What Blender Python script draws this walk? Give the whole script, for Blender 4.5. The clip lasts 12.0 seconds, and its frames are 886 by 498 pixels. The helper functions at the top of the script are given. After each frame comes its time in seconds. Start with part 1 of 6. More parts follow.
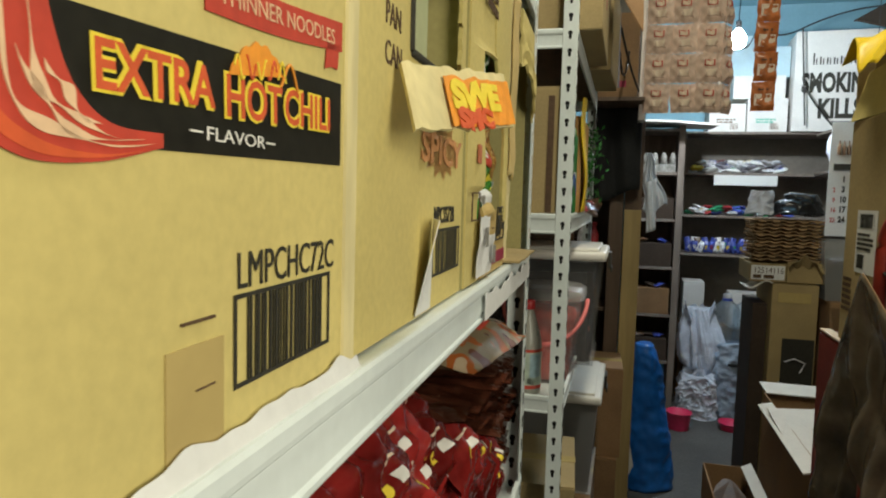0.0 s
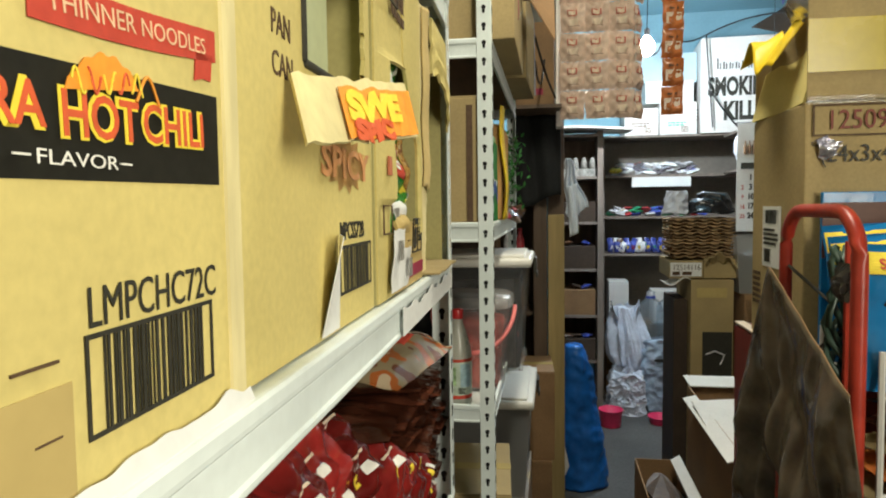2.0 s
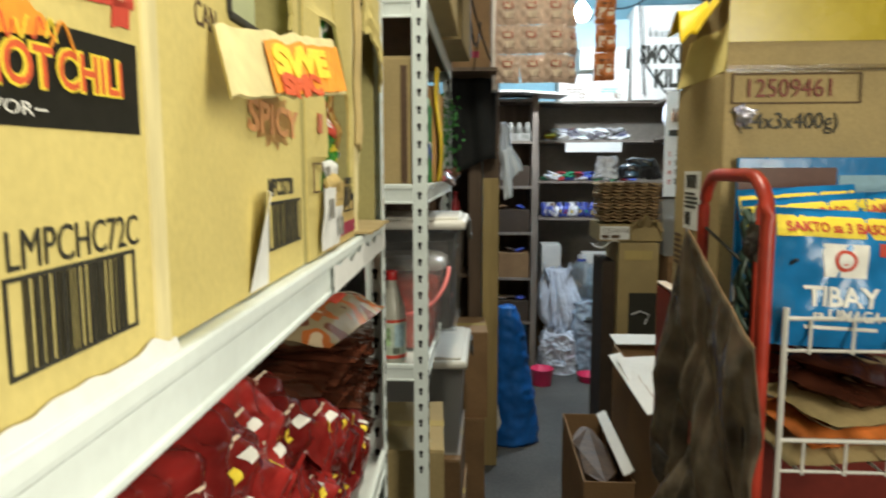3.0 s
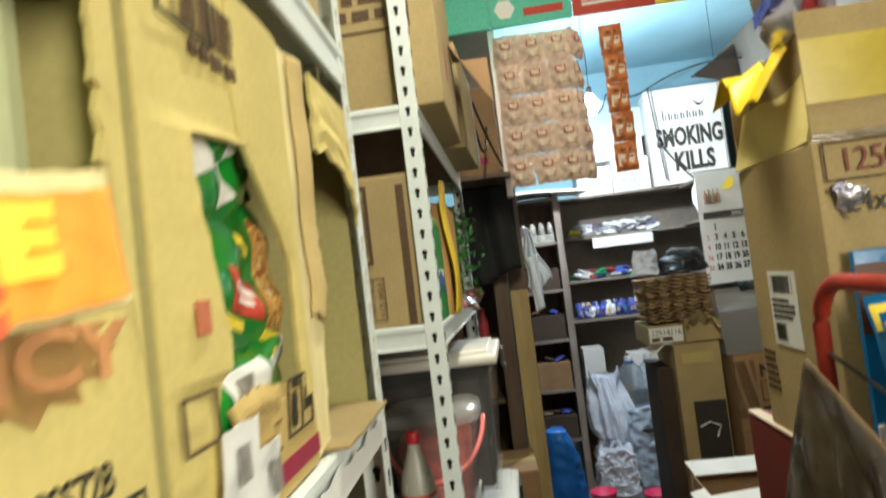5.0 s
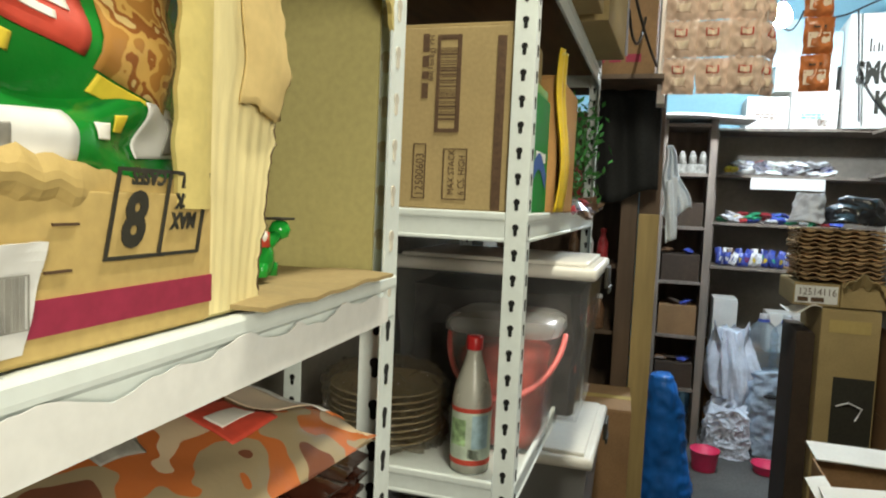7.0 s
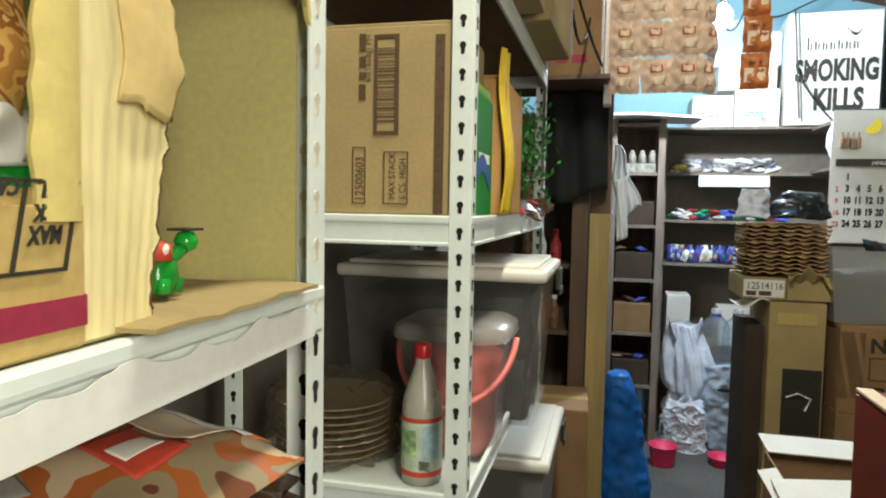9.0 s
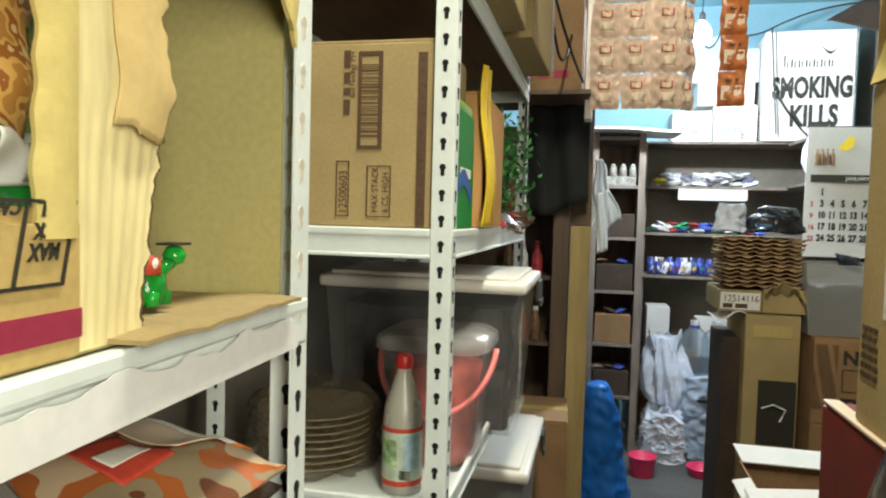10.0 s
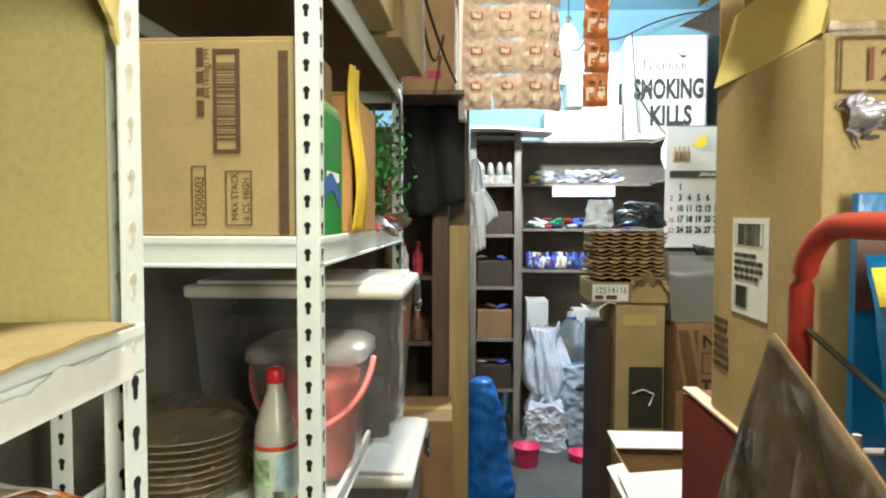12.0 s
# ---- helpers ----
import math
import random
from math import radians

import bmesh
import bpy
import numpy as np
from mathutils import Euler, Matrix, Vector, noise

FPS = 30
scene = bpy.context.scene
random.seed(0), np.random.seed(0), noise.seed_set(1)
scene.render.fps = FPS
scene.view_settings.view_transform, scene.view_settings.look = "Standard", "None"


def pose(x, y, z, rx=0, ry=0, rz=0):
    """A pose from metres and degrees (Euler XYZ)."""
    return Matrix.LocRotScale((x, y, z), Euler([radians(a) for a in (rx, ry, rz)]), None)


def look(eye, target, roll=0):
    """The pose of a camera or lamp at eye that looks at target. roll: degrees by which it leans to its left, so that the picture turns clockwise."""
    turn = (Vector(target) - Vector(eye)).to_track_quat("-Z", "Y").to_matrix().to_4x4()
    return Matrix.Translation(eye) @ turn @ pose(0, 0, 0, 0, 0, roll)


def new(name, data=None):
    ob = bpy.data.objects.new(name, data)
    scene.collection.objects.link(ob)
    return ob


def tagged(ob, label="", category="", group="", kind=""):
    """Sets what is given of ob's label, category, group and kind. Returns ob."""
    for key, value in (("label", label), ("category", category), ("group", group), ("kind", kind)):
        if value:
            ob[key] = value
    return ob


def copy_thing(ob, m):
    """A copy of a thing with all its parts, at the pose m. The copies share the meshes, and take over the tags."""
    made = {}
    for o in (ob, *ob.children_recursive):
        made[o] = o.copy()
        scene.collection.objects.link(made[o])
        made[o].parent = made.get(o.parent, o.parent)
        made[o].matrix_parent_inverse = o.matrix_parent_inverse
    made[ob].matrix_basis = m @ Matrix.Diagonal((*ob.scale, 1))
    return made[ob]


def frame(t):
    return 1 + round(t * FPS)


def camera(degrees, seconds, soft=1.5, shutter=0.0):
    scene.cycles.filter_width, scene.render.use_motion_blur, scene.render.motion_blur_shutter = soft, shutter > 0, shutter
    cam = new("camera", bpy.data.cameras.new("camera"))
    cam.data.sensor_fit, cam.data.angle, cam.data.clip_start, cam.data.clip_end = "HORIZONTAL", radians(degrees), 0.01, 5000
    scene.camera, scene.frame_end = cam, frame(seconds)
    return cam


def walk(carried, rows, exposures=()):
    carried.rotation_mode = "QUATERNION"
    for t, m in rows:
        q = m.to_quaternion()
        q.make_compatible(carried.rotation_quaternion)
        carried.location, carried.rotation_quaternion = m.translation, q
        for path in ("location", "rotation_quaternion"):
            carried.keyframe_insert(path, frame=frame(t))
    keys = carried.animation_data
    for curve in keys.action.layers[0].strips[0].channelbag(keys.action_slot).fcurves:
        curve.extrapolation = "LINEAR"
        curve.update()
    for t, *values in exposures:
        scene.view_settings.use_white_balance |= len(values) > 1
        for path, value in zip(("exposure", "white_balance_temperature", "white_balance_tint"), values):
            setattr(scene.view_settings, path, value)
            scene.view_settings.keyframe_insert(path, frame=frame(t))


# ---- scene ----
cam = camera(66.7, 12.0, soft=2.0, shutter=0.6)
PATH = [
    (0, (-0.188, 0.431, 1.612), (-0.703, 2.358, 1.455), 1.57),
    (0.5, (-0.195, 0.423, 1.612), (-0.714, 2.349, 1.463), 1.42),
    (1, (-0.193, 0.419, 1.617), (-0.668, 2.356, 1.471), 2.30),
    (1.5, (-0.181, 0.435, 1.615), (-0.528, 2.400, 1.485), 0.00),
    (2, (-0.174, 0.452, 1.614), (-0.490, 2.423, 1.490), -0.77),
    (2.3, (-0.173, 0.445, 1.618), (-0.471, 2.419, 1.486), -0.26),
    (2.5, (-0.174, 0.440, 1.617), (-0.463, 2.414, 1.474), -0.07),
    (3, (-0.165, 0.439, 1.609), (-0.295, 2.421, 1.377), -0.11),
    (3.2, (-0.165, 0.474, 1.600), (-0.227, 2.462, 1.394), -0.79),
    (4.8, (-0.188, 0.785, 1.616), (-0.230, 2.785, 1.632), -9.04),
    (5, (-0.161, 0.780, 1.665), (-0.359, 2.768, 1.752), -6.85),
    (5.2, (-0.140, 0.789, 1.673), (-0.336, 2.776, 1.788), -7.08),
    (5.5, (-0.164, 0.803, 1.645), (-0.419, 2.787, 1.637), -3.90),
    (5.6, (-0.172, 0.852, 1.639), (-0.418, 2.836, 1.602), -3.66),
    (5.8, (-0.177, 0.882, 1.638), (-0.485, 2.858, 1.605), -2.75),
    (6, (-0.165, 0.964, 1.630), (-0.489, 2.938, 1.607), 0.25),
    (6.2, (-0.145, 0.989, 1.610), (-0.611, 2.934, 1.610), 1.78),
    (6.5, (-0.138, 1.015, 1.600), (-0.720, 2.925, 1.491), 4.62),
    (6.8, (-0.113, 1.043, 1.598), (-0.666, 2.959, 1.454), 4.60),
    (7, (-0.107, 1.045, 1.591), (-0.711, 2.947, 1.445), 2.50),
    (7.1, (-0.115, 1.058, 1.596), (-0.715, 2.959, 1.436), 2.86),
    (8.8, (-0.097, 1.084, 1.589), (-0.617, 3.012, 1.465), 0.67),
    (9, (-0.091, 1.086, 1.591), (-0.579, 3.022, 1.462), 1.03),
    (9.5, (-0.087, 1.078, 1.596), (-0.564, 3.018, 1.487), 0.10),
    (10, (-0.082, 1.064, 1.597), (-0.523, 3.012, 1.499), 1.54),
    (10.5, (-0.076, 1.065, 1.596), (-0.427, 3.029, 1.466), 1.40),
    (11, (-0.073, 1.092, 1.609), (-0.312, 3.075, 1.501), 0.87),
    (11.5, (-0.051, 1.090, 1.611), (-0.124, 3.087, 1.523), 0.01),
    (12, (-0.061, 1.099, 1.607), (-0.167, 3.093, 1.511), 0.10),
]
walk(cam, [(t, look(eye, target, roll)) for t, eye, target, roll in PATH],
     [(0, -0.75), (0.5, -0.45), (1.0, -0.42), (2.0, -0.25), (3.2, -0.15), (5.0, 0.05), (6.0, -0.2), (6.5, -0.1), (7.0, 0.12), (9.5, 0.25), (11.0, 0.55), (12.0, 0.7)])

# ---- light ----
world = bpy.data.worlds.new("world")
scene.world = world
world.use_nodes = True
world.node_tree.nodes["Background"].inputs[0].default_value = (0.55, 0.62, 0.7, 1)
world.node_tree.nodes["Background"].inputs[1].default_value = 0.02


def area_lamp(name, place, target, size_x, size_y, watts, colour):
    data = bpy.data.lights.new(name, "AREA")
    data.shape, data.size, data.size_y, data.energy, data.color = "RECTANGLE", size_x, size_y, watts, colour
    ob = new(name, data)
    ob.matrix_world = look(place, target)
    return ob


# added lamp, out of view high over the aisle, long like a tube
area_lamp("unseen_aisle_light", (0.02, 2.05, 3.18), (0.02, 2.6, 1.0), 0.12, 1.2, 50, (1.0, 0.95, 0.76))
# added fill lamp, out of view beside the walker, brightens the near cartons
area_lamp("added_side_fill", (0.92, 0.0, 1.95), (-0.4, 0.72, 1.5), 0.6, 1.2, 40, (1.0, 0.95, 0.77))

# ---- materials ----


def material(name, colour, rough=0.6, metal=0.0, grain=0.0, grain_scale=60.0, blotch=0.0, blotch_scale=5.0, bump=0.0,
             stretch=(1, 1, 1), trans=0.0, vary=0.0, emit=0.0, coat=0.0, sheen_noise=0.0, ior=1.45, alpha=1.0, flutes=0.0):
    m = bpy.data.materials.new(name)
    m.use_nodes = True
    nt = m.node_tree
    n, l = nt.nodes, nt.links
    b = n["Principled BSDF"]
    c = (*colour, 1)
    b.inputs["Base Color"].default_value = c
    b.inputs["Roughness"].default_value, b.inputs["Metallic"].default_value = rough, metal
    b.inputs["IOR"].default_value, b.inputs["Alpha"].default_value = ior, alpha
    b.inputs["Transmission Weight"].default_value, b.inputs["Coat Weight"].default_value = trans, coat
    if emit:
        b.inputs["Emission Color"].default_value, b.inputs["Emission Strength"].default_value = c, emit
    if not (grain or blotch or bump or vary or flutes):
        return m
    co = n.new("ShaderNodeTexCoord")
    mp = n.new("ShaderNodeMapping")
    mp.inputs["Scale"].default_value = stretch
    l.new(co.outputs["Object"], mp.inputs["Vector"])
    fine = n.new("ShaderNodeTexNoise")
    fine.inputs["Scale"].default_value, fine.inputs["Detail"].default_value = grain_scale, 5
    wide = n.new("ShaderNodeTexNoise")
    wide.inputs["Scale"].default_value, wide.inputs["Detail"].default_value = blotch_scale, 4
    l.new(mp.outputs[0], fine.inputs["Vector"])
    l.new(mp.outputs[0], wide.inputs["Vector"])
    last = None

    def factor(socket, low, high):
        r = n.new("ShaderNodeMapRange")
        r.inputs["From Min"].default_value, r.inputs["From Max"].default_value = 0.3, 0.7
        r.inputs["To Min"].default_value, r.inputs["To Max"].default_value = low, high
        l.new(socket, r.inputs["Value"])
        return r.outputs[0]

    value = factor(fine.outputs[0], 1 - grain, 1 + grain)
    mul = n.new("ShaderNodeMath")
    mul.operation = "MULTIPLY"
    l.new(value, mul.inputs[0])
    l.new(factor(wide.outputs[0], 1 - blotch, 1 + blotch * 0.6), mul.inputs[1])
    last = mul.outputs[0]
    if vary:
        info = n.new("ShaderNodeObjectInfo")
        r = n.new("ShaderNodeMapRange")
        r.inputs["To Min"].default_value, r.inputs["To Max"].default_value = 1 - vary, 1 + vary
        l.new(info.outputs["Random"], r.inputs["Value"])
        m2 = n.new("ShaderNodeMath")
        m2.operation = "MULTIPLY"
        l.new(last, m2.inputs[0])
        l.new(r.outputs[0], m2.inputs[1])
        last = m2.outputs[0]
    mix = n.new("ShaderNodeVectorMath")
    mix.operation = "SCALE"
    mix.inputs[0].default_value = colour
    l.new(last, mix.inputs["Scale"])
    l.new(mix.outputs[0], b.inputs["Base Color"])
    rr = n.new("ShaderNodeMapRange")
    rr.inputs["To Min"].default_value, rr.inputs["To Max"].default_value = max(rough - 0.12, 0.02), min(rough + 0.12, 1)
    l.new(wide.outputs[0], rr.inputs["Value"])
    l.new(rr.outputs[0], b.inputs["Roughness"])
    if bump or flutes:
        bp = n.new("ShaderNodeBump")
        bp.inputs["Strength"].default_value, bp.inputs["Distance"].default_value = max(bump, flutes), 0.004
        if flutes:
            w = n.new("ShaderNodeTexWave")
            w.inputs["Scale"].default_value, w.inputs["Distortion"].default_value = 28, 0.6
            w.bands_direction = "Y"
            l.new(co.outputs["Object"], w.inputs["Vector"])
            ad = n.new("ShaderNodeMath")
            ad.operation = "MULTIPLY_ADD"
            ad.inputs[1].default_value = 0.25
            l.new(w.outputs[0], ad.inputs[0])
            l.new(wide.outputs[0], ad.inputs[2])
            l.new(ad.outputs[0], bp.inputs["Height"])
        else:
            l.new(fine.outputs[0] if grain_scale < 90 else wide.outputs[0], bp.inputs["Height"])
        l.new(bp.outputs[0], b.inputs["Normal"])
    return m


KRAFT_PALE = material("pale_cardboard", (0.61, 0.50, 0.18), 0.75, grain=0.06, grain_scale=160, blotch=0.10, blotch_scale=7, flutes=0.05)
KRAFT = material("kraft_cardboard", (0.37, 0.275, 0.125), 0.8, grain=0.08, grain_scale=150, blotch=0.15, blotch_scale=6, flutes=0.07, vary=0.12)
KRAFT_TAN = material("tan_carton_front", (0.50, 0.36, 0.13), 0.75, grain=0.07, grain_scale=150, blotch=0.12, blotch_scale=7, flutes=0.05)
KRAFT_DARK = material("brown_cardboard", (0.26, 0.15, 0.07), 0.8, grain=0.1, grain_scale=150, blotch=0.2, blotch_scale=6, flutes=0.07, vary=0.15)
KRAFT_IN = material("cardboard_inside", (0.41, 0.36, 0.145), 0.85, grain=0.07, grain_scale=140, blotch=0.12, blotch_scale=5, flutes=0.10)
PEELED = material("bare_inner_paper", (0.60, 0.45, 0.19), 0.8, grain=0.06, grain_scale=120, blotch=0.12, blotch_scale=14)
TORN = material("torn_cardboard_edge", (0.72, 0.62, 0.32), 0.9, grain=0.08, grain_scale=80, blotch=0.16, blotch_scale=20, bump=0.3, stretch=(1, 1, 0.25))
WHITE_CARD = material("white_cardboard", (0.72, 0.70, 0.66), 0.7, grain=0.04, grain_scale=120, blotch=0.1, blotch_scale=6, flutes=0.15)
INK = material("black_ink", (0.03, 0.028, 0.02), 0.6, grain=0.2, grain_scale=120)
INK_BROWN = material("brown_ink", (0.09, 0.05, 0.025), 0.7, grain=0.25, grain_scale=140)
INK_RED = material("red_ink", (0.50, 0.055, 0.03), 0.65, grain=0.12, grain_scale=120)
INK_ORANGE = material("orange_ink", (0.80, 0.30, 0.03), 0.65, grain=0.12, grain_scale=120)
INK_DULL = material("dull_red_print_ink", (0.50, 0.16, 0.08), 0.65, grain=0.12, grain_scale=120)
INK_SCARLET = material("scarlet_ink", (0.62, 0.10, 0.03), 0.65, grain=0.12, grain_scale=120)
INK_PALE = material("pale_peach_ink", (0.74, 0.50, 0.30), 0.65, grain=0.12, grain_scale=120)
INK_YELLOW = material("yellow_ink", (0.80, 0.62, 0.05), 0.65, grain=0.08, grain_scale=120)
INK_PURPLE = material("purple_ink", (0.30, 0.025, 0.06), 0.65, grain=0.12, grain_scale=120)
INK_GREEN = material("teal_ink", (0.10, 0.50, 0.36), 0.65, grain=0.12, grain_scale=120)
INK_WHITE = material("white_ink", (0.78, 0.76, 0.70), 0.6, grain=0.04, grain_scale=120)
INK_BLUE = material("blue_ink", (0.03, 0.10, 0.35), 0.6, grain=0.04, grain_scale=120)
RACK = material("white_rack_enamel", (0.72, 0.78, 0.76), 0.38, grain=0.03, grain_scale=90, blotch=0.08, blotch_scale=9, bump=0.05)
SLOT = material("keyhole_dark", (0.006, 0.006, 0.006), 0.9)
SLOT_PALE = material("card_behind_keyhole", (0.60, 0.56, 0.47), 0.8, blotch=0.3, blotch_scale=40)
PLY = material("brown_shelf_board", (0.20, 0.12, 0.06), 0.7, grain=0.2, grain_scale=30, blotch=0.2, blotch_scale=4, stretch=(1, 0.15, 1), bump=0.2)
CONCRETE = material("grey_concrete", (0.11, 0.105, 0.10), 0.8, grain=0.18, grain_scale=60, blotch=0.35, blotch_scale=2.2, bump=0.35)
WALL_DARK = material("grimy_wall_paint", (0.22, 0.20, 0.17), 0.85, grain=0.08, grain_scale=40, blotch=0.3, blotch_scale=2, bump=0.15)
WALL_BLUE = material("pale_blue_wall_paint", (0.23, 0.43, 0.52), 0.7, grain=0.04, grain_scale=40, blotch=0.16, blotch_scale=1.6, bump=0.1)
WOOD_DARK = material("dark_brown_wood", (0.13, 0.085, 0.055), 0.6, grain=0.3, grain_scale=22, blotch=0.25, blotch_scale=4, stretch=(1, 1, 0.12), bump=0.25)
WOOD_GREY = material("greyed_shelf_wood", (0.22, 0.18, 0.15), 0.65, grain=0.25, grain_scale=22, blotch=0.25, blotch_scale=4, stretch=(1, 1, 0.15), bump=0.2)
WOOD_PALE = material("pale_pine_plank", (0.40, 0.29, 0.12), 0.65, grain=0.2, grain_scale=22, blotch=0.2, blotch_scale=3, stretch=(1, 1, 0.1), bump=0.2)
CLOTH_BLACK = material("black_cloth", (0.012, 0.013, 0.013), 0.9, grain=0.3, grain_scale=120, bump=0.4)
CLOTH_LIGHT = material("pale_blue_cloth", (0.72, 0.79, 0.88), 0.85, grain=0.08, grain_scale=150, blotch=0.1, bump=0.3)
BLUE_BAG = material("blue_plastic_sheet", (0.015, 0.14, 0.50), 0.35, grain=0.15, grain_scale=20, blotch=0.35, blotch_scale=6, bump=0.8)
CLEAR = material("clear_plastic", (0.86, 0.88, 0.88), 0.22, trans=0.75, grain=0.03, grain_scale=20, bump=0.3, ior=1.2, alpha=0.32)
CLOUDY = material("cloudy_plastic", (0.70, 0.70, 0.68), 0.35, trans=0.6, blotch=0.1, blotch_scale=4, alpha=0.45, ior=1.2)
SMOKE = material("greyed_clear_plastic", (0.52, 0.53, 0.52), 0.10, trans=0.75, blotch=0.2, blotch_scale=3, alpha=0.22, ior=1.2)
LID = material("white_plastic_lid", (0.74, 0.72, 0.66), 0.4, blotch=0.06, blotch_scale=5, grain=0.03)
WRAP = material("glossy_clear_wrap", (0.50, 0.46, 0.38), 0.03, trans=0.95, grain=0.1, grain_scale=40, bump=0.8, ior=1.5, alpha=0.40)
PLATE = material("stoneware_plate", (0.33, 0.26, 0.15), 0.25, blotch=0.1)
PINK = material("pink_plastic", (0.80, 0.20, 0.19), 0.4, blotch=0.06, grain=0.03)
HOT_PINK = material("hot_pink_plastic", (0.75, 0.04, 0.13), 0.4, blotch=0.08, grain=0.03)
# dark brown card, mostly with shade put into the colour
DARK_SHADED = material("dark_and_shaded_brown_card", (0.055, 0.036, 0.024), 0.8, blotch=0.3, grain=0.1)
RED_CAP = material("red_plastic", (0.50, 0.02, 0.02), 0.35, blotch=0.05, grain=0.02)
RED_GOODS = material("red_packets_seen_dimly", (0.60, 0.11, 0.08), 0.4, blotch=0.5, blotch_scale=14, grain=0.3, grain_scale=30, bump=0.8)
BOTTLE = material("milky_bottle_plastic", (0.55, 0.54, 0.46), 0.28, trans=0.25, blotch=0.08, blotch_scale=6)
LABEL = material("pale_green_label", (0.52, 0.60, 0.48), 0.5, grain=0.1, grain_scale=60, blotch=0.3, blotch_scale=25)
GREY_PRINT = material("grey_printing", (0.30, 0.29, 0.26), 0.5, grain=0.3, grain_scale=60, blotch=0.4, blotch_scale=40)
GREEN_CARD = material("bright_green_packet", (0.006, 0.22, 0.03), 0.5, blotch=0.25, blotch_scale=10, grain=0.05)
GREEN_CARD.node_tree.nodes["Principled BSDF"].inputs["Specular IOR Level"].default_value = 0.2
GREEN_PRINT = material("mottled_green_print", (0.30, 0.44, 0.22), 0.5, grain=0.2, grain_scale=60, blotch=0.5, blotch_scale=60)
BLUE_PRINT = material("pale_blue_label_print", (0.36, 0.50, 0.55), 0.5, grain=0.1, grain_scale=60, blotch=0.3, blotch_scale=40)
PAPER = material("white_paper", (0.74, 0.74, 0.72), 0.7, grain=0.04, grain_scale=90, blotch=0.05)
RED_FOIL = material("glossy_red_packet", (0.22, 0.016, 0.014), 0.12, grain=0.15, grain_scale=30, blotch=0.45, blotch_scale=22, bump=0.7, vary=0.45)
BROWN_FOIL = material("glossy_brown_packet", (0.085, 0.026, 0.014), 0.13, grain=0.25, grain_scale=22, blotch=0.5, blotch_scale=14, bump=0.6, vary=0.3)
ORANGE_FOIL = material("glossy_orange_packet", (0.58, 0.17, 0.04), 0.2, grain=0.25, grain_scale=22, blotch=0.6, blotch_scale=12, bump=0.5, vary=0.2)
GREEN_FOIL = material("glossy_green_packet", (0.012, 0.26, 0.03), 0.16, grain=0.08, grain_scale=30, blotch=0.3, blotch_scale=12, bump=0.5, vary=0.2)
TAN_FOIL = material("tan_coffee_sachet", (0.72, 0.53, 0.41), 0.13, grain=0.1, grain_scale=30, blotch=0.2, blotch_scale=20, bump=0.9, vary=0.12)
CREAM = material("cream_print", (0.74, 0.60, 0.45), 0.3, grain=0.05, grain_scale=60)
CREAM_DARK = material("brown_cup_shading", (0.42, 0.28, 0.20), 0.3, grain=0.05, grain_scale=60)
ORANGE_SACHET = material("orange_brown_sachet", (0.50, 0.16, 0.05), 0.2, grain=0.15, grain_scale=30, blotch=0.4, blotch_scale=20, bump=0.6, vary=0.2)
BLUE_FOIL = material("glossy_blue_packet", (0.012, 0.17, 0.42), 0.2, grain=0.08, grain_scale=30, blotch=0.25, blotch_scale=12, bump=0.4, vary=0.15)
SILVER_FOIL = material("silver_foil", (0.55, 0.54, 0.62), 0.16, metal=0.7, grain=0.1, blotch=0.3, blotch_scale=20, bump=0.8)
YELLOW_BAG = material("yellow_plastic_bag", (0.75, 0.52, 0.02), 0.35, grain=0.08, grain_scale=30, blotch=0.15, blotch_scale=10, bump=0.6)
YELLOW_TAPE = material("yellow_packing_tape", (0.50, 0.38, 0.03), 0.25, blotch=0.15, blotch_scale=9, grain=0.04)
TAPE = material("brown_tape", (0.50, 0.38, 0.15), 0.2, blotch=0.1, grain=0.04)
TRUCK_RED = material("chipped_red_paint", (0.36, 0.035, 0.018), 0.35, grain=0.1, grain_scale=50, blotch=0.35, blotch_scale=14, bump=0.1)
STEEL = material("dull_dark_steel", (0.10, 0.095, 0.09), 0.45, metal=0.7, blotch=0.3, grain=0.1)
WIRE_WHITE = material("white_coated_wire", (0.66, 0.64, 0.58), 0.4, blotch=0.1, grain=0.04)
CABLE = material("black_cable", (0.015, 0.015, 0.015), 0.5, grain=0.1)
BLACK_BAG = material("black_plastic_bag", (0.010, 0.010, 0.012), 0.25, grain=0.2, grain_scale=14, bump=0.9)
FILM_DARK = material("smoky_brown_plastic_film", (0.14, 0.11, 0.075), 0.12, grain=0.35, grain_scale=14, blotch=0.65, blotch_scale=11, bump=0.9)
BAG_WHITE = material("white_carrier_bag", (0.62, 0.66, 0.76), 0.4, grain=0.06, grain_scale=40, blotch=0.2, blotch_scale=9, bump=0.7)
WATER = material("blue_tinted_pet", (0.55, 0.72, 0.88), 0.1, trans=0.8, bump=0.3, grain=0.03, alpha=0.5, ior=1.2)
EGG = material("pulp_egg_tray", (0.34, 0.22, 0.11), 0.95, grain=0.2, grain_scale=80, blotch=0.15, bump=0.4, vary=0.15)
GREEN_LEAF = material("green_tinsel", (0.10, 0.36, 0.10), 0.15, grain=0.3, grain_scale=50, vary=0.3)
BULB = material("lit_led_bulb", (0.86, 0.94, 1.0), 0.4, emit=1350)
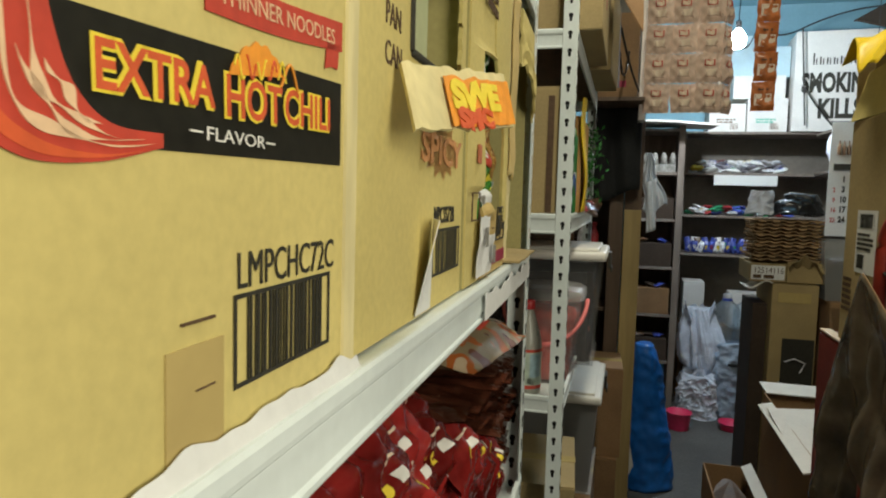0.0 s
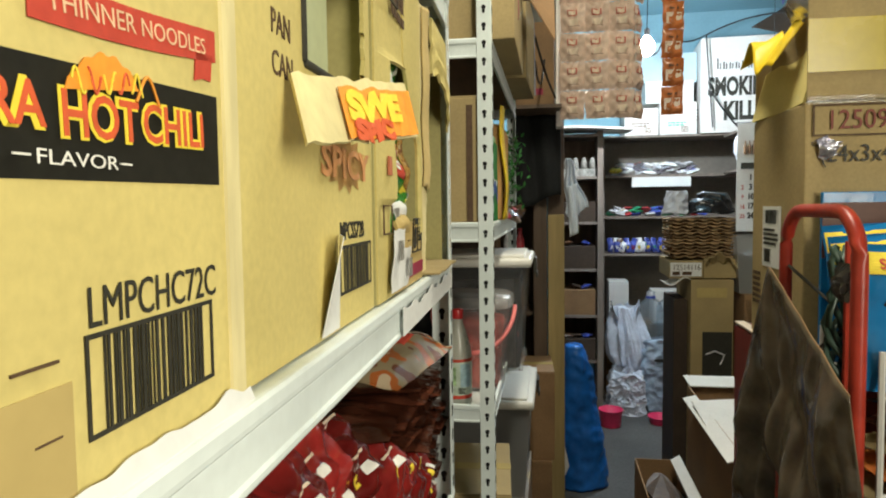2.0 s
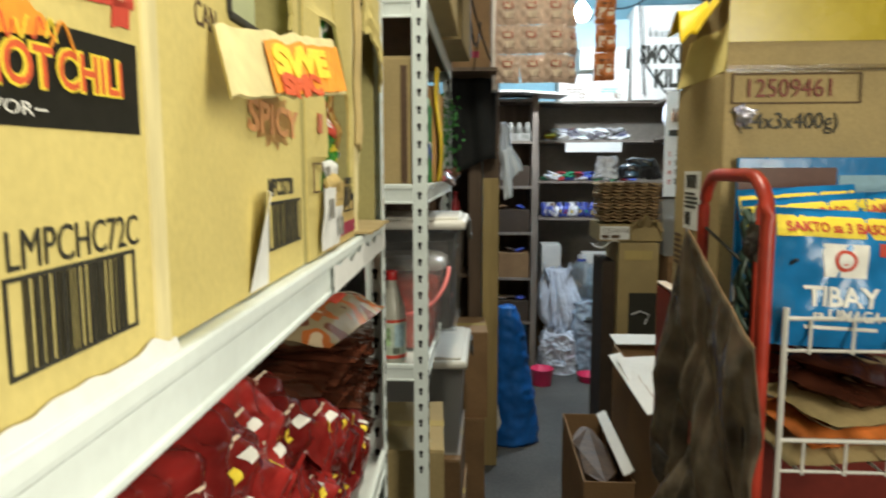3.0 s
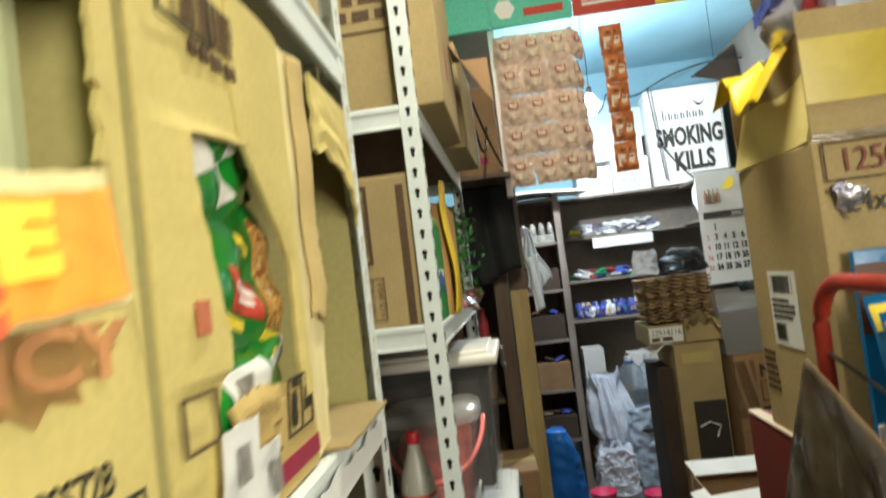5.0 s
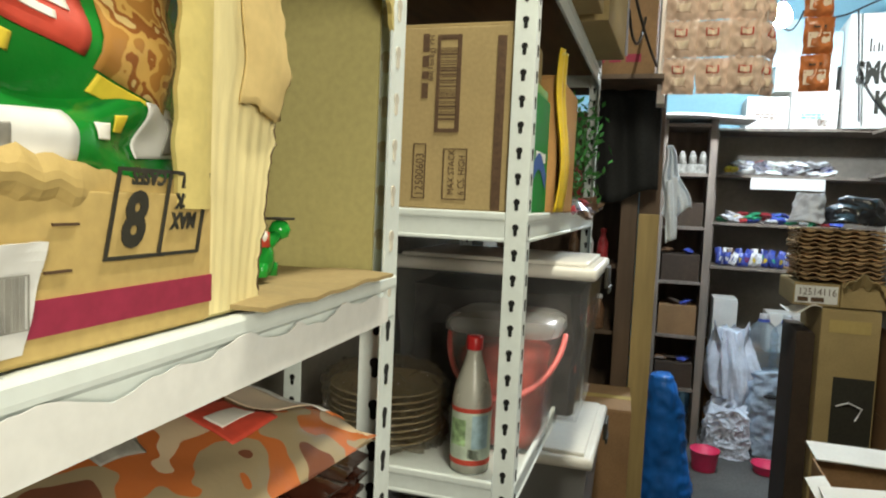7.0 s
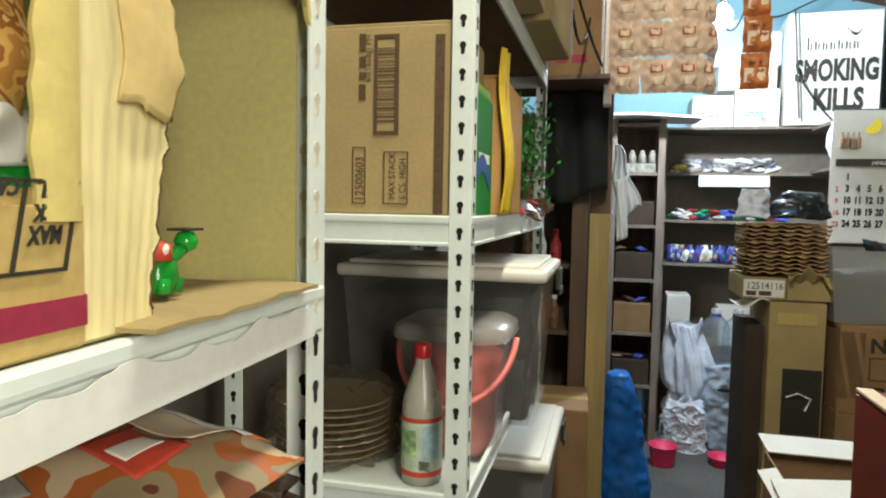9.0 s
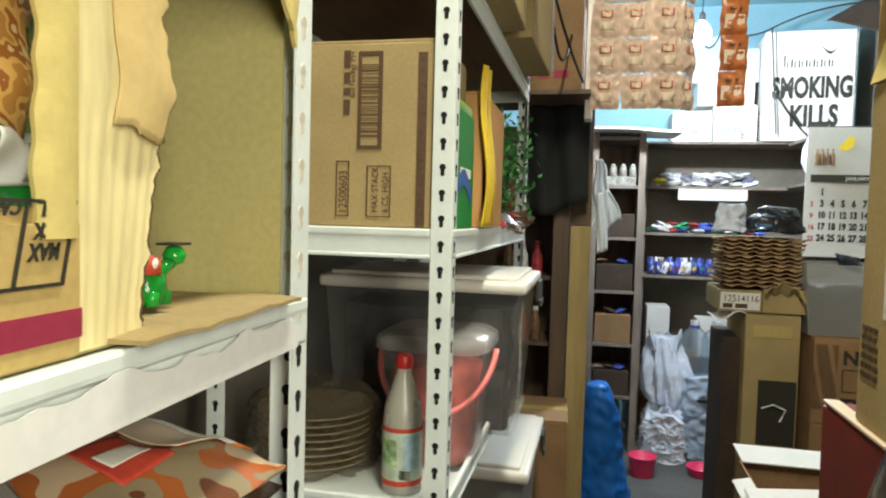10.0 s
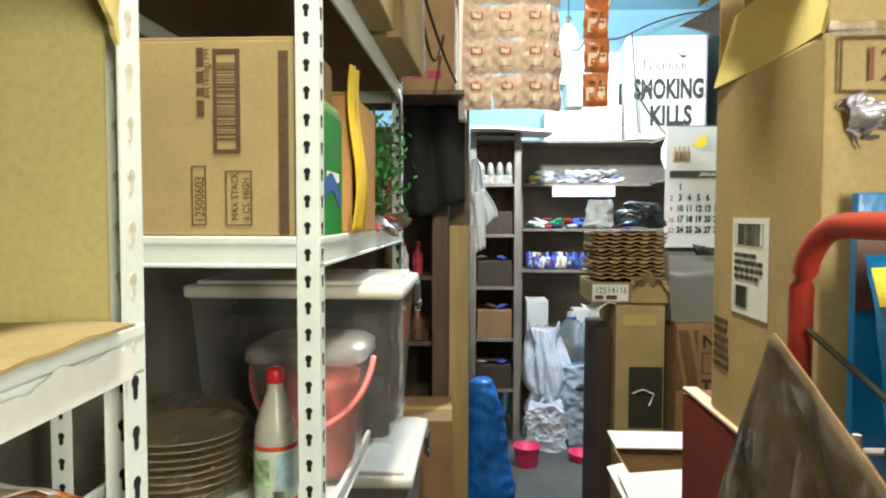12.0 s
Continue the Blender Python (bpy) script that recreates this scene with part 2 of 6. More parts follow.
GOODS = [material("small_goods_" + a, c, 0.3, blotch=0.4, blotch_scale=30, grain=0.1, vary=0.3) for a, c in
         (("white", (0.68, 0.68, 0.70)), ("blue", (0.06, 0.09, 0.40)), ("green", (0.05, 0.36, 0.18)), ("red", (0.45, 0.05, 0.06)), ("yellow", (0.65, 0.48, 0.04)), ("brown", (0.16, 0.09, 0.05)))]


def patchwork(name, colours, scale, rough=0.2):
    """Printed foil: hard-edged blotches of several inks."""
    m = material(name, colours[0], rough, grain=0.15, grain_scale=24, blotch=0.3, blotch_scale=9, bump=0.5)
    n, l = m.node_tree.nodes, m.node_tree.links
    co, tx, ramp = n.new("ShaderNodeTexCoord"), n.new("ShaderNodeTexNoise"), n.new("ShaderNodeValToRGB")
    info, off = n.new("ShaderNodeObjectInfo"), n.new("ShaderNodeVectorMath")
    off.operation = "MULTIPLY_ADD"
    off.inputs[1].default_value = (1, 1, 1)
    l.new(co.outputs["Object"], off.inputs[0])
    l.new(info.outputs["Random"], off.inputs[2])
    tx.inputs["Scale"].default_value, tx.inputs["Detail"].default_value = scale, 1.5
    l.new(off.outputs[0], tx.inputs["Vector"])
    l.new(tx.outputs[0], ramp.inputs[0])
    ramp.color_ramp.interpolation = "CONSTANT"
    stops = (0.0, 0.46, 0.54, 0.62)
    while len(ramp.color_ramp.elements) < len(colours):
        ramp.color_ramp.elements.new(0.9)
    for e, p, c in zip(ramp.color_ramp.elements, stops, colours):
        e.position, e.color = p, (*c, 1)
    l.new(ramp.outputs[0], n["Principled BSDF"].inputs["Base Color"])
    return m


SNACK = patchwork("printed_snack_foil", ((0.15, 0.055, 0.03), (0.28, 0.22, 0.13), (0.40, 0.115, 0.03), (0.54, 0.42, 0.28)), 13)

# ---- builders ----
FX = Matrix(((0, 0, 1, 0), (1, 0, 0, 0), (0, 1, 0, 0), (0, 0, 0, 1)))    # a sheet that faces +x
FY = Matrix(((1, 0, 0, 0), (0, 0, -1, 0), (0, 1, 0, 0), (0, 0, 0, 1)))   # one that faces -y
FN = Matrix(((0, 0, -1, 0), (-1, 0, 0, 0), (0, 1, 0, 0), (0, 0, 0, 1)))  # one that faces -x
ONE = Matrix.Identity(4)
LEAN = pose(-0.355, 1.672, 0, 0, 0, 1.8)  # the first rack stands slightly askew


def at(x, y, z):
    return Matrix.Translation((x, y, z))


def mesh_ob(name, bm, mat, parent=None, smooth=False):
    me = bpy.data.meshes.new(name)
    bm.to_mesh(me)
    bm.free()
    if smooth:
        me.shade_smooth()
    me.materials.append(mat)
    ob = new(name, me)
    if parent is not None:
        ob.parent = parent
    return ob


def part(name, bm, mat, parent, label="", smooth=False):
    ob = mesh_ob(name, bm, mat, parent, smooth)
    return tagged(ob, label) if label else ob


def thing(name, label, category, group="", m=ONE):
    ob = new(name)
    ob.matrix_world = m
    return tagged(ob, label, category, group)


def structure(name, bm, mat, label):
    return tagged(mesh_ob(name, bm, mat), label, kind="structure")


def boxed(bm, x0, x1, y0, y1, z0, z1, bevel=0.0, m=None):
    made = bmesh.ops.create_cube(bm, size=1)["verts"]
    bmesh.ops.scale(bm, vec=(abs(x1 - x0), abs(y1 - y0), abs(z1 - z0)), verts=made)
    bmesh.ops.translate(bm, vec=((x0 + x1) / 2, (y0 + y1) / 2, (z0 + z1) / 2), verts=made)
    if bevel:
        edges = list({e for v in made for e in v.link_edges})
        made = bmesh.ops.bevel(bm, geom=edges, offset=bevel, segments=2, affect="EDGES", profile=0.6)["verts"]
    if m is not None:
        bmesh.ops.transform(bm, matrix=m, verts=made)
    return bm


def box(x0, x1, y0, y1, z0, z1, bevel=0.0, m=None):
    return boxed(bmesh.new(), x0, x1, y0, y1, z0, z1, bevel, m)


def lathe(profile, seg=20, m=None, bm=None):
    """Turned round z: rows of radius, height."""
    bm = bm or bmesh.new()
    rings = [[bm.verts.new((r * math.cos(2 * math.pi * k / seg), r * math.sin(2 * math.pi * k / seg), z)) for k in range(seg)] for r, z in profile]
    for a, b in zip(rings, rings[1:]):
        for k in range(seg):
            bm.faces.new((a[k], a[(k + 1) % seg], b[(k + 1) % seg], b[k]))
    if profile[0][0] > 1e-4:
        bm.faces.new(rings[0][::-1])
    if profile[-1][0] > 1e-4:
        bm.faces.new(rings[-1])
    if m is not None:
        bmesh.ops.transform(bm, matrix=m, verts=[v for r in rings for v in r])
    return bm


def tube(points, radius, seg=8, bm=None):
    """A round bar along points."""
    bm = bm or bmesh.new()
    pts = [Vector(p) for p in points]
    rings = []
    for k, p in enumerate(pts):
        d = (pts[min(k + 1, len(pts) - 1)] - pts[max(k - 1, 0)]).normalized()
        side = d.cross(Vector((0, 0, 1)) if abs(d.z) < 0.95 else Vector((1, 0, 0))).normalized()
        up = side.cross(d)
        rings.append([bm.verts.new(p + radius * (math.cos(2 * math.pi * j / seg) * side + math.sin(2 * math.pi * j / seg) * up)) for j in range(seg)])
    for a, b in zip(rings, rings[1:]):
        for j in range(seg):
            bm.faces.new((a[j], a[(j + 1) % seg], b[(j + 1) % seg], b[j]))
    bm.faces.new(rings[0][::-1])
    bm.faces.new(rings[-1])
    bmesh.ops.recalc_face_normals(bm, faces=bm.faces)
    return bm


def arc(a, b, sag, n=12):
    """Points of a line from a to b that hangs by sag."""
    a, b = Vector(a), Vector(b)
    return [a.lerp(b, k / n) - Vector((0, 0, sag * 4 * (k / n) * (1 - k / n))) for k in range(n + 1)]


def sheet(fn, nu, nv, thick=0.0, bm=None):
    """A grid fn(u, v) for u, v in 0..1, given a thickness along its normals."""
    bm = bm or bmesh.new()
    rows = [[bm.verts.new(fn(i / nu, j / nv)) for i in range(nu + 1)] for j in range(nv + 1)]
    faces = [bm.faces.new((rows[j][i], rows[j][i + 1], rows[j + 1][i + 1], rows[j + 1][i])) for j in range(nv) for i in range(nu)]
    if thick:
        bmesh.ops.recalc_face_normals(bm, faces=faces)
        bmesh.ops.solidify(bm, geom=faces, thickness=thick)
    return bm


def pouch(w, h, t, seed=0, n=10, seal=0.12, bm=None, m=None, crumple=0.006):
    """A filled packet w wide and h high in x, y, with flat pinked seals above and below."""
    bm = bm or bmesh.new()
    made = []
    for side in (1, -1):
        grid = []
        for j in range(n + 1):
            row = []
            for i in range(n + 1):
                u, v = i / n * 2 - 1, j / n * 2 - 1
                full = max(0, 1 - abs(u) ** 3.0) * max(0, 1 - (abs(v) / (1 - seal)) ** 4) if abs(v) < 1 - seal else 0
                z = side * t / 2 * full ** 0.6
                wob = noise.noise(Vector((u * 2.3 + seed * 7.1, v * 2.3, seed * 3.7 + side)))
                pinch = 1 - 0.05 * full
                row.append(bm.verts.new((u * w / 2 * pinch + wob * crumple * 0.5, v * h / 2, z + wob * crumple * (1 + 2 * full))))
            grid.append(row)
        made += [v for r in grid for v in r]
        for j in range(n):
            for i in range(n):
                q = (grid[j][i], grid[j][i + 1], grid[j + 1][i + 1], grid[j + 1][i])
                bm.faces.new(q if side > 0 else q[::-1])
    if m is not None:
        bmesh.ops.transform(bm, matrix=m, verts=made)
    return bm


def skin(w, h, t, seed, x0, x1, y0, y1, seal=0.12, crumple=0.006, lift=0.0012, n=8):
    """A print that follows the front of such a packet."""
    def on(a, b):
        x, y = x0 + (x1 - x0) * a, y0 + (y1 - y0) * b
        u, v = x / w * 2, y / h * 2
        full = max(0, 1 - abs(u) ** 3.0) * max(0, 1 - (abs(v) / (1 - seal)) ** 4) if abs(v) < 1 - seal else 0
        wob = noise.noise(Vector((u * 2.3 + seed * 7.1, v * 2.3, seed * 3.7 + 1)))
        return (x, y, t / 2 * full ** 0.6 + wob * crumple * (1 + 2 * full) + lift)
    return sheet(on, n, n, 0.0006)


def crumpled(fn, nu, nv, amount, scale, seed, bm=None):
    """A rounded bag: fn(u, v) on a closed tube, u round it, shoved about by noise."""
    bm = bm or bmesh.new()
    rows = []
    axis = sum((Vector(fn(i / nu, 0.5)) for i in range(nu)), Vector()) / nu
    for j in range(nv + 1):
        row = []
        for i in range(nu):
            p = Vector(fn(i / nu, j / nv))
            d = Vector((noise.noise(p * scale + Vector((seed, 0, 0))), noise.noise(p * scale + Vector((0, seed, 9))), noise.noise(p * scale + Vector((5, 0, seed)))))
            fold = 1 - abs(noise.noise(p * scale * 2.1 + Vector((seed, seed, seed)))) * 2.4
            fine = 1 - abs(noise.noise(p * scale * 5.2 + Vector((seed, 3, seed)))) * 2.4
            out = Vector((p.x - axis.x, p.y - axis.y, 0.15 * amount)).normalized()
            row.append(bm.verts.new(p + d * amount * 0.7 + out * (fold * 0.45 + fine * 0.16) * amount))
        rows.append(row)
    for a, b in zip(rows, rows[1:]):
        for i in range(nu):
            bm.faces.new((a[i], a[(i + 1) % nu], b[(i + 1) % nu], b[i]))
    bm.faces.new(rows[0][::-1])
    bm.faces.new(rows[-1])
    return bm


def letters(body, size, parent, m, mat, name="lettering", squash=1.0, centre=False, bold=0.0, depth=0.0003, warp=None, wide=0.0):
    """Printed words on the sheet m, from its lower left corner; wide: squeezed to that width."""
    cu = bpy.data.curves.new("words", "FONT")
    cu.body, cu.size, cu.extrude, cu.offset, cu.resolution_u = body, size, depth, bold, 3
    if centre:
        cu.align_x = "CENTER"
    tmp = bpy.data.objects.new("words", cu)
    scene.collection.objects.link(tmp)
    bpy.context.view_layer.update()
    me = bpy.data.meshes.new_from_object(tmp.evaluated_get(bpy.context.evaluated_depsgraph_get()))
    bpy.data.objects.remove(tmp)
    if wide:
        xs = [v.co.x for v in me.vertices]
        squash = wide / (max(xs) - min(xs))
    me.transform(m @ at(0, 0, 0 if warp else -0.0004) @ Matrix.Diagonal((squash, 1, 1, 1)))
    if warp:
        for v in me.vertices:
            v.co = warp(v.co)
    me.materials.clear()
    me.materials.append(mat)
    ob = new(name, me)
    ob.parent = parent
    return ob


def patch(parent, m, w, h, mat, name="print", thick=0.0008, bars=0):
    """A printed rectangle on the sheet m, from its lower left corner; bars: as outline of that width."""
    bm = bmesh.new()
    if bars:
        for a in ((0, w, 0, bars), (0, w, h - bars, h), (0, bars, bars, h - bars), (w - bars, w, bars, h - bars)):
            boxed(bm, a[0], a[1], a[2], a[3], -thick, thick)
    else:
        boxed(bm, 0, w, 0, h, -thick, thick)
    bmesh.ops.transform(bm, matrix=m, verts=bm.verts)
    return part(name, bm, mat, parent)


def barcode(parent, m, w, h, mat, seed, edge=0.003):
    """A framed barcode."""
    rnd = random.Random(seed)
    bm = bmesh.new()
    t = 0.0002
    for a in ((0, w, 0, edge), (0, w, h - edge, h), (0, edge, edge, h - edge), (w - edge, w, edge, h - edge)):
        boxed(bm, *a, -t, t)
    x, step = w * 0.11, w / 120
    while x < w * 0.89:
        b = rnd.choice((1, 1, 2, 2.6)) * step
        boxed(bm, x, x + b, edge, h - edge, -t, t)
        x += b + rnd.choice((1.2, 1.6, 2.4, 3.2)) * step
    bmesh.ops.transform(bm, matrix=m, verts=bm.verts)
    return tagged(part("barcode", bm, mat, parent), kind="stuff")


def lines(parent, m, w, rows, size, mat, seed, name="small_print"):
    """Unreadable writing as rows of short bars."""
    rnd = random.Random(seed)
    bm = bmesh.new()
    for r in range(rows):
        x = 0
        while x < w * (0.7 + 0.3 * rnd.random()):
            b = size * rnd.uniform(0.8, 3)
            boxed(bm, x, min(x + b, w), -r * size * 1.7, -r * size * 1.7 + size, -0.0005, 0.0005)
            x += b + size * 0.6
    bmesh.ops.transform(bm, matrix=m, verts=bm.verts)
    return part(name, bm, mat, parent)


def carton(label, x0, x1, y0, y1, z0, z1, mat=None, m=ONE, turn=0, group="", name="cardboard_box", tape=True):
    """A closed carton: its body, the top flaps with their slit, and tape."""
    cx, cy = (x0 + x1) / 2, (y0 + y1) / 2
    w, d, h = x1 - x0, y1 - y0, z1 - z0
    ob = thing(name, label, "box", group, m @ at(cx, cy, z0) @ pose(0, 0, 0, 0, 0, turn))
    bm = box(-w / 2, w / 2, -d / 2, d / 2, 0, h - 0.005, 0.004)
    for v in bm.verts:
        k = noise.noise(Vector((v.co.x * 9 + x0 * 31, v.co.y * 9 + y0 * 17, v.co.z * 9)))
        v.co += Vector((k, -k, 0.3 * k)) * 0.003
    part("body", bm, mat or KRAFT, ob)
    for s in (-1, 1):
        bm = box(-w / 2 + 0.002, w / 2 - 0.002, s * d / 2 - s * 0.002, s * 0.0015, h - 0.005, h, 0.001)
        part("flap", bm, mat or KRAFT, ob)
    if tape:
        part("tape", box(-w / 2 - 0.001, w / 2 + 0.001, -0.024, 0.024, h + 0.0004, h + 0.0012), TAPE, ob)
    return ob

# ---- the setting ----
structure("floor", box(-1.1, 2.0, -1.4, 6.75, -0.12, 0), CONCRETE, "worn grey concrete floor")
structure("wall_west", box(-1.1, -0.95, -1.25, 6.6, 0, 3.25), WALL_DARK, "grimy painted storeroom wall")
structure("wall_east", box(1.75, 1.9, -1.25, 6.6, 0, 3.25), WALL_DARK, "grimy painted storeroom wall")
structure("wall_south", box(-1.1, 1.9, -1.4, -1.25, 0, 3.25), WALL_DARK, "grimy painted storeroom wall")
structure("wall_north", box(-1.1, 1.9, 6.6, 6.75, 0, 3.25), WALL_BLUE, "pale blue painted back wall")
structure("ceiling", box(-1.1, 1.9, -1.4, 6.75, 3.25, 3.35), WALL_BLUE, "pale blue painted ceiling")
structure("partition_west", box(-0.95, -0.12, 4.1, 4.16, 2.09, 3.25), WALL_DARK, "grimy board partition over the shelves")
structure("door_post", box(-0.145, -0.115, 3.83, 3.93, 2.0, 2.92, 0.003), INK_WHITE, "white painted upright beside the hanging sachets")

# sign boards over the opening
sign = thing("sign_board", "row of teal, red and yellow advertising boards hung overhead", "sign board")
for xa, xb, mat in ((-0.95, -0.13, INK_GREEN), (-0.126, 0.226, INK_GREEN), (0.23, 0.576, INK_RED), (0.58, 1.74, INK_YELLOW)):
    part("board", box(xa, xb, 3.68, 3.70, 2.715, 2.875, 0.002), mat, sign)
part("rail", box(-0.95, 1.745, 3.70, 3.74, 2.88, 2.93, 0.003), WOOD_DARK, sign)
patch(sign, at(0.27, 3.679, 2.755) @ FY, 0.27, 0.012, INK_WHITE, "lettering_bar")
patch(sign, at(0.27, 3.679, 2.775) @ FY, 0.27, 0.055, INK_WHITE, "lettering_bar", 0.0005, 0.011)
patch(sign, at(0.02, 3.679, 2.75) @ FY, 0.17, 0.035, INK_RED, "lettering_bar")
bm = lathe([(0.0, -0.001), (0.045, -0.001), (0.045, 0.001), (0.0, 0.001)], 6, at(-0.06, 3.678, 2.79) @ pose(0, 0, 0, 90))
part("emblem", bm, INK_WHITE, sign)
structure("header_beam", box(-0.95, 1.75, 3.74, 3.80, 2.94, 3.25), WALL_DARK, "dark header over the back room")

# ---- slotted racks ----


def keyhole(bm, y, z, flip):
    """One keyhole, sunk dark into a flange that lies in x, z at y."""
    for r, dz in ((0.0058, 0.004), (0.0034, -0.008)):
        lathe([(0.0, -0.0006), (r, -0.0006), (r, 0.0006), (0.0, 0.0006)], 10, at(0, 0, dz) @ pose(0, 0, 0, 90), bm)
    boxed(bm, -0.0034, 0.0034, -0.0006, 0.0006, -0.008, 0.004)


def angle_post(rack, x, y, inward_x, inward_y, height, near, base=0.0, card=9.0):
    """An upright of folded steel with a row of keyholes on both flanges; near: height range of holes built; card: above it cardboard shows through them."""
    p = part("upright", boxed(box(min(x, x + inward_x * 0.036), max(x, x + inward_x * 0.036), y - 0.001, y + 0.001, base, height),
                              x - 0.001, x + 0.001, min(y, y + inward_y * 0.036), max(y, y + inward_y * 0.036), base, height), RACK, rack)
    made = []
    for mat in (SLOT, SLOT_PALE):
        bm = bmesh.new()
        keyhole(bm, 0, 0, 1)
        me = bpy.data.meshes.new("keyhole")
        bm.to_mesh(me)
        bm.free()
        me.materials.append(mat)
        made.append(me)
    z = near[0]
    while z < near[1]:
        for flange in (0, 1):
            h = new("keyhole", made[z > card])
            h.parent = p
            if flange == 0:
                h.matrix_local = at(x + inward_x * 0.018, y - 0.0012 if inward_y > 0 else y - 0.0014, z)
            else:
                h.matrix_local = at(x + 0.0014 * -inward_x, y + inward_y * 0.02, z) @ pose(0, 0, 0, 0, 0, 90)
        z += 0.0438
    return p


def beam(rack, x0, x1, y0, y1, z0, z1):
    """A shelf beam: web, top lip and bottom lip rolled from sheet."""
    long_y = (y1 - y0) > (x1 - x0)
    a, b = (x0, x1) if long_y else (y1, y0)
    s = 1 if long_y else -1
    ring = ((a, z0), (b + s * 0.001, z0), (b + s * 0.002, z0 + 0.002), (b + s * 0.002, z0 + 0.005), (b, z0 + 0.007), (b, z1 - 0.016), (b + s * 0.003, z1 - 0.013),
            (b + s * 0.0035, z1 - 0.010), (b + s * 0.0035, z1 - 0.003), (b + s * 0.002, z1 - 0.0005), (b, z1), (a, z1))
    bm = bmesh.new()
    rows = [[bm.verts.new((p, e, z) if long_y else (e, p, z)) for p, z in ring] for e in ((y0, y1) if long_y else (x0, x1))]
    k = len(ring)
    for i in range(k):
        bm.faces.new((rows[0][i], rows[0][(i + 1) % k], rows[1][(i + 1) % k], rows[1][i]))
    bm.faces.new(rows[0])
    bm.faces.new(rows[1][::-1])
    bmesh.ops.recalc_face_normals(bm, faces=bm.faces)
    return part("beam", bm, RACK, rack)


def slotted_rack(label, m, depth, length, levels, height, holes_front, holes_back, card=9.0):
    """A rack whose far front corner is the origin; it runs along -y and -x."""
    rack = thing("slotted_rack", label, "rack", "steel racks along the aisle", m)
    for x, ix in ((0, -1), (-depth, 1)):
        for y, iy in ((0, -1), (-length, 1)):
            angle_post(rack, x, y, ix, iy, height, holes_front if ix < 0 else holes_back, card=card)
    for z0, z1, wood in levels:
        beam(rack, -0.006, -0.001, -length + 0.003, -0.003, z0, z1)
        beam(rack, -depth + 0.001, -depth + 0.006, -length + 0.003, -0.003, z0, z1)
        beam(rack, -depth + 0.037, -0.037, -length + 0.001, -length + 0.006, z0, z1)
        beam(rack, -depth + 0.037, -0.037, -0.006, -0.001, z0, z1)
        part("shelf_board", box(-depth + 0.007, -0.007, -length + 0.007, -0.007, (z1 if z1 > 1.2 else 1.066) - 0.012, (z1 if z1 > 1.2 else 1.068) - 0.002, 0.001), wood, rack)
    return rack


slotted_rack("white enamelled slotted steel rack loaded with noodle cartons", LEAN, 0.42, 1.5,
             ((1.045, 1.09, RACK), (1.469, 1.515, RACK), (1.93, 1.985, RACK)), 2.45, (0.98, 2.42), (1.20, 1.46), card=1.5)
slotted_rack("white enamelled slotted steel rack holding boxes and bins", at(-0.322, 3.40, 0), 0.46, 1.215,
             ((1.046, 1.094, RACK), (1.522, 1.574, PLY), (1.993, 2.043, PLY)), 2.5, (0.80, 2.45), (1.10, 1.50))

first = bpy.data.objects["slotted_rack"]
part("peeling_film", sheet(lambda u, v: (0.0048, -0.50 + 0.47 * u, 1.4715 + (0.027 + 0.003 * math.sin(u * 17) + 0.003 * math.sin(u * 41 + 1) + 0.004 * noise.noise(Vector((u * 30, 1, 0)))) * v), 70, 3, 0.0006), PAPER, first, "white film peeling in waves along the beam")

part("peeling_film", sheet(lambda u, v: (-0.0032 + 0.0035 * (1 - v), 0.545 - 1.672 + 0.235 * u, 1.512 + (0.011 + 0.0015 * math.sin(u * 23) + 0.004 * noise.noise(Vector((u * 14, 2, 0)))) * v), 60, 3, 0.0005), PAPER, first, "white film curling up from the beam")

# ---- cartons on the first rack ----
# local frame of the first rack: x = 0 at the beam, y from the far post, z up
T = 1.672


